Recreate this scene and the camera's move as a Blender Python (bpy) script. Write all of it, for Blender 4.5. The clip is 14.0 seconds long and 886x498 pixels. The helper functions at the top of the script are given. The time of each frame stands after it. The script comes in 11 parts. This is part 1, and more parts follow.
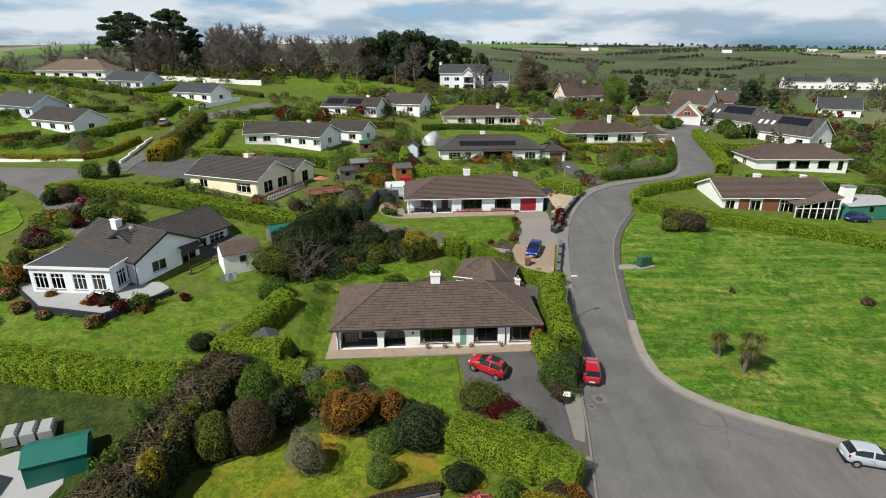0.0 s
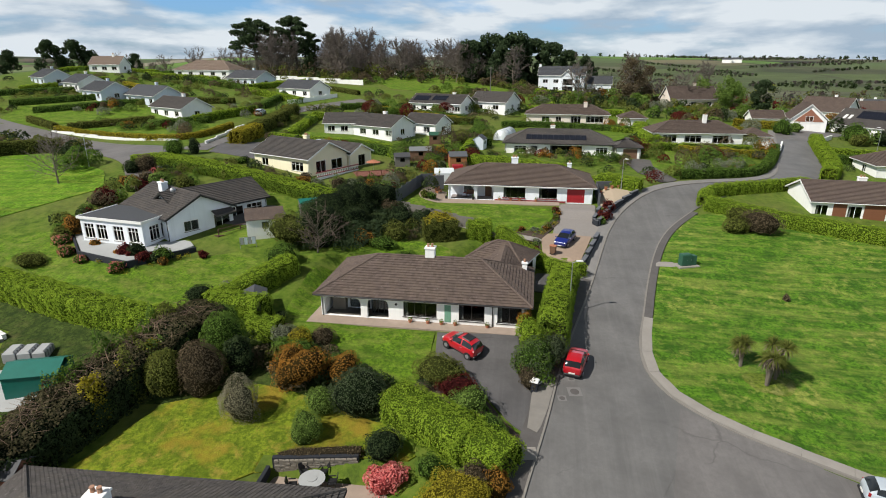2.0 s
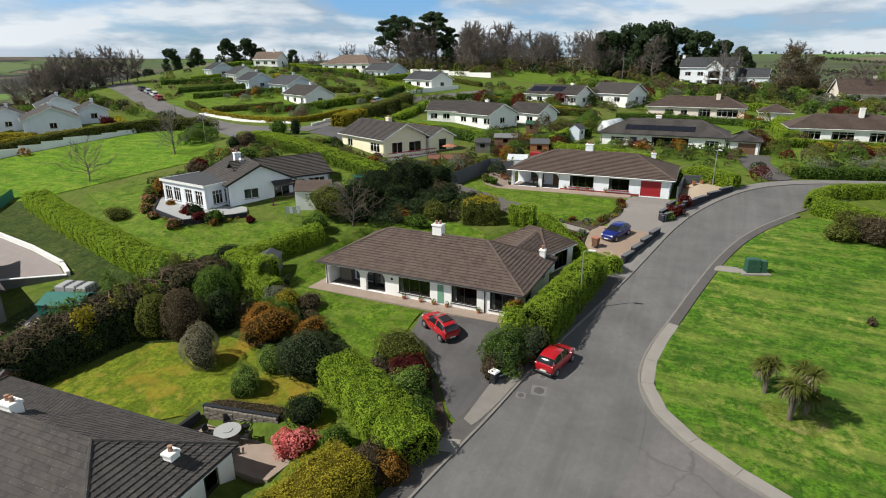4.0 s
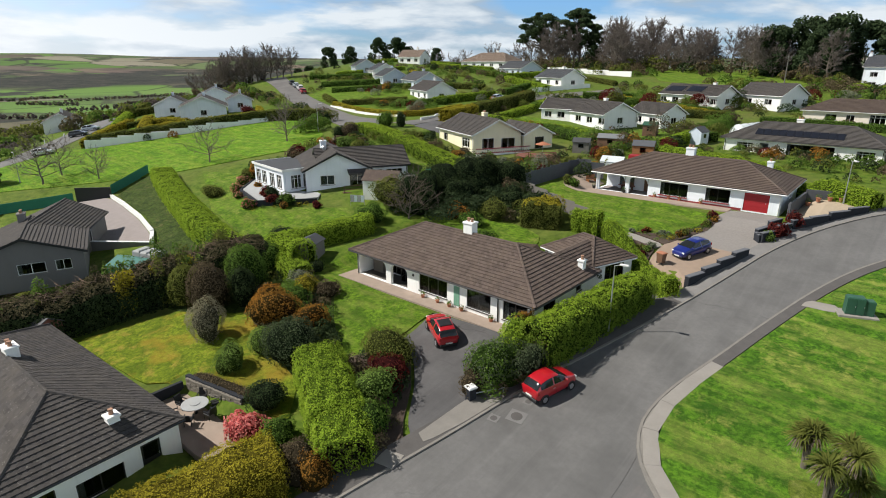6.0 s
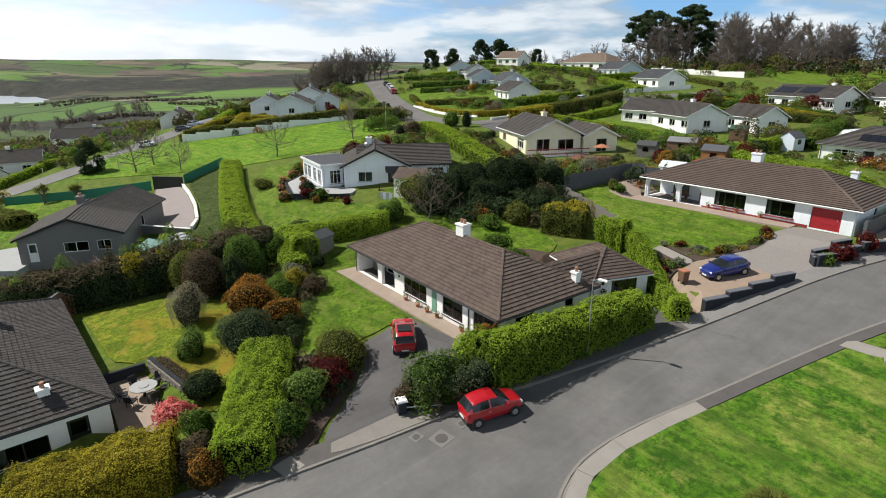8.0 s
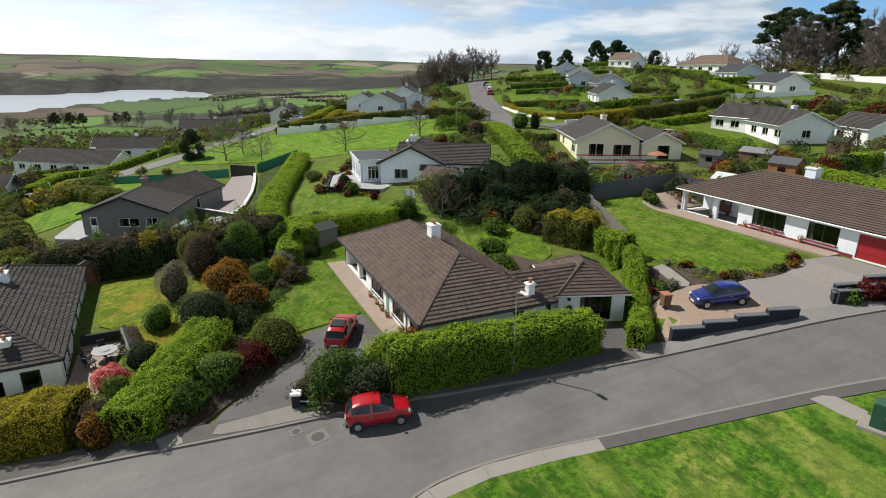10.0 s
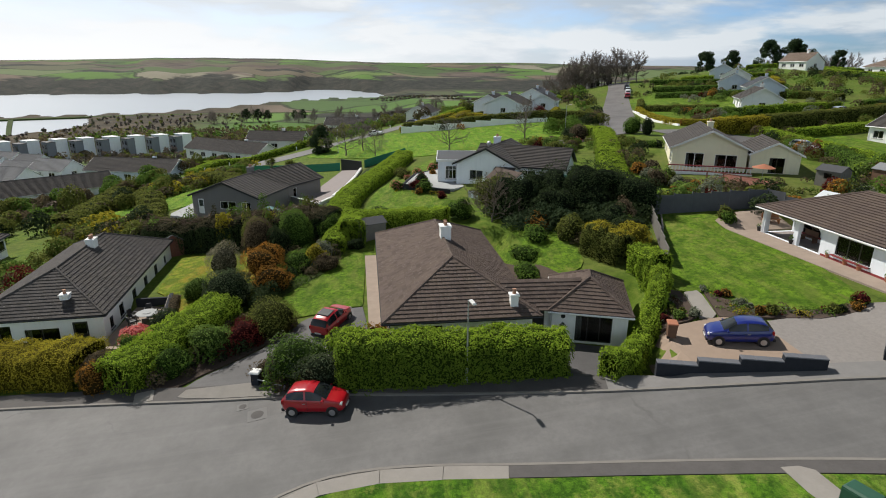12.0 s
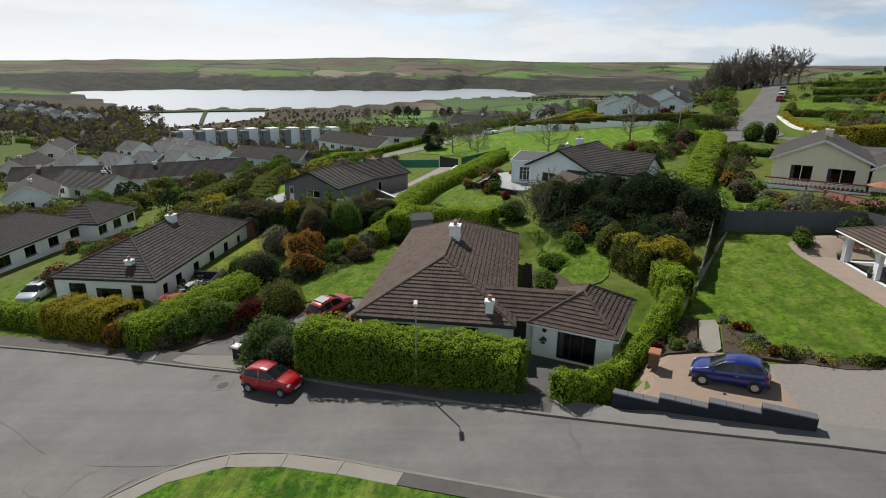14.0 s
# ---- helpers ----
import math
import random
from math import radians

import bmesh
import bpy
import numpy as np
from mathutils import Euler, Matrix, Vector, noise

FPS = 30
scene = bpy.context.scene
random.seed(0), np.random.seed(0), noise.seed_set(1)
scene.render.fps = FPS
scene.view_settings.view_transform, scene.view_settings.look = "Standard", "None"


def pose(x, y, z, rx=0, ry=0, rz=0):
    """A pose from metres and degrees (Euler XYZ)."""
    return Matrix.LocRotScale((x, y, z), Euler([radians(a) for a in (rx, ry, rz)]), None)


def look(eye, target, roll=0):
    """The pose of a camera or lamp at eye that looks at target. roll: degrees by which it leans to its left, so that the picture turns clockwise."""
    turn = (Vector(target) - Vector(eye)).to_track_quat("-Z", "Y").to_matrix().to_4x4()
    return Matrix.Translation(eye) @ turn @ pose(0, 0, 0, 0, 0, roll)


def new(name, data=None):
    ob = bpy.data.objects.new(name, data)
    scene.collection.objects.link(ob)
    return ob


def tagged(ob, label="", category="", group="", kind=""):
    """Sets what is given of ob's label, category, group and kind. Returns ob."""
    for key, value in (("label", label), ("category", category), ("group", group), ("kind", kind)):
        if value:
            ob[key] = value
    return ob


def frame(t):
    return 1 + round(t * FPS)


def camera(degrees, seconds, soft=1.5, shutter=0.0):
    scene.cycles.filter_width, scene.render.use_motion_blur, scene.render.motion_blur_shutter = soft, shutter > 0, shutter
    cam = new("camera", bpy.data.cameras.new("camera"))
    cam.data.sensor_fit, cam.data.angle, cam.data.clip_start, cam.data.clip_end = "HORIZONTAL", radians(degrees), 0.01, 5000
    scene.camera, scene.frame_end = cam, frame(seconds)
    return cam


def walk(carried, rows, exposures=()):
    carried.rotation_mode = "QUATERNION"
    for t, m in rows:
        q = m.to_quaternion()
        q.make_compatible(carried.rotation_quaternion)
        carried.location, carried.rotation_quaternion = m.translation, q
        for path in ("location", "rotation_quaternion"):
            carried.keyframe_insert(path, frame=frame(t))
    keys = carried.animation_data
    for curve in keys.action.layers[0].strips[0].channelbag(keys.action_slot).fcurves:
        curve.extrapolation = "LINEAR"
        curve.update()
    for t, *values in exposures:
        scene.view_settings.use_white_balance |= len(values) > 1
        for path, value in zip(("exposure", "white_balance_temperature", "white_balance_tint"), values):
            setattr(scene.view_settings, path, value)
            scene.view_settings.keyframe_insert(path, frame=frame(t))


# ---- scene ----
cam = camera(76.4, 14.0, soft=1.0)
PATH = [
    (0, (0.061, -0.41, 28.228), (0.179, 1.467, 27.546), 0.0),
    (0.5, (3.087, -0.395, 26.801), (3.11, 1.493, 26.14), -0.0),
    (1, (6.399, -0.088, 25.529), (6.326, 1.805, 24.887), -0.0),
    (1.5, (9.334, 0.41, 24.585), (9.166, 2.298, 23.945), -0.0),
    (2, (12.403, 1.226, 23.618), (12.1, 3.098, 22.981), -0.0),
    (2.5, (15.269, 2.226, 22.707), (14.834, 4.072, 22.073), -0.0),
    (2.7, (16.465, 2.661, 22.376), (15.98, 4.494, 21.74), 0.1),
    (4.8, (29.492, 10.824, 20.003), (28.481, 12.432, 19.377), -0.2),
    (5, (30.245, 11.678, 19.937), (29.188, 13.256, 19.31), -0.0),
    (5.5, (31.611, 13.727, 19.62), (30.448, 15.229, 18.993), 0.0),
    (6, (32.501, 15.779, 19.266), (31.25, 17.209, 18.64), -0.0),
    (6.5, (33.422, 17.828, 18.95), (32.096, 19.189, 18.326), -0.1),
    (7, (34.684, 20.191, 18.67), (33.287, 21.482, 18.051), -0.2),
    (7.5, (36.067, 22.577, 18.47), (34.605, 23.795, 17.853), -0.2),
    (8, (37.567, 25.167, 18.218), (36.047, 26.313, 17.605), -0.2),
    (8.2, (38.173, 26.225, 18.143), (36.631, 27.342, 17.53), -0.2),
    (10.3, (43.494, 38.245, 17.724), (41.722, 38.948, 17.118), 0.3),
    (10.5, (43.848, 39.464, 17.693), (42.056, 40.114, 17.088), 0.2),
    (11, (44.634, 42.374, 17.678), (42.8, 42.896, 17.073), 0.3),
    (11.5, (45.134, 44.94, 17.64), (43.27, 45.341, 17.035), 0.4),
    (12, (45.464, 47.542, 17.619), (43.575, 47.802, 17.016), 0.5),
    (12.5, (45.553, 49.877, 17.576), (43.65, 50.003, 16.973), 0.5),
    (13, (45.48, 52.486, 17.507), (43.573, 52.476, 16.904), 0.6),
    (13.5, (45.251, 55.184, 17.5), (43.349, 55.056, 16.894), 0.7),
    (14, (44.906, 58.226, 17.551), (43.017, 57.977, 16.941), 0.7),
]
walk(cam, [(t, look(eye, target, roll)) for t, eye, target, roll in PATH], [(0, 0.08), (5, 0.12), (7, 0.24), (10.5, 0.1), (14, -0.12)])

# ---- light ----
SUN_DIR = Vector((4.04, 3.16, -5.57)).normalized()
sun_data = bpy.data.lights.new("sun", "SUN")
sun_data.energy, sun_data.angle, sun_data.color = 5.0, radians(0.55), (1.0, 0.955, 0.88)
sun = new("sun", sun_data)
sun.matrix_world = look((-60, -40, 120), Vector((-60, -40, 120)) + SUN_DIR)
scene.view_settings.exposure = 0.0

world = bpy.data.worlds.new("sky")
scene.world = world
world.use_nodes = True
wn, wl = world.node_tree.nodes, world.node_tree.links
wn.clear()


def wnode(kind, **props):
    n = wn.new(kind)
    for k, v in props.items():
        n.inputs[k].default_value = v
    return n


sky = wn.new("ShaderNodeTexSky")
sky.sky_type, sky.sun_disc = "NISHITA", False
sky.sun_elevation, sky.sun_rotation = radians(47.4), math.atan2(-4.04, -3.16)
sky.air_density, sky.dust_density = 1.0, 1.2
coord = wn.new("ShaderNodeTexCoord")
split = wn.new("ShaderNodeSeparateXYZ")
wl.new(coord.outputs["Generated"], split.inputs[0])
flat = wn.new("ShaderNodeVectorMath")
flat.operation, flat.inputs[1].default_value = "MULTIPLY", (1.0, 1.0, 4.2)
wl.new(coord.outputs["Generated"], flat.inputs[0])
above = wn.new("ShaderNodeVectorMath")
above.operation, above.inputs[1].default_value = "ADD", (-0.04, -0.03, 0.1)
wl.new(flat.outputs[0], above.inputs[0])
cloud = wnode("ShaderNodeTexNoise", Scale=4.2, Detail=8.0, Roughness=0.52, Distortion=0.15)
wl.new(flat.outputs[0], cloud.inputs["Vector"])
cloud2 = wnode("ShaderNodeTexNoise", Scale=4.2, Detail=8.0, Roughness=0.52, Distortion=0.15)
wl.new(above.outputs[0], cloud2.inputs["Vector"])
cover = wn.new("ShaderNodeValToRGB")
cover.color_ramp.elements[0].position, cover.color_ramp.elements[1].position = 0.33, 0.5
wl.new(cloud.outputs["Fac"], cover.inputs[0])
# clouds are bright where they thin out above and grey beneath
thin = wn.new("ShaderNodeMath")
thin.operation = "SUBTRACT"
wl.new(cloud.outputs["Fac"], thin.inputs[0])
wl.new(cloud2.outputs["Fac"], thin.inputs[1])
mid_ = wn.new("ShaderNodeMath")
mid_.operation, mid_.inputs[1].default_value = "ADD", 0.5
wl.new(thin.outputs[0], mid_.inputs[0])
tone = wn.new("ShaderNodeValToRGB")
tone.color_ramp.elements[0].position, tone.color_ramp.elements[1].position = 0.41, 0.58
tone.color_ramp.elements[0].color, tone.color_ramp.elements[1].color = (3.5, 4.5, 5.6, 1), (6.9, 7.5, 8.0, 1)
wl.new(mid_.outputs[0], tone.inputs[0])
blue = wn.new("ShaderNodeMix")
blue.data_type, blue.blend_type = "RGBA", "MULTIPLY"
blue.inputs["Factor"].default_value, blue.inputs["B"].default_value = 1.0, (0.58, 0.95, 1.5, 1)
wl.new(sky.outputs[0], blue.inputs["A"])
mixc = wn.new("ShaderNodeMix")
mixc.data_type = "RGBA"
wl.new(cover.outputs[0], mixc.inputs["Factor"])
wl.new(blue.outputs["Result"], mixc.inputs["A"])
wl.new(tone.outputs[0], mixc.inputs["B"])
# haze: pale towards the horizon, brightest below the sun
toward = wn.new("ShaderNodeVectorMath")
toward.operation = "DOT_PRODUCT"
wl.new(coord.outputs["Generated"], toward.inputs[0])
toward.inputs[1].default_value = (-0.79, -0.61, 0.0)
glow = wn.new("ShaderNodeMapRange")
glow.inputs["From Min"].default_value, glow.inputs["From Max"].default_value = 0.25, 0.98
glow.inputs["To Min"].default_value = 0.02
wl.new(toward.outputs["Value"], glow.inputs["Value"])
low = wn.new("ShaderNodeMapRange")
low.inputs["From Min"].default_value, low.inputs["From Max"].default_value = 0.3, 0.0
wl.new(split.outputs["Z"], low.inputs["Value"])
hz = wn.new("ShaderNodeMath")
hz.operation = "MULTIPLY"
wl.new(low.outputs[0], hz.inputs[0])
wl.new(glow.outputs[0], hz.inputs[1])
haze = wn.new("ShaderNodeMix")
haze.data_type = "RGBA"
haze.inputs["B"].default_value = (10.5, 10.6, 10.7, 1)
wl.new(hz.outputs[0], haze.inputs["Factor"])
wl.new(mixc.outputs["Result"], haze.inputs["A"])
back = wnode("ShaderNodeBackground", Strength=0.1)
# the sky is palest low down and deeper aloft
aloft = wn.new("ShaderNodeMapRange")
aloft.inputs["From Min"].default_value, aloft.inputs["From Max"].default_value = 0.26, 0.7
aloft.inputs["To Min"].default_value, aloft.inputs["To Max"].default_value = 1.0, 0.12
wl.new(split.outputs["Z"], aloft.inputs["Value"])
deep = wn.new("ShaderNodeVectorMath")
deep.operation = "SCALE"
wl.new(haze.outputs["Result"], deep.inputs[0])
wl.new(aloft.outputs[0], deep.inputs["Scale"])
# added lift: sky aloft and out of view brightened opposite the sun for shaded walls
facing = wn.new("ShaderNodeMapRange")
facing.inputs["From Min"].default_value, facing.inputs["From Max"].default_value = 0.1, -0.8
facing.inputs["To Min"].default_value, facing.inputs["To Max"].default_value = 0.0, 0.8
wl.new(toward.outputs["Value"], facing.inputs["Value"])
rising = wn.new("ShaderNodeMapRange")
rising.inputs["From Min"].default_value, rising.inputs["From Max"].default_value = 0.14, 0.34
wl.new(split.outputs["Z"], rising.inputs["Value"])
anti_sun_lift = wn.new("ShaderNodeMath")
anti_sun_lift.operation, anti_sun_lift.inputs[2].default_value = "MULTIPLY_ADD", 1.0
wl.new(facing.outputs[0], anti_sun_lift.inputs[0])
wl.new(rising.outputs[0], anti_sun_lift.inputs[1])
lifted_sky = wn.new("ShaderNodeVectorMath")
lifted_sky.operation = "SCALE"
wl.new(deep.outputs[0], lifted_sky.inputs[0])
wl.new(anti_sun_lift.outputs[0], lifted_sky.inputs["Scale"])
wl.new(lifted_sky.outputs[0], back.inputs["Color"])
wout = wn.new("ShaderNodeOutputWorld")
wl.new(back.outputs[0], wout.inputs["Surface"])


# ---- materials ----
class Mat:
    """A small builder for node materials in world-size object coordinates."""

    def __init__(self, name):
        self.m = bpy.data.materials.new(name)
        self.m.use_nodes = True
        self.n, self.l = self.m.node_tree.nodes, self.m.node_tree.links
        self.n.clear()
        self.out = self.n.new("ShaderNodeOutputMaterial")
        self.bsdf = self.n.new("ShaderNodeBsdfPrincipled")
        self.l.new(self.bsdf.outputs[0], self.out.inputs["Surface"])
        geo = self.n.new("ShaderNodeNewGeometry")
        self.pos, self.island = geo.outputs["Position"], geo.outputs["Random Per Island"]

    def noise(self, scale, detail=4.0, rough=0.55, stretch=None, vec=None):
        t = self.n.new("ShaderNodeTexNoise")
        t.inputs["Scale"].default_value, t.inputs["Detail"].default_value, t.inputs["Roughness"].default_value = scale, detail, rough
        v = vec or self.pos
        if stretch:
            m = self.n.new("ShaderNodeMapping")
            m.inputs["Scale"].default_value = stretch[:3]
            if len(stretch) > 3:
                m.inputs["Rotation"].default_value = (0, 0, radians(stretch[3]))
            self.l.new(v, m.inputs["Vector"])
            v = m.outputs[0]
        self.l.new(v, t.inputs["Vector"])
        return t.outputs["Fac"]

    def ramp(self, fac, stops):
        r = self.n.new("ShaderNodeValToRGB")
        e = r.color_ramp.elements
        while len(e) < len(stops):
            e.new(0.5)
        for el, (p, c) in zip(e, stops):
            el.position, el.color = p, (*c, 1)
        self.l.new(fac, r.inputs[0])
        return r.outputs[0]

    def mix(self, fac, a, b, blend="MIX"):
        m = self.n.new("ShaderNodeMix")
        m.data_type, m.blend_type = "RGBA", blend
        for key, v in (("Factor", fac), ("A", a), ("B", b)):
            s = m.inputs[key]
            if isinstance(v, (int, float)):
                s.default_value = v
            elif isinstance(v, tuple):
                s.default_value = (*v, 1)
            else:
                self.l.new(v, s)
        return m.outputs["Result"]

    def math(self, op, a, b=0.0):
        m = self.n.new("ShaderNodeMath")
        m.operation = op
        for i, v in enumerate((a, b)):
            if isinstance(v, (int, float)):
                m.inputs[i].default_value = v
            else:
                self.l.new(v, m.inputs[i])
        return m.outputs[0]

    def bump(self, height, strength=0.4, dist=0.02):
        b = self.n.new("ShaderNodeBump")
        b.inputs["Strength"].default_value, b.inputs["Distance"].default_value = strength, dist
        self.l.new(height, b.inputs["Height"])
        self.l.new(b.outputs[0], self.bsdf.inputs["Normal"])

    def set(self, color=None, rough=0.7, metal=0.0, spec=0.5):
        if isinstance(color, tuple):
            self.bsdf.inputs["Base Color"].default_value = (*color, 1)
        elif color is not None:
            self.l.new(color, self.bsdf.inputs["Base Color"])
        if isinstance(rough, (int, float)):
            self.bsdf.inputs["Roughness"].default_value = rough
        else:
            self.l.new(rough, self.bsdf.inputs["Roughness"])
        self.bsdf.inputs["Metallic"].default_value = metal
        self.bsdf.inputs["Specular IOR Level"].default_value = spec
        return self.m


def shade(c, k):
    return tuple(max(0.0, min(1.0, v * k)) for v in c)


CORES = {}


def leaf_mat(name, dark, mid, light, glow=0.43):
    """Leaves: colour differs from leaf to leaf and in soft patches; some light passes through."""
    m = Mat(name)
    dark, mid, light = ((r_, g_, b_ + 0.06 * g_) for r_, g_, b_ in (dark, mid, light))
    low_, high_ = (tuple(a * k + b * (1 - k) for a, b in zip(e, mid)) for e, k in ((dark, 0.5), (light, 0.5)))
    c = m.ramp(m.island, [(0.0, low_), (0.45, mid), (1.0, high_)])
    c = m.mix(m.ramp(m.noise(0.8, 5, 0.65), [(0.4, (0.5, 0.5, 0.5)), (0.58, (0, 0, 0))]), c, shade(dark, 0.9))
    c = m.mix(m.ramp(m.noise(2.6, 3, 0.6), [(0.5, (0, 0, 0)), (0.66, (0.45, 0.45, 0.45))]), c, light)
    m.set(c, 0.8, spec=0.04)
    tr = m.n.new("ShaderNodeBsdfTranslucent")
    m.l.new(c, tr.inputs["Color"])
    mx = m.n.new("ShaderNodeMixShader")
    mx.inputs[0].default_value = glow
    m.l.new(m.bsdf.outputs[0], mx.inputs[1])
    m.l.new(tr.outputs[0], mx.inputs[2])
    m.l.new(mx.outputs[0], m.out.inputs["Surface"])
    CORES[name] = (dark, mid)
    return m.m


def plain(name, c, rough=0.6, metal=0.0, var=0.15, scale=3.0, bump=0.0, spec=0.5):
    m = Mat(name)
    n1, n2 = m.noise(scale, 5), m.noise(scale * 9, 3)
    col = m.mix(m.math("MULTIPLY", n1, 0.9), shade(c, 1 + var), shade(c, 1 - var))
    col = m.mix(m.math("MULTIPLY", n2, 0.5), col, shade(c, 1 - var * 0.8))
    if bump:
        m.bump(n2, bump, 0.02)
    return m.set(col, rough, metal, spec)


def render_wall(name, c):
    """Painted render: faint rain streaks and blotches."""
    m = Mat(name)
    streak = m.noise(1.0, 5, 0.6, (2.2, 2.2, 0.18))
    blot = m.noise(0.7, 4)
    col = m.mix(m.ramp(streak, [(0.5, (0, 0, 0)), (0.8, (0.5, 0.5, 0.5))]), c, shade(c, 0.8))
    col = m.mix(m.ramp(blot, [(0.45, (0, 0, 0)), (0.75, (0.35, 0.35, 0.35))]), col, shade(c, 0.86))
    m.bump(m.noise(45, 2), 0.25, 0.01)
    return m.set(col, 0.85, spec=0.25)


def tile_mat(name, c, warm):
    """Concrete roof tiles: each tile its own tone, lichen and dark weather streaks."""
    m = Mat(name)
    info = m.n.new("ShaderNodeObjectInfo")
    both = m.math("FRACT", m.math("ADD", m.island, info.outputs["Random"]))
    per = m.ramp(both, [(0.0, shade(c, 0.8)), (0.5, c), (1.0, shade(c, 1.18))])
    lich = m.noise(0.9, 6, 0.65)
    col = m.mix(m.ramp(lich, [(0.42, (0, 0, 0)), (0.72, (0.6, 0.6, 0.6))]), per, warm)
    spots = m.noise(7, 3)
    col = m.mix(m.ramp(spots, [(0.62, (0, 0, 0)), (0.75, (0.45, 0.45, 0.45))]), col, (0.3, 0.29, 0.26))
    m.bump(m.noise(25, 3), 0.3, 0.01)
    return m.set(col, 0.88, spec=0.12)


def grass_mat(name, dark, mid, dry, stripes=None, amount=0.5, moss=None):
    """Mown grass: patches of growth, straw-coloured scuffs, thin dark tufts."""
    m = Mat(name)
    big, med, fine, tiny = m.noise(0.13, 4, 0.6), m.noise(0.55, 6, 0.68), m.noise(3.2, 5, 0.7), m.noise(15, 3, 0.75)
    col = m.ramp(med, [(0.32, shade(dark, 0.85)), (0.5, mid), (0.68, shade(mid, 1.3))])
    mot = m.noise(1.6, 5, 0.75)
    col = m.mix(m.ramp(mot, [(0.4, (0.75, 0.75, 0.75)), (0.54, (0, 0, 0))]), col, shade(dark, 0.8))
    col = m.mix(m.ramp(fine, [(0.4, (0.6, 0.6, 0.6)), (0.58, (0, 0, 0))]), col, shade(dark, 0.7))
    scuff = m.math("MULTIPLY", m.ramp(big, [(0.4, (0.1, 0.1, 0.1)), (0.65, (1, 1, 1))]), m.ramp(m.noise(0.95, 6, 0.7), [(0.5, (0, 0, 0)), (0.66, (1, 1, 1))]))
    col = m.mix(m.math("MULTIPLY", scuff, amount), col, dry)
    if stripes:
        s = m.noise(1.0, 4, 0.65, stripes)
        col = m.mix(m.ramp(s, [(0.47, (0, 0, 0)), (0.62, (0.3, 0.3, 0.3))]), col, dry)
        s2 = m.noise(1.3, 3, 0.6, stripes)
        col = m.mix(m.ramp(s2, [(0.36, (0.5, 0.5, 0.5)), (0.48, (0, 0, 0))]), col, shade(dark, 0.9))
    if moss:
        col = m.mix(m.ramp(m.noise(0.22, 4, 0.6), [(0.5, (0, 0, 0)), (0.64, (0.75, 0.75, 0.75))]), col, moss)
    col = m.mix(m.math("MULTIPLY", m.ramp(tiny, [(0.45, (0, 0, 0)), (0.75, (1, 1, 1))]), 0.55), col, shade(dark, 0.5))
    m.bump(tiny, 1.0, 0.07)
    return m.set(col, 0.9, spec=0.12)


def asphalt_mat(name, c):
    m = Mat(name)
    big = m.noise(0.25, 5, 0.6)
    col = m.ramp(big, [(0.34, shade(c, 0.74)), (0.5, c), (0.68, shade(c, 1.22))])
    lane = m.noise(1.0, 4, 0.6, (0.9, 0.06, 0.2, -14))
    col = m.mix(m.ramp(lane, [(0.5, (0, 0, 0)), (0.72, (0.5, 0.5, 0.5))]), col, shade(c, 0.72))
    col = m.mix(m.math("MULTIPLY", m.noise(30, 2, 0.8), 0.35), col, shade(c, 0.6))
    col = m.mix(m.ramp(m.noise(2.6, 6, 0.75), [(0.42, (0, 0, 0)), (0.6, (0.32, 0.32, 0.32))]), col, shade(c, 0.68))
    col = m.mix(m.ramp(m.noise(1.0, 5, 0.7, (1.4, 0.05, 0.2, -14)), [(0.5, (0, 0, 0)), (0.66, (0.22, 0.22, 0.22))]), col, shade(c, 1.3))
    mend = m.n.new("ShaderNodeTexVoronoi")
    mend.feature, mend.inputs["Scale"].default_value = "DISTANCE_TO_EDGE", 0.11
    warp = m.n.new("ShaderNodeVectorMath")
    warp.operation = "MULTIPLY_ADD"
    wob = m.n.new("ShaderNodeTexNoise")
    wob.inputs["Scale"].default_value, wob.inputs["Detail"].default_value = 0.5, 5.0
    m.l.new(m.pos, wob.inputs["Vector"])
    m.l.new(wob.outputs["Color"], warp.inputs[0])
    warp.inputs[1].default_value = (2.5, 2.5, 0)
    m.l.new(m.pos, warp.inputs[2])
    m.l.new(warp.outputs[0], mend.inputs["Vector"])
    crack = m.math("MULTIPLY", m.ramp(mend.outputs["Distance"], [(0.0, (1, 1, 1)), (0.012, (0, 0, 0))]), m.ramp(m.noise(0.12, 2), [(0.58, (0, 0, 0)), (0.66, (0.5, 0.5, 0.5))]))
    col = m.mix(crack, col, shade(c, 0.45))
    oil = m.noise(0.7, 4, 0.6)
    col = m.mix(m.ramp(oil, [(0.6, (0, 0, 0)), (0.72, (0.5, 0.5, 0.5))]), col, shade(c, 0.78))
    m.bump(m.noise(60, 2), 0.4, 0.01)
    return m.set(col, 0.72, spec=0.4)


def glass_mat(name, tint=(0.02, 0.025, 0.03)):
    """A thin pane: mirror by Fresnel over a clear, slightly dark sheet."""
    m = Mat(name)
    tr = m.n.new("ShaderNodeBsdfTransparent")
    tr.inputs["Color"].default_value = (0.55, 0.58, 0.58, 1)
    gl = m.n.new("ShaderNodeBsdfGlossy")
    gl.inputs["Roughness"].default_value = 0.03
    fr = m.n.new("ShaderNodeFresnel")
    fr.inputs["IOR"].default_value = 1.45
    mx = m.n.new("ShaderNodeMixShader")
    m.l.new(fr.outputs[0], mx.inputs[0])
    m.l.new(tr.outputs[0], mx.inputs[1])
    m.l.new(gl.outputs[0], mx.inputs[2])
    m.l.new(mx.outputs[0], m.out.inputs["Surface"])
    return m.m


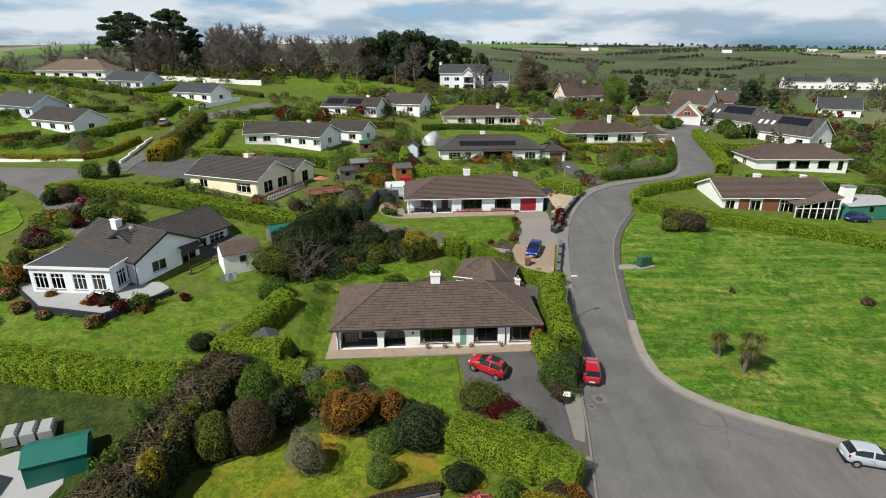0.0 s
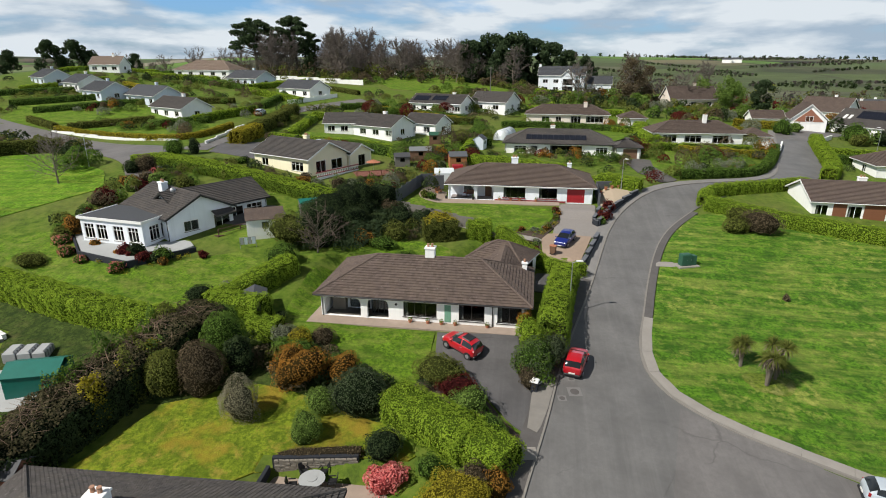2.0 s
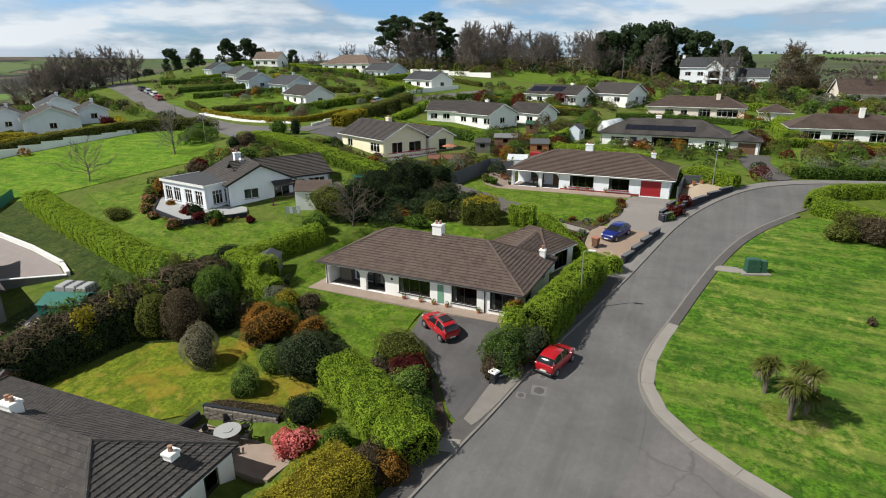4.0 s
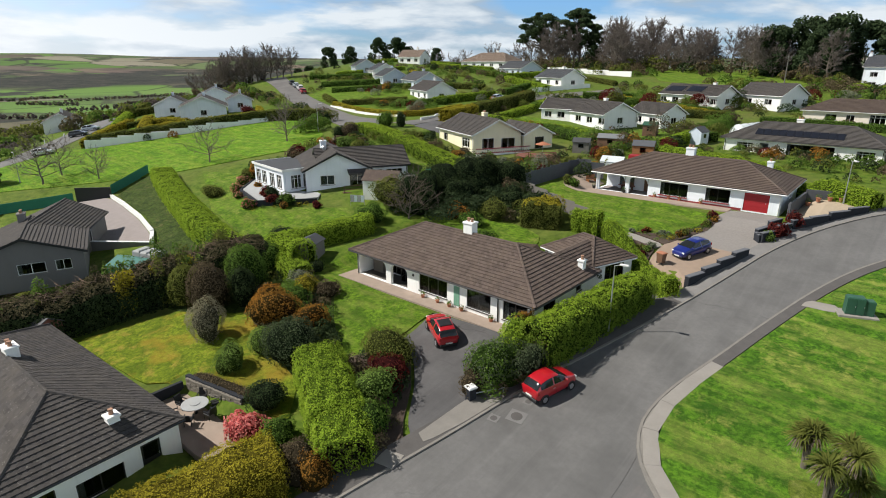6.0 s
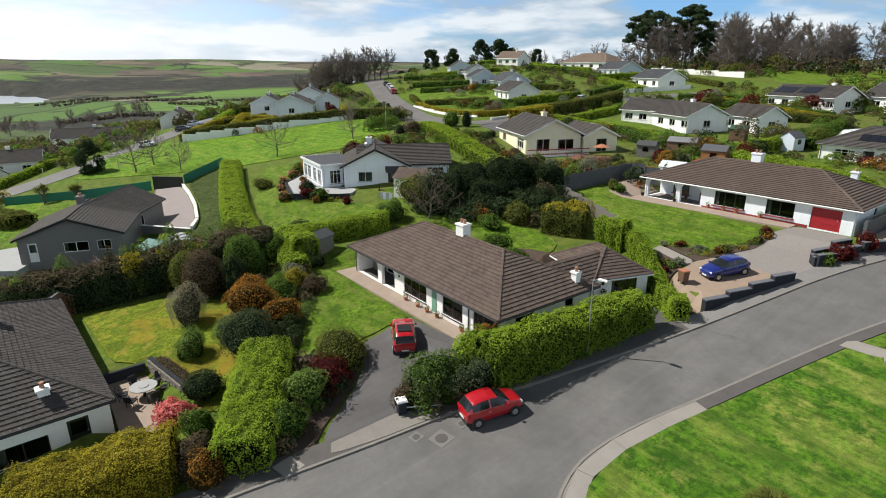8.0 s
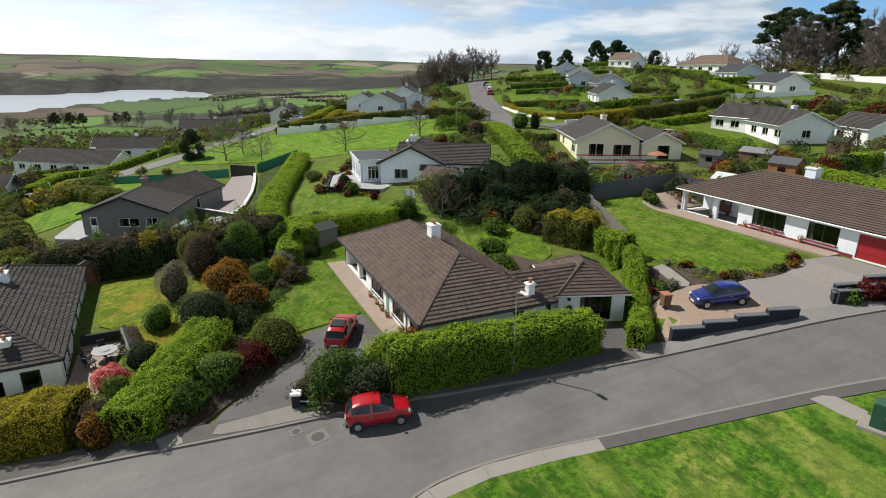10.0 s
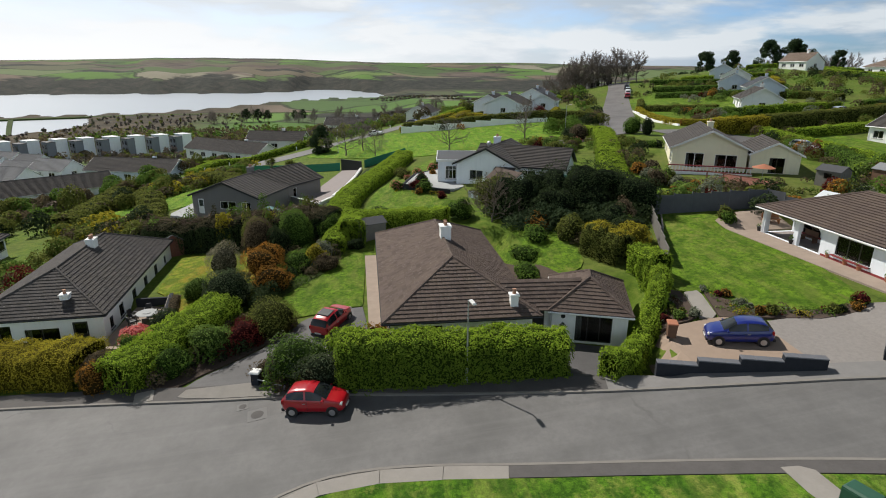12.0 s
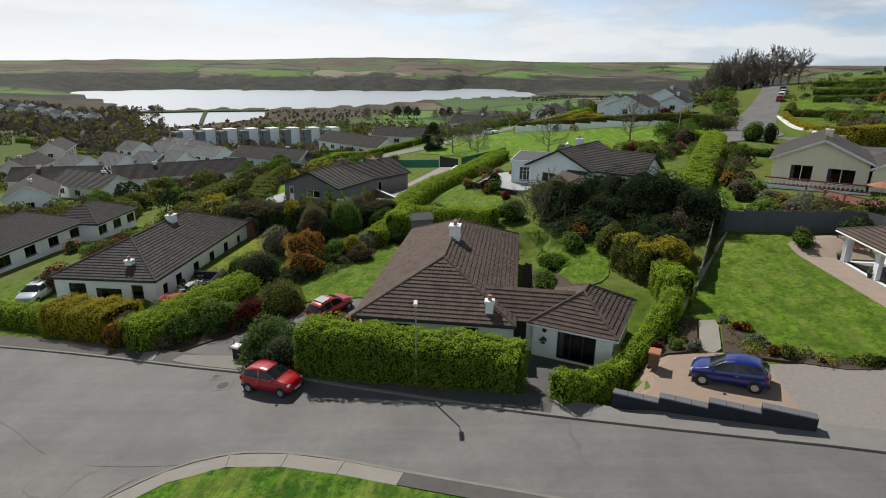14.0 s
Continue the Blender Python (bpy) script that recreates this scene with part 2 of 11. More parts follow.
def ground_mat():
    """Rough garden grass near by; a patchwork of fields far off."""
    m = Mat("ground")
    fine, big = m.noise(0.9, 6, 0.7), m.noise(0.07, 5)
    near = m.ramp(fine, [(0.3, (0.04, 0.075, 0.01)), (0.5, (0.09, 0.145, 0.016)), (0.72, (0.16, 0.19, 0.035))])
    near = m.mix(m.ramp(big, [(0.45, (0, 0, 0)), (0.7, (0.6, 0.6, 0.6))]), near, (0.13, 0.12, 0.045))
    wob = m.n.new("ShaderNodeVectorMath")
    wob.operation = "MULTIPLY_ADD"
    wn_ = m.n.new("ShaderNodeTexNoise")
    wn_.inputs["Scale"].default_value = 0.004
    m.l.new(m.pos, wn_.inputs["Vector"])
    m.l.new(wn_.outputs["Color"], wob.inputs[0])
    wob.inputs[1].default_value = (120, 120, 0)
    m.l.new(m.pos, wob.inputs[2])
    flatp = m.n.new("ShaderNodeVectorMath")
    flatp.operation = "MULTIPLY"
    flatp.inputs[1].default_value = (1, 1, 0)
    m.l.new(wob.outputs[0], flatp.inputs[0])
    vor = m.n.new("ShaderNodeTexVoronoi")
    vor.inputs["Scale"].default_value = 0.0052
    m.l.new(flatp.outputs[0], vor.inputs["Vector"])
    sep = m.n.new("ShaderNodeSeparateColor")
    m.l.new(vor.outputs["Color"], sep.inputs[0])
    field = m.ramp(sep.outputs[0], [(0.0, (0.08, 0.12, 0.05)), (0.22, (0.1, 0.19, 0.04)), (0.42, (0.14, 0.25, 0.05)), (0.52, (0.2, 0.145, 0.115)), (0.7, (0.08, 0.105, 0.05)), (0.84, (0.12, 0.18, 0.06)), (0.95, (0.28, 0.25, 0.19))])
    field = m.mix(m.math("MULTIPLY", m.noise(0.02, 6, 0.7), 0.45), field, (0.05, 0.07, 0.03))
    edge = m.n.new("ShaderNodeTexVoronoi")
    edge.feature = "DISTANCE_TO_EDGE"
    edge.inputs["Scale"].default_value = 0.0052
    m.l.new(flatp.outputs[0], edge.inputs["Vector"])
    line = m.ramp(edge.outputs["Distance"], [(0.012, (0.8, 0.8, 0.8)), (0.03, (0, 0, 0))])
    field = m.mix(line, field, (0.03, 0.038, 0.022))
    # wood tones darkened to paint the shade on east-facing slopes
    wood = m.ramp(m.noise(0.03, 8, 0.8), [(0.32, (0.012, 0.016, 0.013)), (0.48, (0.034, 0.037, 0.03)), (0.6, (0.055, 0.05, 0.042)), (0.74, (0.085, 0.075, 0.06))])
    woodmask = m.ramp(m.noise(0.004, 4, 0.6), [(0.56, (0, 0, 0)), (0.6, (1, 1, 1))])
    field = m.mix(woodmask, field, wood)
    dist = m.n.new("ShaderNodeVectorMath")
    dist.operation = "DISTANCE"
    dist.inputs[1].default_value = (-10, 90, 0)
    m.l.new(m.pos, dist.inputs[0])
    km = m.math("MULTIPLY", dist.outputs["Value"], 0.001)
    far = m.ramp(km, [(0.16, (0, 0, 0)), (0.3, (1, 1, 1))])
    axes = m.n.new("ShaderNodeSeparateXYZ")
    m.l.new(m.pos, axes.inputs[0])
    high, across = axes.outputs["Z"], axes.outputs["Y"]
    beyond = m.ramp(m.math("MULTIPLY", km, 0.25), [(0.29, (0, 0, 0)), (0.31, (1, 1, 1))])
    ragged = m.math("ADD", high, m.math("MULTIPLY", m.math("SUBTRACT", m.noise(0.006, 5, 0.6), 0.5), 46.0))
    moor = m.ramp(m.noise(0.012, 6, 0.7), [(0.34, (0.075, 0.058, 0.05)), (0.52, (0.115, 0.086, 0.074)), (0.7, (0.15, 0.112, 0.094))])
    brown = m.math("MULTIPLY", m.ramp(m.noise(0.0019, 3, 0.5), [(0.53, (0, 0, 0)), (0.55, (1, 1, 1))]), m.ramp(m.math("MULTIPLY", ragged, 0.01), [(0.5, (1, 1, 1)), (0.54, (0, 0, 0))]))
    field = m.mix(m.math("MULTIPLY", beyond, m.math("MULTIPLY", brown, 0.85)), field, moor)
    slope_wood = m.math("MULTIPLY", beyond, m.ramp(m.math("MULTIPLY", m.math("ADD", ragged, 40.0), 0.01), [(0.36, (1, 1, 1)), (0.4, (0, 0, 0))]))
    field = m.mix(slope_wood, field, wood)
    reeds = m.ramp(m.noise(0.03, 5, 0.7), [(0.35, (0.03, 0.03, 0.02)), (0.5, (0.065, 0.052, 0.034)), (0.68, (0.11, 0.085, 0.055))])
    marsh = m.math("MULTIPLY", m.ramp(m.math("MULTIPLY", m.math("ADD", high, 40.0), 0.01), [(0.17, (1, 1, 1)), (0.2, (0, 0, 0))]), m.ramp(m.math("MULTIPLY", m.math("ADD", across, 400.0), 0.001), [(0.28, (1, 1, 1)), (0.34, (0, 0, 0))]))
    field = m.mix(m.math("MULTIPLY", marsh, m.ramp(m.math("MULTIPLY", km, 0.5), [(0.44, (1, 1, 1)), (0.5, (0, 0, 0))])), field, reeds)
    # dull olive northern fields, darkened in colour to paint cloud shadow
    shaded_pasture = m.math("MULTIPLY", m.ramp(m.math("MULTIPLY", across, 0.001), [(0.2, (0, 0, 0)), (0.32, (0.8, 0.8, 0.8))]), m.ramp(km, [(0.84, (1, 1, 1)), (0.98, (0, 0, 0))]))
    field = m.mix(shaded_pasture, field, m.ramp(m.noise(0.015, 5, 0.6), [(0.35, (0.05, 0.06, 0.033)), (0.55, (0.078, 0.085, 0.045)), (0.7, (0.1, 0.12, 0.05))]))
    col = m.mix(far, near, field)
    m.bump(m.noise(9, 3, 0.7), 0.8, 0.06)
    return m.set(col, 0.92, spec=0.12)


def stone_mat(name, c):
    m = Mat(name)
    col = m.ramp(m.island, [(0.0, shade(c, 0.6)), (0.5, c), (1.0, shade(c, 1.5))])
    col = m.mix(m.math("MULTIPLY", m.noise(12, 4), 0.7), col, shade(c, 0.7))
    m.bump(m.noise(20, 4), 0.6, 0.02)
    return m.set(col, 0.85, spec=0.3)


def car_paint(name, c):
    m = Mat(name)
    m.set(c, 0.28, 0.0, 0.5)
    m.bsdf.inputs["Coat Weight"].default_value = 0.8
    m.bsdf.inputs["Coat Roughness"].default_value = 0.06
    return m.m


WHITE = render_wall("white_render", (0.87, 0.87, 0.85))
CREAM = render_wall("cream_render", (0.84, 0.78, 0.57))
PALEBLUE = render_wall("pale_blue_render", (0.6, 0.67, 0.75))
COOLWHITE = render_wall("cool_white_render", (0.79, 0.83, 0.87))
GREYWALL = render_wall("grey_render", (0.19, 0.18, 0.172))
BRIGHTWHITE = render_wall("bright_white_render", (0.89, 0.9, 0.9))
PINKISH = render_wall("pinkish_render", (0.76, 0.68, 0.6))
BRICKPANEL = plain("brown_brick_panel", (0.2, 0.085, 0.045), 0.85, var=0.3, scale=6.0, bump=0.3, spec=0.2)
TILE = tile_mat("brown_tile", (0.105, 0.08, 0.07), (0.15, 0.115, 0.09))
TILE_DARK = tile_mat("dark_tile", (0.075, 0.069, 0.067), (0.11, 0.098, 0.085))
TILE_GREY = tile_mat("slate_tile", (0.075, 0.08, 0.09), (0.1, 0.1, 0.1))
TILE_PALE = tile_mat("pale_grey_tile", (0.2, 0.2, 0.205), (0.17, 0.17, 0.165))
TILE_BUFF = tile_mat("buff_tile", (0.27, 0.21, 0.17), (0.22, 0.17, 0.13))
FLATROOF = plain("felt_roof", (0.055, 0.057, 0.062), 0.7, var=0.25, scale=1.2)
FRAME_W = plain("white_upvc", (0.82, 0.82, 0.8), 0.35, var=0.04)
FRAME_D = plain("dark_frame", (0.03, 0.028, 0.028), 0.4, var=0.1)
BLACK = plain("black_plastic", (0.018, 0.018, 0.02), 0.45, var=0.2)
GLASS = glass_mat("glass")
DARKIN = plain("interior", (0.1, 0.09, 0.08), 0.9, var=0.3)
CURTAIN = plain("curtain", (0.65, 0.64, 0.6), 0.9, var=0.12, scale=8)
CONCRETE = plain("concrete", (0.27, 0.25, 0.225), 0.9, var=0.28, scale=0.9, bump=0.4)
KERB = plain("kerb_concrete", (0.21, 0.195, 0.175), 0.9, var=0.3, scale=1.5, bump=0.4)
PAVEMENT = plain("pavement", (0.095, 0.088, 0.084), 0.9, var=0.45, scale=0.8, bump=0.5)
PALEWALK = plain("pale_footpath", (0.2, 0.192, 0.185), 0.9, var=0.3, scale=0.9, bump=0.4)
ASPHALT = asphalt_mat("asphalt", (0.147, 0.143, 0.139))
ASPHALT_OLD = asphalt_mat("old_asphalt", (0.156, 0.147, 0.142))
DRIVE = asphalt_mat("driveway_tarmac", (0.105, 0.101, 0.102))
COBBLE = plain("cobble_drive", (0.24, 0.22, 0.205), 0.9, var=0.3, scale=5, bump=0.6)
SANDY = plain("sandy_slab", (0.3, 0.225, 0.17), 0.9, var=0.18, scale=2)
PATIO = plain("patio_slab", (0.33, 0.26, 0.21), 0.9, var=0.3, scale=1.5, bump=0.3)
PINKPAVE = plain("pinkish_paving", (0.27, 0.235, 0.225), 0.9, var=0.2, scale=1.2)
PALEPAVE = plain("pale_paving", (0.36, 0.37, 0.37), 0.85, var=0.2, scale=1.2)
SOIL = plain("soil", (0.07, 0.048, 0.035), 0.95, var=0.4, scale=2.5, bump=0.9)
GRAVEL = plain("gravel", (0.42, 0.34, 0.25), 0.95, var=0.3, scale=6, bump=0.9)
DARKBLOCK = plain("dark_block", (0.03, 0.033, 0.04), 0.9, var=0.35, scale=4, bump=0.5, spec=0.2)
COPING = plain("slate_coping", (0.12, 0.125, 0.14), 0.75, var=0.2, scale=3)
SLATEFENCE = plain("slate_fence", (0.085, 0.09, 0.1), 0.8, var=0.3, scale=2)
WOOD_RED = plain("red_wood", (0.2, 0.075, 0.05), 0.7, var=0.3, scale=3)
WOOD_BROWN = plain("brown_wood", (0.16, 0.085, 0.05), 0.75, var=0.3, scale=3)
WOOD_DECK = plain("stained_deck", (0.075, 0.03, 0.022), 0.7, var=0.3, scale=3)
WOOD_GREY = plain("grey_wood", (0.16, 0.15, 0.135), 0.85, var=0.3, scale=3)
WOOD_ORANGE = plain("orange_wood", (0.33, 0.14, 0.05), 0.7, var=0.2, scale=3)
BRICK = plain("brick", (0.28, 0.12, 0.075), 0.85, var=0.35, scale=9, bump=0.4)
REDPAINT = plain("red_paint", (0.33, 0.012, 0.018), 0.5, var=0.12)
DEEPRED = plain("dark_red_paint", (0.24, 0.03, 0.035), 0.6, var=0.15)
GREENTARP = plain("green_sheet", (0.006, 0.13, 0.1), 0.45, var=0.25, scale=1.5)
GREENBOX = plain("green_cabinet", (0.025, 0.09, 0.055), 0.55, var=0.2)
GREENNET = plain("green_netting", (0.03, 0.19, 0.12), 0.8, var=0.2)
STEEL = plain("galvanised_steel", (0.42, 0.43, 0.44), 0.45, 0.7, var=0.15)
SOLAR = plain("solar_panel", (0.012, 0.014, 0.022), 0.18, var=0.1)
TERRACOTTA = plain("terracotta", (0.38, 0.15, 0.08), 0.85, var=0.2)
GREENPANEL = plain("green_mosaic", (0.16, 0.34, 0.24), 0.6, var=0.35, scale=10)
STONE = stone_mat("stone", (0.2, 0.18, 0.15))
POLYTHENE = plain("polythene", (0.6, 0.64, 0.66), 0.35, var=0.08)
BARK = plain("bark", (0.15, 0.125, 0.1), 0.95, var=0.35, scale=6, bump=0.8)
TWIG = leaf_mat("twig", (0.14, 0.12, 0.1), (0.19, 0.162, 0.135), (0.24, 0.206, 0.172), 0.3)
CHIMCAP = plain("chimney_pot", (0.36, 0.2, 0.13), 0.85, var=0.2)
RUBBER = plain("tyre_rubber", (0.02, 0.02, 0.02), 0.85, var=0.2)
ALLOY = plain("alloy", (0.5, 0.5, 0.52), 0.35, 0.8, var=0.1)
LAMPGLASS = plain("lamp_lens", (0.7, 0.7, 0.68), 0.2, var=0.05)
TAILLIGHT = plain("tail_lens", (0.3, 0.01, 0.012), 0.25, var=0.05)
PLATE = plain("number_plate", (0.7, 0.7, 0.66), 0.5, var=0.05)
LAWN = grass_mat("lawn", (0.062, 0.13, 0.01), (0.135, 0.235, 0.016), (0.27, 0.27, 0.07), (0.3, 0.9, 0.3, 70), 0.7)
LAWN_GREEN = grass_mat("green_lawn", (0.036, 0.108, 0.009), (0.1, 0.215, 0.015), (0.37, 0.38, 0.09), (0.14, 0.75, 0.2, 12), 0.95)
LAWN_LUSH = grass_mat("lush_lawn", (0.07, 0.165, 0.01), (0.15, 0.29, 0.016), (0.32, 0.34, 0.06), (0.14, 0.75, 0.2, 12), 0.5)
LAWN_WORN = grass_mat("worn_lawn", (0.08, 0.125, 0.015), (0.145, 0.19, 0.025), (0.36, 0.34, 0.12), None, 0.9)
LAWN_DRY = grass_mat("mossy_lawn", (0.1, 0.155, 0.012), (0.19, 0.245, 0.018), (0.4, 0.29, 0.06), None, 0.8, (0.33, 0.22, 0.03))
ROUGH = grass_mat("rough_grass", (0.03, 0.055, 0.012), (0.068, 0.1, 0.02), (0.14, 0.125, 0.05), None, 0.8)
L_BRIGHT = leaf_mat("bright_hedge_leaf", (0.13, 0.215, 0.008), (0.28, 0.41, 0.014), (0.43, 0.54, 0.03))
# darker copy of the bright leaf, painting shade on hedge sides
L_SIDE_SHADE = leaf_mat("side_shade_leaf", (0.085, 0.145, 0.009), (0.17, 0.26, 0.014), (0.27, 0.36, 0.028))
L_GREEN = leaf_mat("green_leaf", (0.055, 0.105, 0.012), (0.115, 0.2, 0.022), (0.2, 0.3, 0.04))
L_DARK = leaf_mat("dark_leaf", (0.02, 0.034, 0.013), (0.04, 0.062, 0.02), (0.075, 0.1, 0.034), 0.2)
L_OLIVE = leaf_mat("olive_leaf", (0.075, 0.09, 0.015), (0.15, 0.175, 0.028), (0.25, 0.26, 0.05))
L_GOLD = leaf_mat("golden_leaf", (0.18, 0.155, 0.008), (0.37, 0.32, 0.012), (0.5, 0.45, 0.025))
L_ORANGE = leaf_mat("orange_leaf", (0.07, 0.055, 0.014), (0.34, 0.16, 0.02), (0.58, 0.29, 0.04))
L_BROWN = leaf_mat("brown_leaf", (0.08, 0.064, 0.034), (0.14, 0.11, 0.06), (0.21, 0.165, 0.095))
L_RED = leaf_mat("red_leaf", (0.06, 0.012, 0.012), (0.13, 0.025, 0.02), (0.2, 0.05, 0.03))
L_AIRY = leaf_mat("twiggy_leaf", (0.14, 0.135, 0.075), (0.26, 0.245, 0.145), (0.38, 0.35, 0.22))
L_GREY = leaf_mat("grey_leaf", (0.13, 0.15, 0.085), (0.22, 0.24, 0.15), (0.32, 0.34, 0.23))
L_SAGE = leaf_mat("sage_leaf", (0.05, 0.07, 0.03), (0.1, 0.13, 0.06), (0.17, 0.2, 0.1))
L_PINK = leaf_mat("pink_flower", (0.58, 0.1, 0.1), (0.75, 0.22, 0.19), (0.85, 0.45, 0.38))
L_PINE = leaf_mat("pine_needles", (0.026, 0.045, 0.02), (0.048, 0.075, 0.03), (0.08, 0.112, 0.042), 0.25)
L_SPRING = leaf_mat("spring_leaf", (0.09, 0.15, 0.02), (0.17, 0.26, 0.04), (0.27, 0.37, 0.07))
L_DEAD = leaf_mat("dead_twigs", (0.09, 0.07, 0.045), (0.17, 0.135, 0.1), (0.26, 0.21, 0.16), 0.1)
L_BRAMBLE = leaf_mat("bramble_leaf", (0.05, 0.055, 0.02), (0.125, 0.105, 0.05), (0.22, 0.165, 0.1), 0.15)
DEADWOOD = plain("dead_wood", (0.19, 0.135, 0.095), 0.85, var=0.35, scale=2.0, spec=0.15)
L_THORN = leaf_mat("thorn_leaf", (0.03, 0.032, 0.014), (0.075, 0.068, 0.03), (0.14, 0.115, 0.06), 0.15)
L_FARWOOD = leaf_mat("far_bare_wood", (0.095, 0.082, 0.07), (0.115, 0.097, 0.083), (0.14, 0.118, 0.1), 0.4)
L_FARGREEN = leaf_mat("far_green_wood", (0.07, 0.08, 0.045), (0.085, 0.096, 0.055), (0.11, 0.12, 0.07), 0.4)
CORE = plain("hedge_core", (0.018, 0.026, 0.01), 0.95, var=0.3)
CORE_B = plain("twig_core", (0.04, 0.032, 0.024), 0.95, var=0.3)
# core colours: leaf tones darkened to paint shade deep in the foliage
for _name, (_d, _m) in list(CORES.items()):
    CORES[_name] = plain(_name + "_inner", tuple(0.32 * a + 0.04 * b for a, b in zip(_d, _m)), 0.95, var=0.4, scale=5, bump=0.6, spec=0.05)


# ---- ground shape ----
BROAD = np.array([
    -9.59, -9.58, -7.71, -3.51, 0.8, 1.93,
    -5.3, -2.53, -3.21, 1.18, 3.45, 2.98,
    -5.1, 0.82, 4.22, 5.25, 2.06, 2.66,
    -6.2, -3.79, 2.94, 2.97, 2.01, 4.98,
    2.65, -0.95, -4.57, -2.45, 3.66, 7.36,
    0.44, -3.08, 4.03, 7.43, -1.31, 2.59,
    -2.1, -5.97, -2.07, -0.97, -4.5, 4.17,
])
LOCAL = np.array([
    1, -1, 2.26, 2.23,
    0.23, 0.9, 1.48, -1.21,
    1.22, 1.05, -0.58, 2.98,
    -0.5, 0.67, -1.17, 1.72,
    -1.34, 1.51, 1.53, -0.59,
])
BROAD_XY = np.array([(x, y) for x in range(-300, 151, 75) for y in range(-75, 301, 75)], float)
LOCAL_XY = np.array([(x, y) for x in range(-40, 61, 25) for y in range(20, 96, 25)], float)


def ease(a, b, v):
    t = np.clip((v - a) / (b - a), 0, 1)
    return t * t * (3 - 2 * t)


def far_land(x, y):
    """The country around: an estuary between wooded slopes to the west, rising farmland to the north and east."""
    dx, dy = x - 45.0, y - 58.0
    d, a = np.hypot(dx, dy), np.degrees(np.arctan2(dy, dx)) % 360
    roll = 7 * np.sin(x / 310 + 1.3) * np.cos(y / 260) + 3 * np.sin(x / 120 + y / 170)
    north = 1 + np.interp(a, [20, 50, 66, 86, 150], [10, 17, 24, 29, 28]) * ease(430, 1250, d) + roll * ease(500, 1500, d) * 0.35 - 12 * ease(1700, 3600, d)
    crest = 17.5 + 2700 * np.tan(np.radians(np.interp(a, [140, 160, 176, 188, 198, 212, 224, 250], [0.5, 0.72, 0.86, 1.02, 0.9, 0.55, 0.2, 0.1]) - 0.06))
    near = np.interp(a, [176, 182, 187, 193.5, 200, 216, 220], [1190, 1110, 1010, 830, 745, 750, 1230]) + 22 * np.sin(a * 2.3)
    far = np.interp(a, [176, 180, 184, 186, 190, 201, 213, 221], [1260, 1430, 1620, 1500, 1350, 1350, 1400, 1330]) + 25 * np.sin(a * 1.7)
    wood = far + 190 + 40 * np.sin(a * 1.1)
    wood_top = np.interp(a, [170, 184, 200, 215], [-4, 4, 3, -2])
    slope = np.interp(d, [150, 300, 430, 690], [-2, -21.5, -27.5, -30.7])
    pond_near = np.interp(a, [204.5, 207, 211, 216], [600, 545, 502, 490]) + 8 * np.sin(a * 9)
    pond = ease(pond_near, pond_near + 14, d) * ease(712, 694, d) * ease(204.6, 205.2, a) * ease(216.0, 215.0, a + (d - 620) * 0.004)
    t_w = np.clip((d - far) / (wood - far), 0, 1)
    t_c = np.clip((d - wood) / (2700 - wood), 0, 1)
    rise = -30.5 + (wood_top + 30.5) * t_w ** 0.8 + (crest - wood_top) * (1 - (1 - t_c) ** 1.35) + roll * ease(1650, 2200, d) * 0.7
    fold = 5 * np.sin(a * 0.9 + d / 210) * np.sin(a * 0.55 - d / 330) * ease(0, 0.3, t_c) * ease(1.0, 0.75, t_c)
    hills = np.where(d > far, rise + fold, -30.6) - 18 * ease(2750, 4000, d)
    wet = ease(near, near + 12, d) * ease(far, far - 12, d) * ease(175.5, 178, a) * ease(221.5, 219.5, a)
    lowland = np.where(d < near, slope, -30.6) - 4.4 * pond
    sea = np.where(d > far, hills, lowland) - 4.4 * wet
    dale = np.interp(d, [150, 300, 500, 800, 1150, 1400, 1650], [3, -9, -18, -24, -26, -14, -4]) + (crest + 4) * ease(1650, 2700, d) - 18 * ease(2750, 4000, d) + roll * ease(900, 1600, d) * 0.7
    w = ease(174, 181, a) * (1 - ease(219.5, 224, a))
    west = dale * (1 - w) + sea * w
    k = ease(118, 150, a) * (1 - ease(250, 285, a))
    return north * (1 - k) + west * k


# levelled plots: centre, turn, half-sizes, level, margin
FLATS = [(2.6, 53.2, 0.0, 11.6, 6.8, -0.04, 2.5), (11.3, 62.6, -18.5, 5.6, 3.5, 0.0, 1.4), (10.4, 86.6, 1.0, 11.6, 7.0, 3.66, 2.0)]


# rises and dips of the hill: place, height, reach
RISES = [(-84, 114, -1.6, 15), (-116, 124, -2.2, 17), (-172, 144, 2.2, 18), (-205, 216, 13.0, 38), (-36, 56, 0.5, 7), (-31.5, 51.5, 0.6, 4.0)]


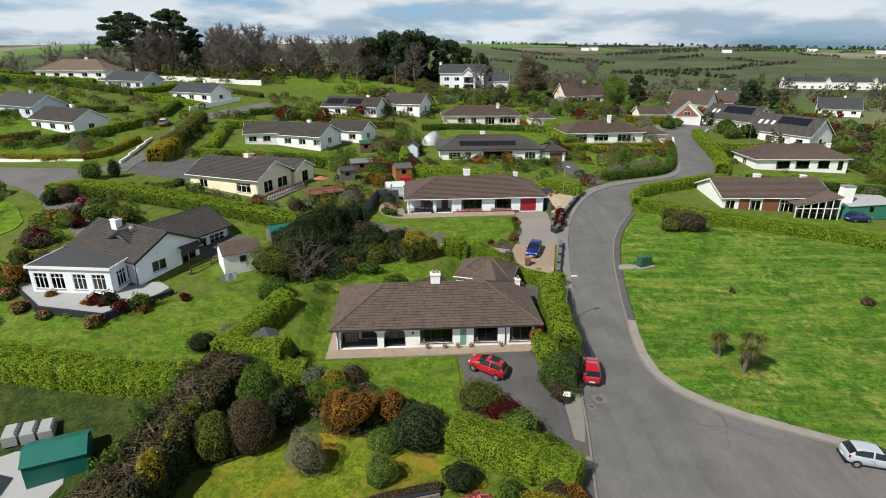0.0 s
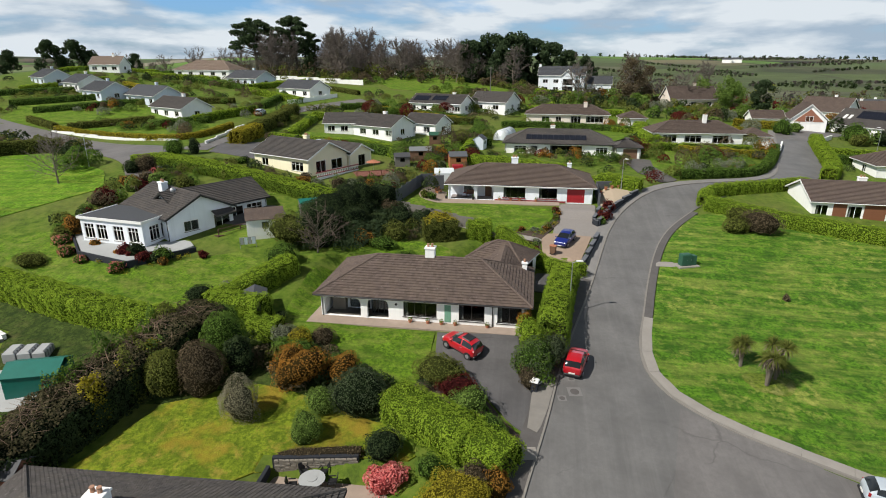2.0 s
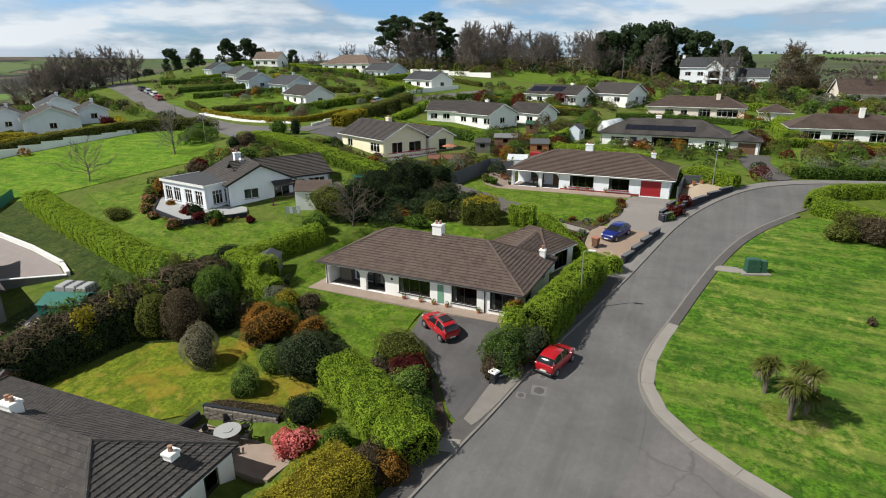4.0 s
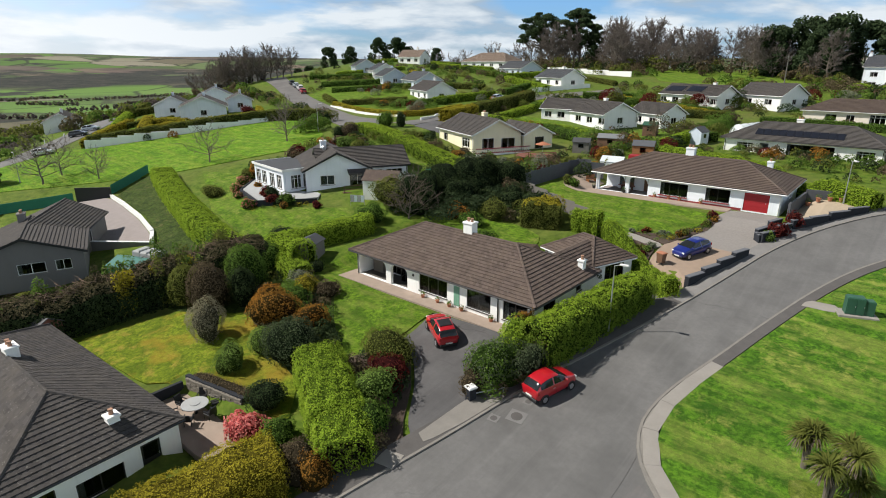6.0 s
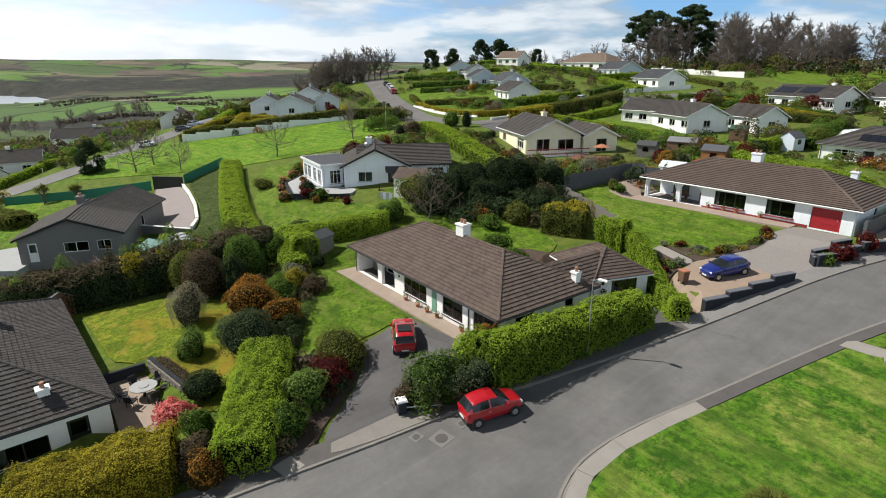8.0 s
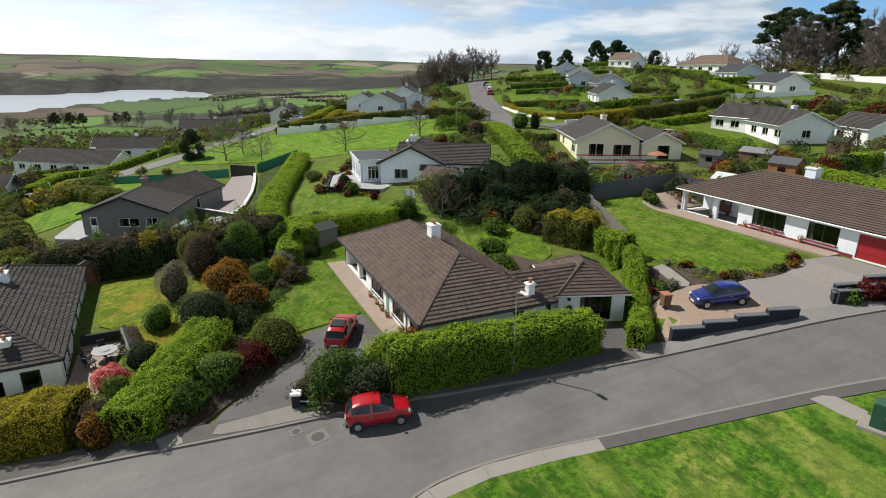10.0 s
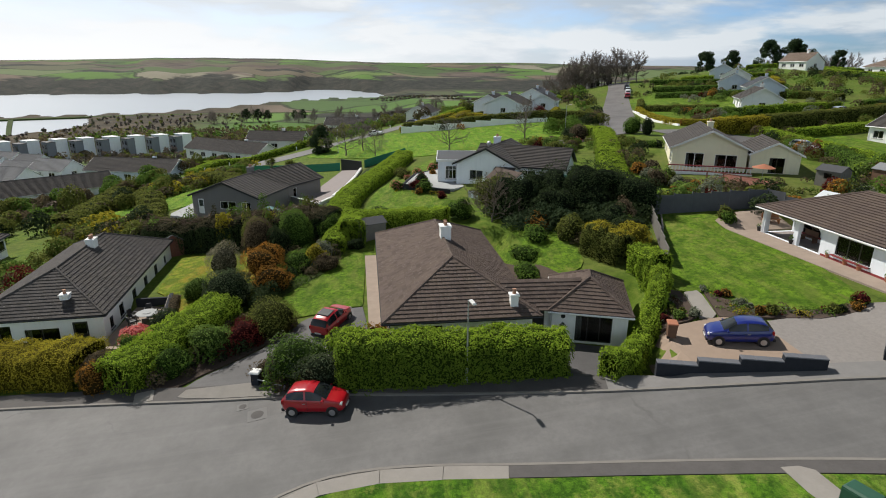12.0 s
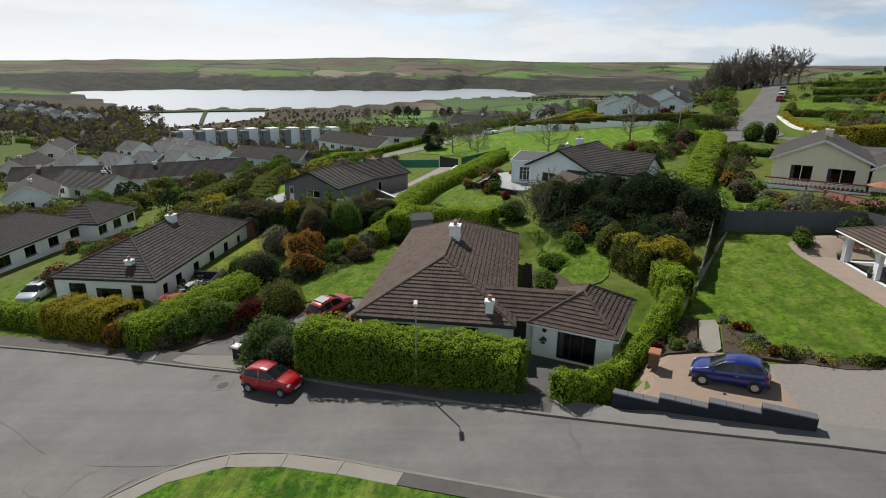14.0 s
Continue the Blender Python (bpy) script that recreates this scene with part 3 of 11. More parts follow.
def heights(x, y):
    x, y = np.asarray(x, float), np.asarray(y, float)
    z = np.zeros_like(x)
    for (cx, cy), c in zip(BROAD_XY, BROAD.ravel()):
        z = z + c * np.exp(-((x - cx) ** 2 + (y - cy) ** 2) / (2 * 75.0 ** 2))
    for (cx, cy), c in zip(LOCAL_XY, LOCAL.ravel()):
        z = z + c * np.exp(-((x - cx) ** 2 + (y - cy) ** 2) / (2 * 24.0 ** 2))
    z = z - 0.75 * ease(4.6, 3.9, np.abs(x - 0.3)) * ease(2.3, 1.6, np.abs(y - 28.5))
    for cx, cy, rot, hx, hy, level, margin in FLATS:
        c, s = math.cos(radians(rot)), math.sin(radians(rot))
        u, v = (x - cx) * c + (y - cy) * s, (y - cy) * c - (x - cx) * s
        k = ease(hx + margin, hx, np.abs(u)) * ease(hy + margin, hy, np.abs(v))
        z = z * (1 - k) + level * k
    d = np.hypot(x + 15, y - 90)
    k = ease(165, 290, d)
    z = z * (1 - k) + far_land(x, y) * k
    for cx, cy, rise, reach in RISES:
        z = z + rise * np.exp(-((x - cx) ** 2 + (y - cy) ** 2) / (2 * reach ** 2))
    return z


def gz(x, y):
    return float(heights(np.array([x]), np.array([y]))[0])


# ---- geometry helpers ----
PLOTS, PAVED = [], []


class G:
    """Vertices and faces of one part."""

    def __init__(self):
        self.v, self.f = [], []

    def add(self, vs, fs):
        b = len(self.v)
        self.v += [tuple(p) for p in vs]
        self.f += [tuple(i + b for i in q) for q in fs]
        return self

    def box(self, x0, y0, z0, x1, y1, z1):
        return self.add([(x0, y0, z0), (x1, y0, z0), (x1, y1, z0), (x0, y1, z0), (x0, y0, z1), (x1, y0, z1), (x1, y1, z1), (x0, y1, z1)],
                        [(0, 3, 2, 1), (4, 5, 6, 7), (0, 1, 5, 4), (1, 2, 6, 5), (2, 3, 7, 6), (3, 0, 4, 7)])

    def bevelled(self, x0, y0, z0, x1, y1, z1, b):
        """A box with its upper edges cut off."""
        self.box(x0, y0, z0, x1, y1, z1 - b)
        t = len(self.v)
        return self.add([(x0, y0, z1 - b), (x1, y0, z1 - b), (x1, y1, z1 - b), (x0, y1, z1 - b), (x0 + b, y0 + b, z1), (x1 - b, y0 + b, z1), (x1 - b, y1 - b, z1), (x0 + b, y1 - b, z1)],
                        [(4, 5, 6, 7), (0, 1, 5, 4), (1, 2, 6, 5), (2, 3, 7, 6), (3, 0, 4, 7)])

    def tube(self, p0, p1, r0, r1, n=8, caps=True):
        p0, p1 = Vector(p0), Vector(p1)
        q = (p1 - p0).to_track_quat("Z", "Y")
        vs = []
        for p, r in ((p0, r0), (p1, r1)):
            vs += [p + q @ Vector((r * math.cos(2 * math.pi * i / n), r * math.sin(2 * math.pi * i / n), 0)) for i in range(n)]
        fs = [(i, (i + 1) % n, n + (i + 1) % n, n + i) for i in range(n)]
        if caps:
            fs += [tuple(range(n))[::-1], tuple(range(n, 2 * n))]
        return self.add(vs, fs)

    def prism(self, pts, offset):
        """A flat polygon made solid by an offset."""
        n, o = len(pts), Vector(offset)
        vs = [Vector(p) for p in pts] + [Vector(p) + o for p in pts]
        fs = [tuple(range(n)), tuple(range(2 * n - 1, n - 1, -1))] + [(i, n + i, n + (i + 1) % n, (i + 1) % n) for i in range(n)]
        return self.add(vs, fs)

    def grille(self, xs, zs, solid, y0, y1):
        """A flat frame in one piece: solid cells of a grid, with thickness."""
        n = len(xs)
        b = len(self.v)
        self.v += [(x, y, z) for y in (y0, y1) for z in zs for x in xs]
        o = n * len(zs)
        at_ = lambda i, j, k: b + k * o + j * n + i
        full = lambda i, j: 0 <= i < n - 1 and 0 <= j < len(zs) - 1 and solid(i, j)
        for i in range(n - 1):
            for j in range(len(zs) - 1):
                if not full(i, j):
                    continue
                self.f += [(at_(i, j, 0), at_(i + 1, j, 0), at_(i + 1, j + 1, 0), at_(i, j + 1, 0)), (at_(i, j, 1), at_(i, j + 1, 1), at_(i + 1, j + 1, 1), at_(i + 1, j, 1))]
                for (di, dj, p, q) in ((-1, 0, (i, j), (i, j + 1)), (1, 0, (i + 1, j + 1), (i + 1, j)), (0, -1, (i + 1, j), (i, j)), (0, 1, (i, j + 1), (i + 1, j + 1))):
                    if not full(i + di, j + dj):
                        self.f.append((at_(*p, 0), at_(*q, 0), at_(*q, 1), at_(*p, 1)))
        return self

    def sheet(self, quads):
        for q in quads:
            self.add(q, [tuple(range(len(q)))])
        return self

    def mesh(self, name, mat, smooth=False):
        me = bpy.data.meshes.new(name)
        me.from_pydata([tuple(p) for p in self.v], [], self.f)
        me.materials.append(mat)
        if smooth:
            me.shade_smooth()
        return me


def part(name, g, mat, parent=None, label="", smooth=False):
    """One mesh object, under a thing or a part where one is given."""
    me = g.mesh(name, mat, smooth) if isinstance(g, G) else g
    ob = new(name, me)
    if parent:
        ob.parent = parent
    return tagged(ob, label)


def thing(name, m, label, category, group="", kind=""):
    ob = new(name)
    ob.empty_display_size = 0.3
    ob.matrix_basis = m
    return tagged(ob, label, category, group, kind)


def raw_mesh(name, verts, quads, mats, index=None, smooth=False):
    """A mesh from arrays, quick for many small faces."""
    me = bpy.data.meshes.new(name)
    k = quads.shape[1]
    me.vertices.add(len(verts))
    me.vertices.foreach_set("co", np.ascontiguousarray(verts, np.float32).ravel())
    me.loops.add(quads.size)
    me.loops.foreach_set("vertex_index", np.ascontiguousarray(quads, np.int32).ravel())
    me.polygons.add(len(quads))
    me.polygons.foreach_set("loop_start", np.arange(0, quads.size, k, dtype=np.int32))
    for mt in mats:
        me.materials.append(mt)
    if index is not None:
        me.polygons.foreach_set("material_index", index.astype(np.int32))
    me.update(calc_edges=True)
    if smooth:
        me.shade_smooth()
    return me


rng = np.random.default_rng(7)


LUMP_DIRS = np.random.default_rng(404).normal(0, 1, (9, 3))
LUMP_DIRS /= np.linalg.norm(LUMP_DIRS, axis=1)[:, None]


def lumps(p, scale=1.0):
    """Clumps in a leafy skin: swells and hollows a hand to an arm across, from -1 to 1."""
    w = np.array([4.2, 5.0, 6.1, 7.3, 8.8, 10.2, 12.4, 15.0, 18.0]) / scale
    k = np.sin(p @ (LUMP_DIRS * w[:, None]).T + np.arange(9) * 1.7)
    return np.clip((k[:, :4].sum(1) * 0.34 + k[:, 4:].sum(1) * 0.26), -1, 1)


def leaves(points, normals, size, spread=0.5, up=0.22, aspect=0.75):
    """Small leaf sprays, each a blade folded along its middle, scattered on points."""
    n = len(points)
    d = normals + rng.normal(0, spread, (n, 3)) + np.array([0, 0, up])
    d /= np.linalg.norm(d, axis=1)[:, None] + 1e-9
    a = np.cross(d, rng.normal(0, 1, (n, 3)))
    a /= np.linalg.norm(a, axis=1)[:, None] + 1e-9
    b = np.cross(d, a)
    s = (size * 0.9 * rng.uniform(0.6, 1.4, n))[:, None]
    c = points
    bend = d * s * 0.3
    v = np.stack([c - b * s * aspect * 0.75, c + a * s * 0.52 + bend, c + b * s * aspect * 0.8 - bend * 0.2, c - a * s * 0.52 + bend], 1).reshape(-1, 3)
    return v, np.arange(n * 4).reshape(-1, 4)


def merge(*groups):
    vs, qs, ix, base = [], [], [], 0
    for k, (v, q) in enumerate(groups):
        vs.append(v)
        qs.append(q + base)
        ix.append(np.full(len(q), k))
        base += len(v)
    return np.concatenate(vs), np.concatenate(qs), np.concatenate(ix)


def resample(pts, step):
    """Even points along a polyline, with its corners rounded a little."""
    p = np.array(pts, float)
    seg = np.hypot(*np.diff(p[:, :2], axis=0).T)
    s = np.concatenate([[0], np.cumsum(seg)])
    n = max(2, int(math.ceil(s[-1] / step)) + 1)
    t = np.linspace(0, s[-1], n)
    return np.stack([np.interp(t, s, p[:, k]) for k in range(p.shape[1])], 1)


def smooth_line(pts, rounds=2):
    p = [np.array(q, float) for q in pts]
    for _ in range(rounds):
        out = [p[0]]
        for a, b in zip(p[:-1], p[1:]):
            out += [a * 0.75 + b * 0.25, a * 0.25 + b * 0.75]
        p = out + [p[-1]]
    return np.array(p)


def side_dirs(p):
    d = np.gradient(p[:, :2], axis=0)
    d /= np.linalg.norm(d, axis=1)[:, None] + 1e-9
    return np.stack([-d[:, 1], d[:, 0]], 1)


def ribbon(name, left, right, dz, mat, cross=5, skirt=0.3, step=1.2):
    """A strip of ground between two lines, laid on the land, with sides that go down."""
    n = max(len(resample(left, step)), len(resample(right, step)))
    def even(p):
        p = np.array(p, float)
        s = np.concatenate([[0], np.cumsum(np.hypot(*np.diff(p, axis=0).T))])
        t = np.linspace(0, s[-1], n)
        return np.stack([np.interp(t, s, p[:, 0]), np.interp(t, s, p[:, 1])], 1)
    a, b = even(left), even(right)
    PAVED.append(np.concatenate([a, b[::-1]]))
    cols = [a * (1 - k / cross) + b * (k / cross) for k in range(cross + 1)]
    xy = np.stack(cols, 1)
    z = heights(xy[..., 0], xy[..., 1]) + dz
    v = np.concatenate([xy, z[..., None]], 2)
    low_a, low_b = v[:, 0].copy(), v[:, -1].copy()
    low_a[:, 2] -= skirt
    low_b[:, 2] -= skirt
    v = np.concatenate([low_a[:, None], v[:, :1], v, v[:, -1:], low_b[:, None]], 1)
    w = v.shape[1]
    keep = np.array([k for k in range(w - 1) if k not in (1, w - 3)])
    i = (np.arange(n - 1)[:, None] * w + keep[None]).ravel()[:, None]
    q = np.concatenate([i, i + 1, i + w + 1, i + w], 1)
    return new(name, raw_mesh(name, v.reshape(-1, 3), q, [mat]))


def patch(name, poly, dz, mat, step=1.5, skirt=0.25, parent=None, level=None):
    """A piece of ground with any outline, laid on the land (or level), with sides that go down."""
    from mathutils.geometry import delaunay_2d_cdt
    ring = resample(list(poly) + [poly[0]], step)[:-1]
    x0, y0 = ring.min(0)
    x1, y1 = ring.max(0)
    gx, gy = np.meshgrid(np.arange(x0 + step / 2, x1, step), np.arange(y0 + step / 2, y1, step))
    inner = np.stack([gx.ravel(), gy.ravel()], 1)
    pts = [Vector(p) for p in ring] + [Vector(p) for p in inner]
    PAVED.append(ring)
    n = len(ring)
    vs, _, fs, *_ = delaunay_2d_cdt(pts, [(i, (i + 1) % n) for i in range(n)], [list(range(n))], 1, 1e-4)
    xy = np.array([tuple(p) for p in vs])
    z = heights(xy[:, 0], xy[:, 1]) + dz if level is None else np.full(len(xy), level)
    v = [(x, y, h) for (x, y), h in zip(xy, z)]
    fs = [tuple(f) for f in fs]
    rim = {}
    for f in fs:
        for a, b in zip(f, f[1:] + f[:1]):
            rim[(a, b)] = rim.get((a, b), 0) + 1
    for (a, b) in list(rim):
        if (b, a) not in rim:
            k = len(v)
            v += [(v[a][0], v[a][1], v[a][2] - skirt), (v[b][0], v[b][1], v[b][2] - skirt)]
            fs.append((b, a, k, k + 1))
    me = bpy.data.meshes.new(name)
    me.from_pydata(v, [], fs)
    me.materials.append(mat)
    ob = new(name, me)
    if parent:
        ob.parent = parent
    return ob


def hedge(line, width, height, leaf, label, density=28, size=0.17, name="hedge", core=None, top=None, uneven=0.12, dz=0.0):
    """A clipped hedge: a woody core, darkened to paint the shade between leaves, and a coat of leaf sprays, with an
    uneven skin.
    """
    p = resample(smooth_line(line, 1), 0.8)
    s = side_dirs(p)
    h = height * (1 + uneven * 0.6 * np.sin(np.arange(len(p)) * 0.9 + p[0, 0]) * 0.4 + rng.normal(0, uneven * 0.15, len(p)))
    prof = [(-0.5, 0.0), (-0.53, 0.45), (-0.5, 0.85), (-0.36, 1.0), (0.0, 1.02), (0.36, 1.0), (0.5, 0.85), (0.53, 0.45), (0.5, 0.0)]
    rows = []
    for o, k in prof:
        xy = p[:, :2] + s * (o * width + rng.normal(0, width * 0.02, (len(p), 1)))
        z = heights(xy[:, 0], xy[:, 1]) if k < 0.01 else heights(p[:, 0], p[:, 1])
        rows.append(np.concatenate([xy, (z + dz + k * h - (0.3 if k < 0.01 else 0))[:, None]], 1))
    v = np.stack(rows, 1)
    n, w = v.shape[:2]
    i = (np.arange(n - 1)[:, None] * w + np.arange(w - 1)[None]).ravel()[:, None]
    q = np.concatenate([i, i + 1, i + w + 1, i + w], 1)
    vv = v.reshape(-1, 3)
    A, B, C, D = (vv[q[:, k]] for k in range(4))
    nrm = np.cross(C - A, D - B)
    area = np.linalg.norm(nrm, axis=1) / 2
    nrm /= 2 * area[:, None] + 1e-9
    if nrm[len(nrm) // 2, 2] < 0 and abs(nrm[len(nrm) // 2, 2]) > 0.3 or nrm[w // 2, 2] < 0:
        nrm = -nrm
    caps_v, caps_n = [], []
    for e, sg in ((0, -1), (n - 1, 1)):
        m = int(width * height * density)
        k = rng.uniform(0, 1, (m, 2))
        base = p[e, :2]
        d = np.array([s[e, 1], -s[e, 0]]) * sg
        xy = base + s[e] * ((k[:, :1] - 0.5) * width) + d * rng.uniform(0, 0.2, (m, 1))
        caps_v.append(np.concatenate([xy, (gz(*base) + dz + k[:, 1] * h[e])[:, None]], 1))
        caps_n.append(np.tile([d[0], d[1], 0], (m, 1)))
    count = rng.poisson(area * density * 1.35)
    idx = np.repeat(np.arange(len(q)), count)
    u, t = rng.uniform(0, 1, (2, len(idx), 1))
    pts = (A[idx] * (1 - u) + B[idx] * u) * (1 - t) + (D[idx] * (1 - u) + C[idx] * u) * t
    bump = np.sin(pts[:, 0] * 2.1) * np.sin(pts[:, 1] * 2.3) * np.sin(pts[:, 2] * 3.1 + pts[:, 0])
    pts = pts + nrm[idx] * (rng.normal(0.0, 0.05, (len(idx), 1)) + bump[:, None] * 0.07 * min(1, height))
    allp, alln = np.concatenate([pts, *caps_v]), np.concatenate([nrm[idx], *caps_n])
    swell = lumps(allp, max(1.0, size / 0.11))
    allp = allp + alln * (swell * 0.13 * min(1.0, height / 1.5))[:, None]
    kept = rng.uniform(0, 1, len(allp)) < np.clip(0.85 + 0.4 * swell, 0.3, 1)
    allp, alln = allp[kept], alln[kept]
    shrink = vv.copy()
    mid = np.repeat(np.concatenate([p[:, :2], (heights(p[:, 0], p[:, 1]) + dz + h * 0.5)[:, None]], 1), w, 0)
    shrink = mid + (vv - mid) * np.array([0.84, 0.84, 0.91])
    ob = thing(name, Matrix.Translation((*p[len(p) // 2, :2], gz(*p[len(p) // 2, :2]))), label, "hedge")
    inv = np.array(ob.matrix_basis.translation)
    cg = raw_mesh("shaded_core", shrink - inv, q, [CORES.get(leaf.name, CORE)])
    part("shaded_core", cg, None, ob)
    if top is None:
        lv, lq = leaves(allp, alln, size, 0.48, 0.35)
        part("foliage", raw_mesh("foliage", lv - inv, lq, [leaf]), None, ob)
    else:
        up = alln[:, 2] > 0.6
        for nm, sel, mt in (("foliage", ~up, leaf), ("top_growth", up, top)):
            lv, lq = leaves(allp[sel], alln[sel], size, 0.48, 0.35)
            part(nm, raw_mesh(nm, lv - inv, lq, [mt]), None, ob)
    return ob


def blob_points(rx, ry, rz, n, lobes, rough=0.14, lowcut=0.0):
    d = rng.normal(0, 1, (n, 3))
    d /= np.linalg.norm(d, axis=1)[:, None]
    d[:, 2] = np.abs(d[:, 2]) * 1.0 - lowcut * (rng.uniform(0, 1, n) < 0.35)
    d /= np.linalg.norm(d, axis=1)[:, None]
    r = 1 + rough * (np.sin(d @ lobes[0] * 3.2 + 1) + np.sin(d @ lobes[1] * 5.1) * 0.7 + np.sin(d @ lobes[2] * 9.0) * 0.4)
    return d * r[:, None] * np.array([rx, ry, rz]), d / np.array([rx, ry, rz]) * min(rx, ry, rz)


def bush(x, y, rx, ry, h, leaf, label, name="shrub", size=0.16, density=30, rough=0.13, core=None, tip=None, tip_label="", dz=0.0, group="", inner=0.82):
    """A shrub: short stems, an inner mass darkened to paint the shade in the gaps, and a coat of leaf sprays with lobes
    and gaps.
    """
    lob = rng.normal(0, 1, (3, 3))
    lob /= np.linalg.norm(lob, axis=1)[:, None]
    area = 4 * math.pi * ((rx * ry) ** 0.8 + (rx * h * 0.6) ** 0.8 + (ry * h * 0.6) ** 0.8) / 3 * 0.62
    n = int(area * density * 1.45)
    rough = rough * 1.3 if rough > 0.09 else rough
    rz = h * 0.62
    pts, nrm = blob_points(rx, ry, rz, n, lob, rough, 0.5)
    pts *= (1 - np.abs(rng.normal(0, 0.07, (n, 1))))
    pts[:, 2] += h - rz
    swell = lumps(pts + np.array([x, y, 0]), max(1.0, size / 0.1))
    pts = pts + nrm / (np.linalg.norm(nrm, axis=1)[:, None] + 1e-9) * (swell * 0.15 * min(1.0, rx, h * 0.6))[:, None]
    keep = (pts[:, 2] > 0.05) & (rng.uniform(0, 1, n) < np.clip(0.85 + 0.4 * swell, 0.3, 1))
    pts, nrm = pts[keep], nrm[keep]
    ob = thing(name, Matrix.Translation((x, y, gz(x, y) + dz)), label, "shrub", group)
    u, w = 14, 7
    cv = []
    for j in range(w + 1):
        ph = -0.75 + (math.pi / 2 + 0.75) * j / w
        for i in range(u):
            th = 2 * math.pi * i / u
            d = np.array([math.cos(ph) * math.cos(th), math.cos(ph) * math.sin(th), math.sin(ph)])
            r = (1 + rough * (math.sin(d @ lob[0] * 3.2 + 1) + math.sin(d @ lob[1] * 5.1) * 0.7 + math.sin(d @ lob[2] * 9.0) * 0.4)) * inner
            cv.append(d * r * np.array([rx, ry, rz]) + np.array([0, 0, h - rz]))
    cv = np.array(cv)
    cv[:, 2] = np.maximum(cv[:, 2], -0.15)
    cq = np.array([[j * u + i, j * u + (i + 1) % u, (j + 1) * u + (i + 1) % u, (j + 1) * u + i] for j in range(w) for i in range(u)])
    part("shaded_core", raw_mesh("shaded_core", cv, cq, [CORES.get(leaf.name, CORE)], smooth=True), None, ob)
    stem = G().tube((0, 0, -0.3), (0, 0, h * 0.5), 0.09, 0.05, 6)
    part("stem", stem, BARK, ob)
    if tip is not None:
        k = rng.uniform(0, 1, len(pts)) < 0.45
        lv, lq = leaves(pts[k], nrm[k], size)
        part("blossom" if tip is L_PINK else "young_growth", raw_mesh("tips", lv, lq, [tip]), None, ob, tip_label)
        pts, nrm = pts[~k], nrm[~k]
    lv, lq = leaves(pts, nrm, size)
    part("foliage", raw_mesh("foliage", lv, lq, [leaf]), None, ob)
    return ob


def branch_tree(h, seed, spread=0.5, depth=4, thin=0.6, up=0.3, first=0.25):
    """Limbs of a bare tree as tapered tubes; gives the wood and the twig ends."""
    r = np.random.default_rng(seed)
    wood, ends = G(), []

    def grow(p, d, length, rad, level):
        q = p + d * length
        wood.tube(p, q, rad, rad * 0.68, 6 if level < 2 else 4, False)
        if level >= depth:
            ends.append((q, d))
            return
        for k in range(3 if level < 3 else 2):
            nd = d + Vector(r.normal(0, spread, 3)) + Vector((0, 0, up * 0.5))
            nd.normalize()
            grow(q if k else p + d * length * 0.75, nd, length * r.uniform(0.6, 0.82), rad * thin, level + 1)

    grow(Vector((0, 0, -0.3)), Vector((r.normal(0, 0.06), r.normal(0, 0.06), 1)).normalized(), h * first + 0.3, h * 0.024, 0)
    return wood, ends


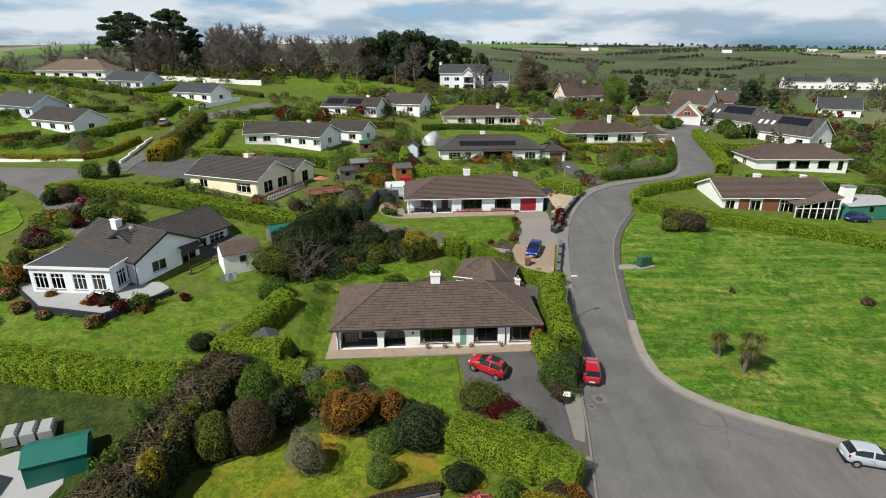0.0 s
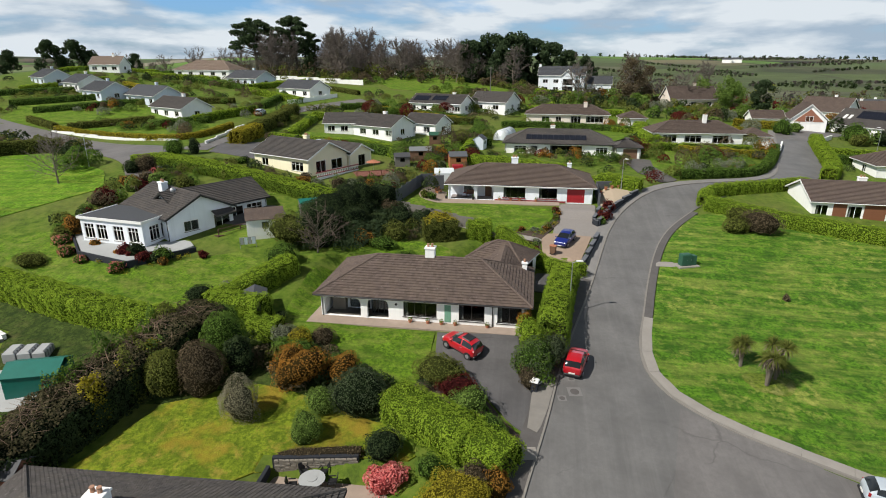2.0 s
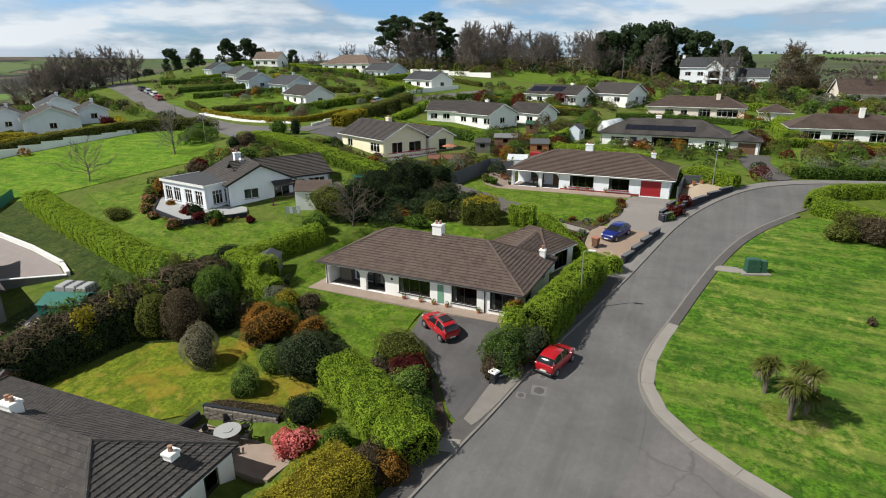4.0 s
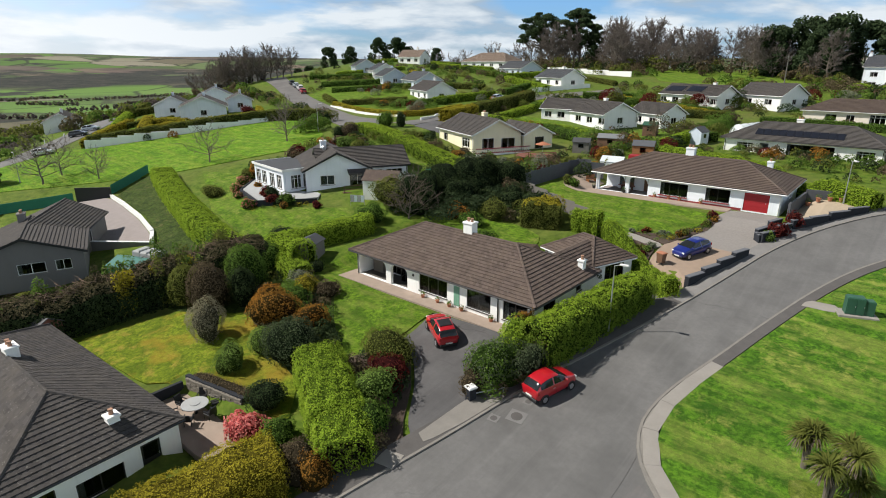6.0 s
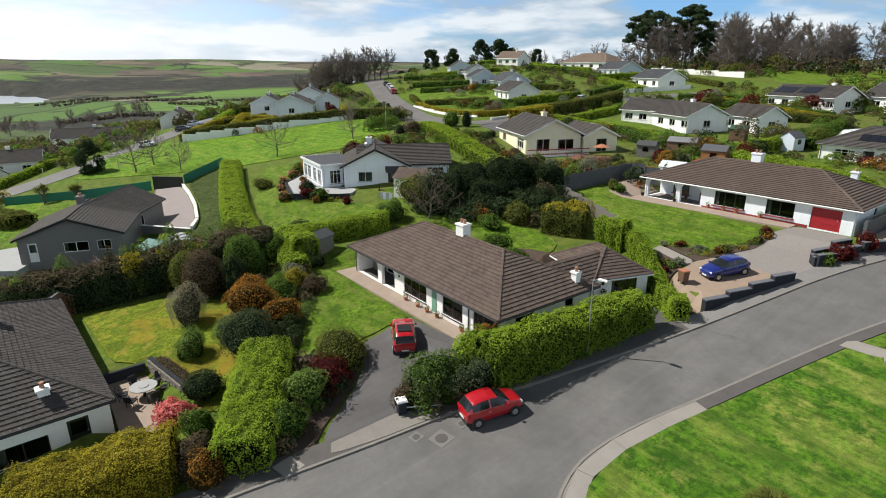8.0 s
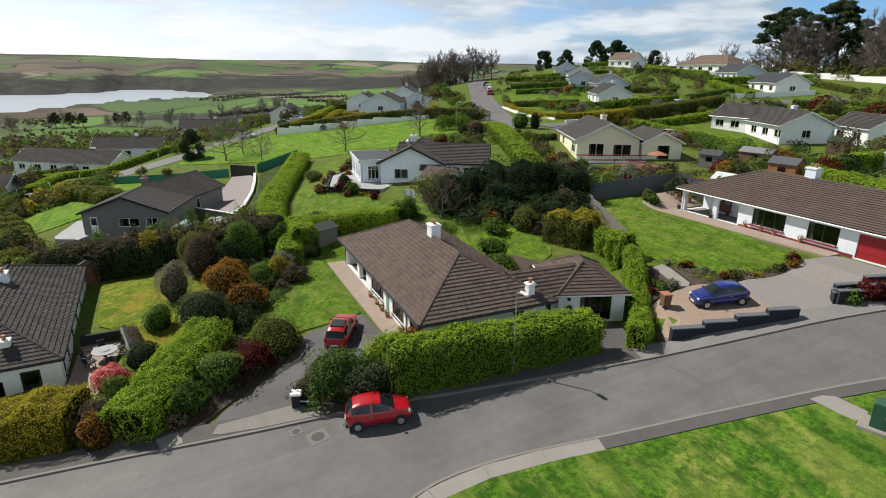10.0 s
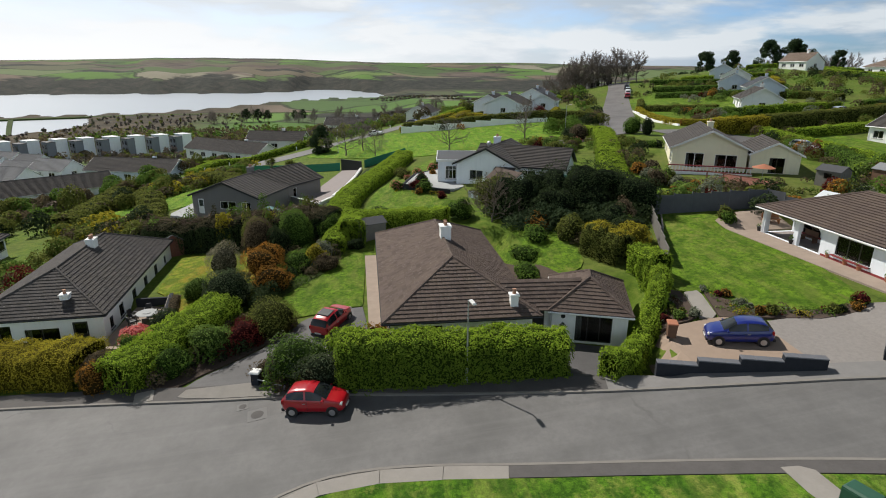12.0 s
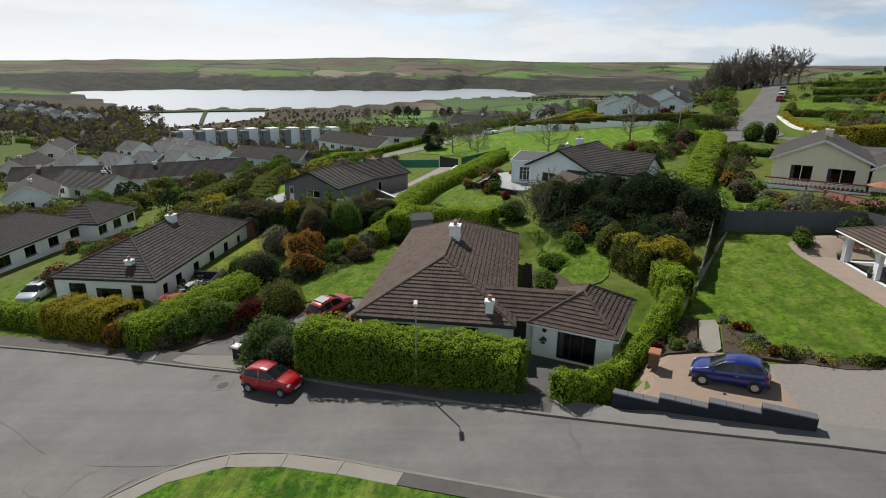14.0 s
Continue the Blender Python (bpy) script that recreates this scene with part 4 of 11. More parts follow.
def bare_tree_mesh(h, seed, leaf, name, spread=0.5, twigs=26, reach=0.4, size=0.0013, low=0.2):
    """A leafless tree: a bending trunk, rising limbs from low down, side branches, and a haze of fine twigs."""
    r = np.random.default_rng(seed)
    wood, base, head = G(), [], []
    line = [Vector((0, 0, -0.3))]
    for k in range(6):
        line.append(Vector((line[-1].x + r.normal(0, 0.012) * h, line[-1].y + r.normal(0, 0.012) * h, h * 0.68 * (k + 1) / 6)))
    for k in range(6):
        wood.tube(line[k], line[k + 1], h * 0.021 * (1 - k / 6.6), h * 0.021 * (1 - (k + 1) / 6.6), 7, False)

    def limb(p, d, length, rad, n=3):
        pts = [p]
        for k in range(n):
            d = (d + Vector(r.normal(0, 0.16, 3)) + Vector((0, 0, 0.07))).normalized()
            pts.append(pts[-1] + d * length / n)
            wood.tube(pts[-2], pts[-1], rad * (1 - k / (n + 0.6)), rad * (1 - (k + 1) / (n + 0.6)), 5 if n > 2 else 3, False)
        return pts

    def along(pts, t):
        t = t * (len(pts) - 1)
        k = min(int(t), len(pts) - 2)
        return pts[k].lerp(pts[k + 1], t - k), (pts[k + 1] - pts[k]).normalized()

    count = 19
    for i in range(count):
        t = low + (0.98 - low) * (i + r.uniform(0, 0.8)) / count
        p, _ = along(line, t)
        a = i * 2.4 + r.normal(0, 0.5)
        lift_ = r.uniform(0.1, 0.5) + t * t * 1.1
        d = Vector((math.cos(a), math.sin(a), lift_)).normalized()
        ln = h * reach * (1.15 - 0.45 * t) * r.uniform(0.75, 1.15) * (0.6 + spread * 0.8)
        pts = limb(p, d, ln, h * 0.0085 * (1.15 - 0.7 * t))
        for j in range(7):
            q, dq = along(pts, 0.25 + 0.75 * (j + r.uniform(0, 1)) / 7)
            dd = (dq + Vector(r.normal(0, 0.65, 3)) + Vector((0, 0, 0.12))).normalized()
            sub = limb(q, dd, ln * r.uniform(0.28, 0.5), h * 0.0032, 2)
            for _ in range(twigs):
                b, db = along(sub, r.uniform(0.1, 1))
                base.append(tuple(b))
                head.append(tuple((db + Vector(r.normal(0, 0.6, 3)) + Vector((0, 0, 0.1))).normalized()))
    pts, dirs = np.array(base), np.array(head)
    ln = r.uniform(0.5, 1.2, (len(pts), 1)) * h * 0.058
    a = np.cross(dirs, r.normal(0, 1, (len(pts), 3)))
    a *= size * h / np.linalg.norm(a, axis=1)[:, None]
    tip = pts + dirs * ln
    v = np.stack([pts - a, pts + a, tip + a * 0.3, tip - a * 0.3], 1).reshape(-1, 3)
    return wood.mesh(name + "_wood", BARK), raw_mesh(name + "_twigs", v, np.arange(len(pts) * 4).reshape(-1, 4), [leaf])


def plant_tree(m, meshes, label, name="bare_tree", group=""):
    ob = thing(name, m, label, "tree", group)
    part("trunk", meshes[0], None, ob)
    part("crown", meshes[1], None, ob)
    return ob


def pine_meshes(h, seed, crown_w, flat=0.35, leaf=None, low=0.5):
    """A tall pine: bare leaning trunk, heavy limbs, and flat dark clumps of needles with gaps."""
    r = np.random.default_rng(seed)
    wood = G()
    top = Vector((r.normal(0, 0.04) * h, r.normal(0, 0.04) * h, h * 0.9))
    wood.tube((0, 0, -0.4), top * 0.55, h * 0.028, h * 0.02, 8, False)
    wood.tube(top * 0.55, top, h * 0.02, h * 0.008, 7, False)
    pts, nrm = [], []
    for k in range(62):
        f = low + (1 - low) * (k + r.uniform(0, 1)) / 62
        a = k * 2.4 + r.normal(0, 0.4)
        reach = crown_w * (0.3 + 0.7 * math.sin(math.pi * min(1, (f - low) / (1 - low) * 0.72 + 0.28))) * math.sqrt(r.uniform(0.08, 1.0))
        p0 = top * max(0.3, f - 0.12)
        p1 = top * f + Vector((math.cos(a) * reach, math.sin(a) * reach, h * r.uniform(-0.02, 0.08)))
        mid = p0.lerp(p1, 0.55) + Vector((0, 0, -0.02 * h))
        wood.tube(p0, mid, h * 0.0085, h * 0.006, 5, False)
        wood.tube(mid, p1, h * 0.006, h * 0.003, 5, False)
        cr = crown_w * r.uniform(0.13, 0.25)
        n = 190
        d = r.normal(0, 1, (n, 3))
        d /= np.linalg.norm(d, axis=1)[:, None]
        pts.append(np.array(p1) + d * cr * np.array([1, 1, flat]) * r.uniform(0.5, 1.05, (n, 1)))
        nrm.append(d)
    v, q = leaves(np.concatenate(pts), np.concatenate(nrm), h * 0.024, 0.6, 0.3)
    return wood.mesh("pine_wood", BARK), raw_mesh("pine_needles", v, q, [leaf or L_PINE])


def leafy_meshes(h, w, seed, leaf, n=2600, size=0.4, base=0.25):
    """A broad tree in leaf: limbs and clumps of leaf sprays with gaps between."""
    r = np.random.default_rng(seed)
    wood, ends = branch_tree(h * 0.8, seed, 0.55, 3)
    pts, nrm = [], []
    for k in range(26):
        a, f = r.uniform(0, 2 * math.pi), r.uniform(0, 1)
        z = h * (base + (0.95 - base) * f)
        rr = w * math.sqrt(max(0.05, 1 - (2 * f - 0.85) ** 2 * 0.8)) * r.uniform(0.3, 0.8)
        d = r.normal(0, 1, (n // 26, 3))
        d /= np.linalg.norm(d, axis=1)[:, None]
        c = w * r.uniform(0.25, 0.42)
        pts.append(np.array([rr * math.cos(a), rr * math.sin(a), z]) + d * c * np.array([1, 1, 0.8]) * r.uniform(0.6, 1, (n // 26, 1)))
        nrm.append(d)
    v, q = leaves(np.concatenate(pts), np.concatenate(nrm), size, 0.8, 0.2)
    return wood.mesh("tree_wood", BARK), raw_mesh("tree_leaves", v, q, [leaf])


# ---- houses ----
def tiled_plane(a, b, c, d, course=0.34, lip=0.055, tile=0.0):
    """One slope, a-b along the eave and d-c along the ridge: overlapping courses, or single tiles where tile gives their width."""
    a, b, c, d = (np.array(p, float) for p in (a, b, c, d))
    nrm = np.cross(b - a, d - a)
    nrm /= np.linalg.norm(nrm)
    if nrm[2] < 0:
        nrm = -nrm
    length = np.linalg.norm((d + c) / 2 - (a + b) / 2)
    rows = max(2, int(round(length / course)))
    out = []
    for i in range(rows):
        t0, t1 = i / rows, min(1.0, (i + 1.12) / rows)
        l0, r0, l1, r1 = a + (d - a) * t0, b + (c - b) * t0, a + (d - a) * t1, b + (c - b) * t1
        w0 = np.linalg.norm(r0 - l0)
        n = max(1, int(round(w0 / tile))) if tile else 1
        for k in range(n):
            e0, e1 = k / n, (k + 1) / n
            up, lo = nrm * (lip * 1.35 + (rng.normal(0, 0.004) if tile else 0)), nrm * 0.012
            side = nrm * (0.022 if tile else 0)
            p = [l0 + (r0 - l0) * e0 + up, l0 + (r0 - l0) * e1 + up - side, l1 + (r1 - l1) * e1 + lo - side, l1 + (r1 - l1) * e0 + lo]
            out.append(p + [p[0] - nrm * (lip + 0.03), p[1] - nrm * (lip + 0.01)])
    return out


def slope_mesh(s, tile):
    """One slope as one mesh: overlapping courses in steps, or single tiles."""
    g = G()
    if tile:
        for p in tiled_plane(*s, tile=tile):
            k = len(g.v)
            g.v += [tuple(q) for q in p]
            g.f += [(k, k + 1, k + 2, k + 3), (k + 4, k + 5, k + 1, k), (k, k + 3, k + 4)]
        return g
    a, b, c, d = (np.array(p, float) for p in s)
    nrm = np.cross(b - a, d - a)
    nrm /= np.linalg.norm(nrm) * (1 if nrm[2] > 0 else -1)
    rows = max(2, int(round(np.linalg.norm((d + c) / 2 - (a + b) / 2) / 0.34)))
    for i in range(rows + 1):
        t = i / rows
        l, r = a + (d - a) * t, b + (c - b) * t
        if i:
            g.v += [tuple(l + nrm * 0.012), tuple(r + nrm * 0.012)]
        if i < rows:
            g.v += [tuple(l + nrm * 0.085), tuple(r + nrm * 0.085)]
    n = len(g.v) // 2
    g.f = [(2 * i, 2 * i + 1, 2 * i + 3, 2 * i + 2) for i in range(n - 1)]
    return g


def roof_tiles(s, parent, mat, course=0.34, width=0.3):
    """Every tile of one slope as a piece of its own, on one shared mesh, a little proud of the battens."""
    a, b, c, d = (np.array(p, float) for p in s)
    nrm = np.cross(b - a, d - a)
    nrm /= np.linalg.norm(nrm) * (1 if nrm[2] > 0 else -1)
    ex = (b - a) / np.linalg.norm(b - a)
    ey = np.cross(nrm, ex)
    rows = max(2, int(round(np.linalg.norm((d + c) / 2 - (a + b) / 2) / course)))
    step = np.linalg.norm((d + c) / 2 - (a + b) / 2) / rows
    w = width / 2 - 0.004
    g = G().add([(-w, 0, 0.085), (-w * 0.2, 0, 0.098), (w, 0, 0.08), (w, step * 1.1, 0.012), (-w * 0.2, step * 1.1, 0.03), (-w, step * 1.1, 0.017), (-w, 0, 0.02), (w, 0, 0.015)],
                [(0, 1, 4, 5), (1, 2, 3, 4), (6, 7, 2, 1), (6, 1, 0), (0, 5, 6), (2, 7, 3)])
    me = g.mesh("tile", mat)
    for i in range(rows):
        l0, r0 = a + (d - a) * (i / rows), b + (c - b) * (i / rows)
        l1, r1 = a + (d - a) * ((i + 0.55) / rows), b + (c - b) * ((i + 0.55) / rows)
        n = int(np.linalg.norm(r1 - l1) / width)
        mid = (l0 + r0) / 2
        for k in range(n):
            o = mid + ex * ((k - (n - 1) / 2) * width) + nrm * (0.006 + rng.normal(0, 0.002))
            ob = new("tile", me)
            ob.parent = parent
            m = Matrix((ex, ey, nrm)).transposed().to_4x4()
            m.translation = o
            ob.matrix_basis = m @ Matrix.Rotation(rng.normal(0, 0.006), 4, "Z")


window_cache = {}


def window(parent, x, y, z, w, h, turn, style="white", bars=1, name="window", sill=True, blind=False):
    """A window set in its opening: frame with mullions, pane, sill, and the cloth behind where it shows. Local x along the wall, -y outward."""
    key = (round(w, 2), round(h, 2), style, bars, sill, blind)
    if key not in window_cache:
        fr, f = G(), 0.06
        xs, zs = [-w / 2, -w / 2 + f], [0, f]
        for k in range(bars):
            bx = -w / 2 + w * (k + 1) / (bars + 1)
            xs += [bx - 0.035, bx + 0.035]
        if bars >= 2 and h > 0.9 and style == "white":
            zs += [h * 0.72, h * 0.72 + 0.05]
        fr.grille(xs + [w / 2 - f, w / 2], zs + [h - f, h], lambda i, j: i % 2 == 0 or j % 2 == 0, -0.04, 0.04)
        pn = G().box(-w / 2 + f, -0.012, f, w / 2 - f, 0.0, h - f)
        sl = G().box(-w / 2 - 0.08, -0.16, -0.07, w / 2 + 0.08, 0.02, -0.002)
        cu, zig = G(), []
        for k in range(7):
            zig.append((-w / 2 + 0.08 + 0.055 * k, 0.1 + 0.05 * (k % 2)))
        cu.add([(x, y, z) for x, y in zig for z in (0.06, h - 0.05)], [(2 * k, 2 * k + 2, 2 * k + 3, 2 * k + 1) for k in range(6)])
        bl = G().box(-w / 2 + 0.08, 0.1, h * 0.35, w / 2 - 0.08, 0.12, h - 0.05)
        mt = FRAME_W if style == "white" else FRAME_D
        window_cache[key] = (fr.mesh("window_frame", mt), pn.mesh("pane", GLASS), sl.mesh("sill", FRAME_D if style == "dark" else CONCRETE), (bl if blind else cu).mesh("curtain", CURTAIN))
    fr, pn, sl, cu = window_cache[key]
    ob = part(name, fr, None, parent)
    ob.matrix_basis = pose(x, y, z, 0, 0, turn)
    p = part("pane", pn, None, ob)
    p.visible_shadow = False
    if sill:
        part("sill", sl, None, ob)
    part("curtain", cu, None, ob)
    return ob


def wall_side(g, length, height, thick, holes, gable=0.0, depth=0.9):
    """One wall along local x at y = 0 (inside is +y), cut by holes (x0, x1, z0, z1), going down into the ground."""
    xs = sorted({-length / 2, length / 2, *[h[0] for h in holes], *[h[1] for h in holes]})
    zs = sorted({-depth, height, *[h[2] for h in holes], *[h[3] for h in holes]})
    nx, nz = len(xs), len(zs)
    solid = {(i, k) for i in range(nx - 1) for k in range(nz - 1)
             if not any(h[0] < (xs[i] + xs[i + 1]) / 2 < h[1] and h[2] < (zs[k] + zs[k + 1]) / 2 < h[3] for h in holes)}
    ids = lambda i, k, s: (i * nz + k) * 2 + s
    vs = [(x, thick * s, z) for x in xs for z in zs for s in (0, 1)]
    fs = []
    for i, k in solid:
        fs.append((ids(i, k, 0), ids(i + 1, k, 0), ids(i + 1, k + 1, 0), ids(i, k + 1, 0)))
        fs.append((ids(i, k + 1, 1), ids(i + 1, k + 1, 1), ids(i + 1, k, 1), ids(i, k, 1)))
        for (di, dk), (p, q) in {(-1, 0): ((i, k), (i, k + 1)), (1, 0): ((i + 1, k + 1), (i + 1, k)), (0, -1): ((i + 1, k), (i, k)), (0, 1): ((i, k + 1), (i + 1, k + 1))}.items():
            if (i + di, k + dk) not in solid:
                fs.append((ids(*p, 0), ids(*q, 0), ids(*q, 1), ids(*p, 1)))
    g.add(vs, fs)
    if gable:
        g.prism([(-length / 2, 0, height), (length / 2, 0, height), (0, 0, height + gable)], (0, thick, 0))
    return g


SIDES = {"front": (0, 0, -1, 0), "back": (180, 0, 1, 0), "right": (90, 1, 0, 1), "left": (-90, -1, 0, 1)}


def house(name, label, cx, cy, rot, L, W, floor, eave, rise, roof="hip", wall=None, tiles=None, windows=(), chimneys=(), over=0.5, tile=0.0, gutter=None, group="", solar=(), hip_run=None, plinth=None, skylights=(), style="white", loose=None):
    """A house, x along its length: walls cut by real openings, windows, doors, tiled roof, gutters and chimneys.
    windows: (side, x, z, w, h, bars, style or kind)."""
    wall, tiles, gutter = wall or WHITE, tiles or TILE, gutter or FRAME_W
    top = thing(name, pose(cx, cy, floor, 0, 0, rot), label, "house", group)
    PLOTS.append((cx, cy, rot, L, W))
    lw, ww = L - 2 * over, W - 2 * over
    H = eave
    slope = rise / (W / 2)
    for side, (turn, sx, sy, along) in SIDES.items():
        length = (ww - 0.6) if along else lw
        holes = [(w[1] - w[3] / 2, w[1] + w[3] / 2, w[2], w[2] + w[4]) for w in windows if w[0] == side]
        gab = (slope * ww / 2 - 0.0) if roof == "gable" and along else 0.0
        g = wall_side(G(), length, H + (0 if not gab else slope * over - 0.1), 0.3, holes, gab)
        ob = part("wall", g, wall, top)
        ob.matrix_basis = pose(sx * lw / 2, sy * ww / 2, 0, 0, 0, turn)
        for w in windows:
            if w[0] != side:
                continue
            kind = w[6] if len(w) > 6 else style
            bars = w[5] if len(w) > 5 else 1
            if kind == "arch":
                continue
            if kind in ("door", "garage", "patio"):
                opening(ob, w, kind, bars)
            else:
                window(ob, w[1], 0.1, w[2], w[3], w[4], 0, kind, bars)
    inner = G().box(-lw / 2 + 0.31, -ww / 2 + 0.31, -0.12, lw / 2 - 0.31, ww / 2 - 0.31, -0.02)
    inner.box(-0.05, -ww / 2 + 0.4, -0.02, 0.05, ww / 2 - 0.4, H - 0.1).box(-lw / 2 + 0.4, -0.05, -0.02, lw / 2 - 0.4, 0.05, H - 0.1)
    part("interior", inner, DARKIN, top)
    run = hip_run if hip_run is not None else W / 2
    x, y = L / 2, W / 2
    if roof == "hip":
        rx = x - run
        A, B, C, D = (-x, -y, H), (x, -y, H), (x, y, H), (-x, y, H)
        R0, R1 = (-rx, 0, H + rise), (rx, 0, H + rise)
        slopes = [(A, B, R1, R0), (C, D, R0, R1), (B, C, R1, R1), (D, A, R0, R0)]
        ridges = [(R0, R1), (A, R0), (D, R0), (B, R1), (C, R1)]
    else:
        xo = x
        A, B, C, D = (-xo, -y, H), (xo, -y, H), (xo, y, H), (-xo, y, H)
        R0, R1 = (-xo, 0, H + rise), (xo, 0, H + rise)
        slopes = [(A, B, R1, R0), (C, D, R0, R1)]
        ridges = [(R0, R1)]
    planes = [part("roof_slope", slope_mesh(s, tile), tiles, top) for s in slopes]
    r = planes[0]
    if loose is not None:
        roof_tiles(slopes[loose], planes[loose], tiles)
    deck = G()
    for s in slopes:
        pts = [Vector(p) for p in s]
        if (pts[2] - pts[3]).length < 1e-6:
            pts = pts[:3]
        deck.prism([p + Vector((0, 0, 0.0)) for p in pts], (0, 0, -0.1))
    part("decking", deck, BLACK, r)
    rg = G()
    for p, q in ridges:
        p, q = Vector(p) + Vector((0, 0, 0.02)), Vector(q) + Vector((0, 0, 0.02))
        n = max(1, int((q - p).length / 0.45)) if tile else max(1, int((q - p).length / 1.2))
        for k in range(n):
            a, b = p.lerp(q, k / n), p.lerp(q, min(1, (k + 1.04) / n))
            rg.tube(a, b, 0.12, 0.105, 6, False)
    part("ridge_tiles", rg, tiles, r)
    gt = G()
    if roof == "hip":
        e = 0.02
        for p, q in ((A, B), (B, C), (C, D), (D, A)):
            gt.tube(Vector(p) + Vector((0, 0, -0.08)), Vector(q) + Vector((0, 0, -0.08)), 0.075, 0.075, 6)
        sf = G().box(-x + 0.06, -y + 0.06, H - 0.14, x - 0.06, -ww / 2 - 0.002, H - 0.1).box(-x + 0.06, ww / 2 + 0.002, H - 0.14, x - 0.06, y - 0.06, H - 0.1)
        sf.box(-x + 0.06, -ww / 2, H - 0.14, -lw / 2 - 0.002, ww / 2, H - 0.1).box(lw / 2 + 0.002, -ww / 2, H - 0.14, x - 0.06, ww / 2, H - 0.1)
        part("soffit", sf, FRAME_W, top)
    else:
        for p, q in ((A, B), (C, D)):
            gt.tube(Vector(p) + Vector((0, 0, -0.08)), Vector(q) + Vector((0, 0, -0.08)), 0.075, 0.075, 6)
        for sx in (-1, 1):
            for p, q in ((A, R0), (D, R0)):
                a, b = Vector((sx * x, p[1], p[2])), Vector((sx * x, q[1], q[2]))
                gt.prism([a + Vector((0, 0, 0.03)), b + Vector((0, 0, 0.05)), b + Vector((0, 0, -0.22)), a + Vector((0, 0, -0.2))], (sx * 0.04, 0, 0))
    part("gutter", gt, gutter, top)
    for sx in (-1, 1):
        pipe = G().tube((sx * (lw / 2 - 0.15), -ww / 2 - 0.06, -0.2), (sx * (lw / 2 - 0.15), -ww / 2 - 0.06, H - 0.12), 0.04, 0.04, 6)
        part("downpipe", pipe, gutter, top)
    if plinth:
        pl = G().box(-lw / 2 - 0.015, -ww / 2 - 0.015, -0.9, lw / 2 + 0.015, ww / 2 + 0.015, 0.3)
        part("plinth", pl, plinth, top)
    for ch in chimneys:
        px, py, cw, cd, ct = ch[:5]
        chimney(top, px, py, H + rise * max(0, 1 - abs(py) / y) - 0.6, cw, cd, ct, wall)
    for sp in solar:
        x0, x1, t0, t1 = sp
        n = max(1, int(round((x1 - x0) / 1.1)))
        for k in range(n):
            for j in range(max(1, int(round((t1 - t0) / 0.34)))):
                a0, a1 = x0 + (x1 - x0) * k / n + 0.03, x0 + (x1 - x0) * (k + 1) / n - 0.03
                m = max(1, int(round((t1 - t0) / 0.34)))
                s0, s1 = t0 + (t1 - t0) * j / m + 0.008, t0 + (t1 - t0) * (j + 1) / m - 0.008
                pts = [(a0, -y * (1 - s0), H + rise * s0 + 0.14), (a1, -y * (1 - s0), H + rise * s0 + 0.14), (a1, -y * (1 - s1), H + rise * s1 + 0.14), (a0, -y * (1 - s1), H + rise * s1 + 0.14)]
                part("solar_panel", G().prism(pts, (0, 0, -0.05)), SOLAR, r)
    for k, (sx, t) in enumerate(skylights):
        pts = [(sx - 0.4, -y * (1 - t), H + rise * t + 0.12), (sx + 0.4, -y * (1 - t), H + rise * t + 0.12), (sx + 0.4, -y * (1 - t - 0.22), H + rise * (t + 0.22) + 0.12), (sx - 0.4, -y * (1 - t - 0.22), H + rise * (t + 0.22) + 0.12)]
        part("roof_window", G().prism(pts, (0, 0, -0.08)), LAMPGLASS, r)
    return top


def chimney(top, px, py, zb, cw, cd, ct, mat):
    ch = part("chimney", G().box(px - cw / 2, py - cd / 2, zb, px + cw / 2, py + cd / 2, ct).bevelled(px - cw / 2 - 0.07, py - cd / 2 - 0.07, ct, px + cw / 2 + 0.07, py + cd / 2 + 0.07, ct + 0.14, 0.03), mat, top)
    pots = max(1, int(cw / 0.45))
    for k in range(pots):
        x = px + (k - (pots - 1) / 2) * 0.4
        part("chimney_pot", G().tube((x, py, ct + 0.14), (x, py, ct + 0.42), 0.13, 0.11, 8).tube((x, py, ct + 0.42), (x, py, ct + 0.47), 0.14, 0.14, 8), CHIMCAP, ch)
    return ch


def opening(ob, w, kind, mat=None):
    """A door, a glazed patio door or a garage door in a wall's opening."""
    side, x, z, ww, hh = w[:5]
    if kind == "patio":
        window(ob, x, 0.1, z, ww, hh, 0, "dark" if mat == "dark" else "white", max(1, int(ww / 1.2)), "patio_door", False)
        return
    mat = mat if isinstance(mat, bpy.types.Material) else FRAME_W
    g = G().box(x - ww / 2, 0.08, z, x + ww / 2, 0.14, z + hh)
    n = 4
    if kind == "garage":
        for k in range(n):
            g.box(x - ww / 2 + 0.05, 0.06, z + hh * k / n + 0.03, x + ww / 2 - 0.05, 0.08, z + hh * (k + 1) / n - 0.03)
    else:
        g.box(x - ww / 2 + 0.12, 0.06, z + 0.15, x + ww / 2 - 0.12, 0.08, z + hh * 0.42)
    d = part("garage_door" if kind == "garage" else "door", g, mat, ob)
    if kind == "door":
        part("pane", G().box(x - ww / 2 + 0.15, 0.055, z + hh * 0.5, x + ww / 2 - 0.15, 0.075, z + hh * 0.92), GLASS, d)
    part("handle", G().tube((x + ww * 0.38, 0.05, z + hh * 0.48), (x + ww * 0.38, 0.05, z + hh * 0.56), 0.02, 0.02, 6), STEEL, d)


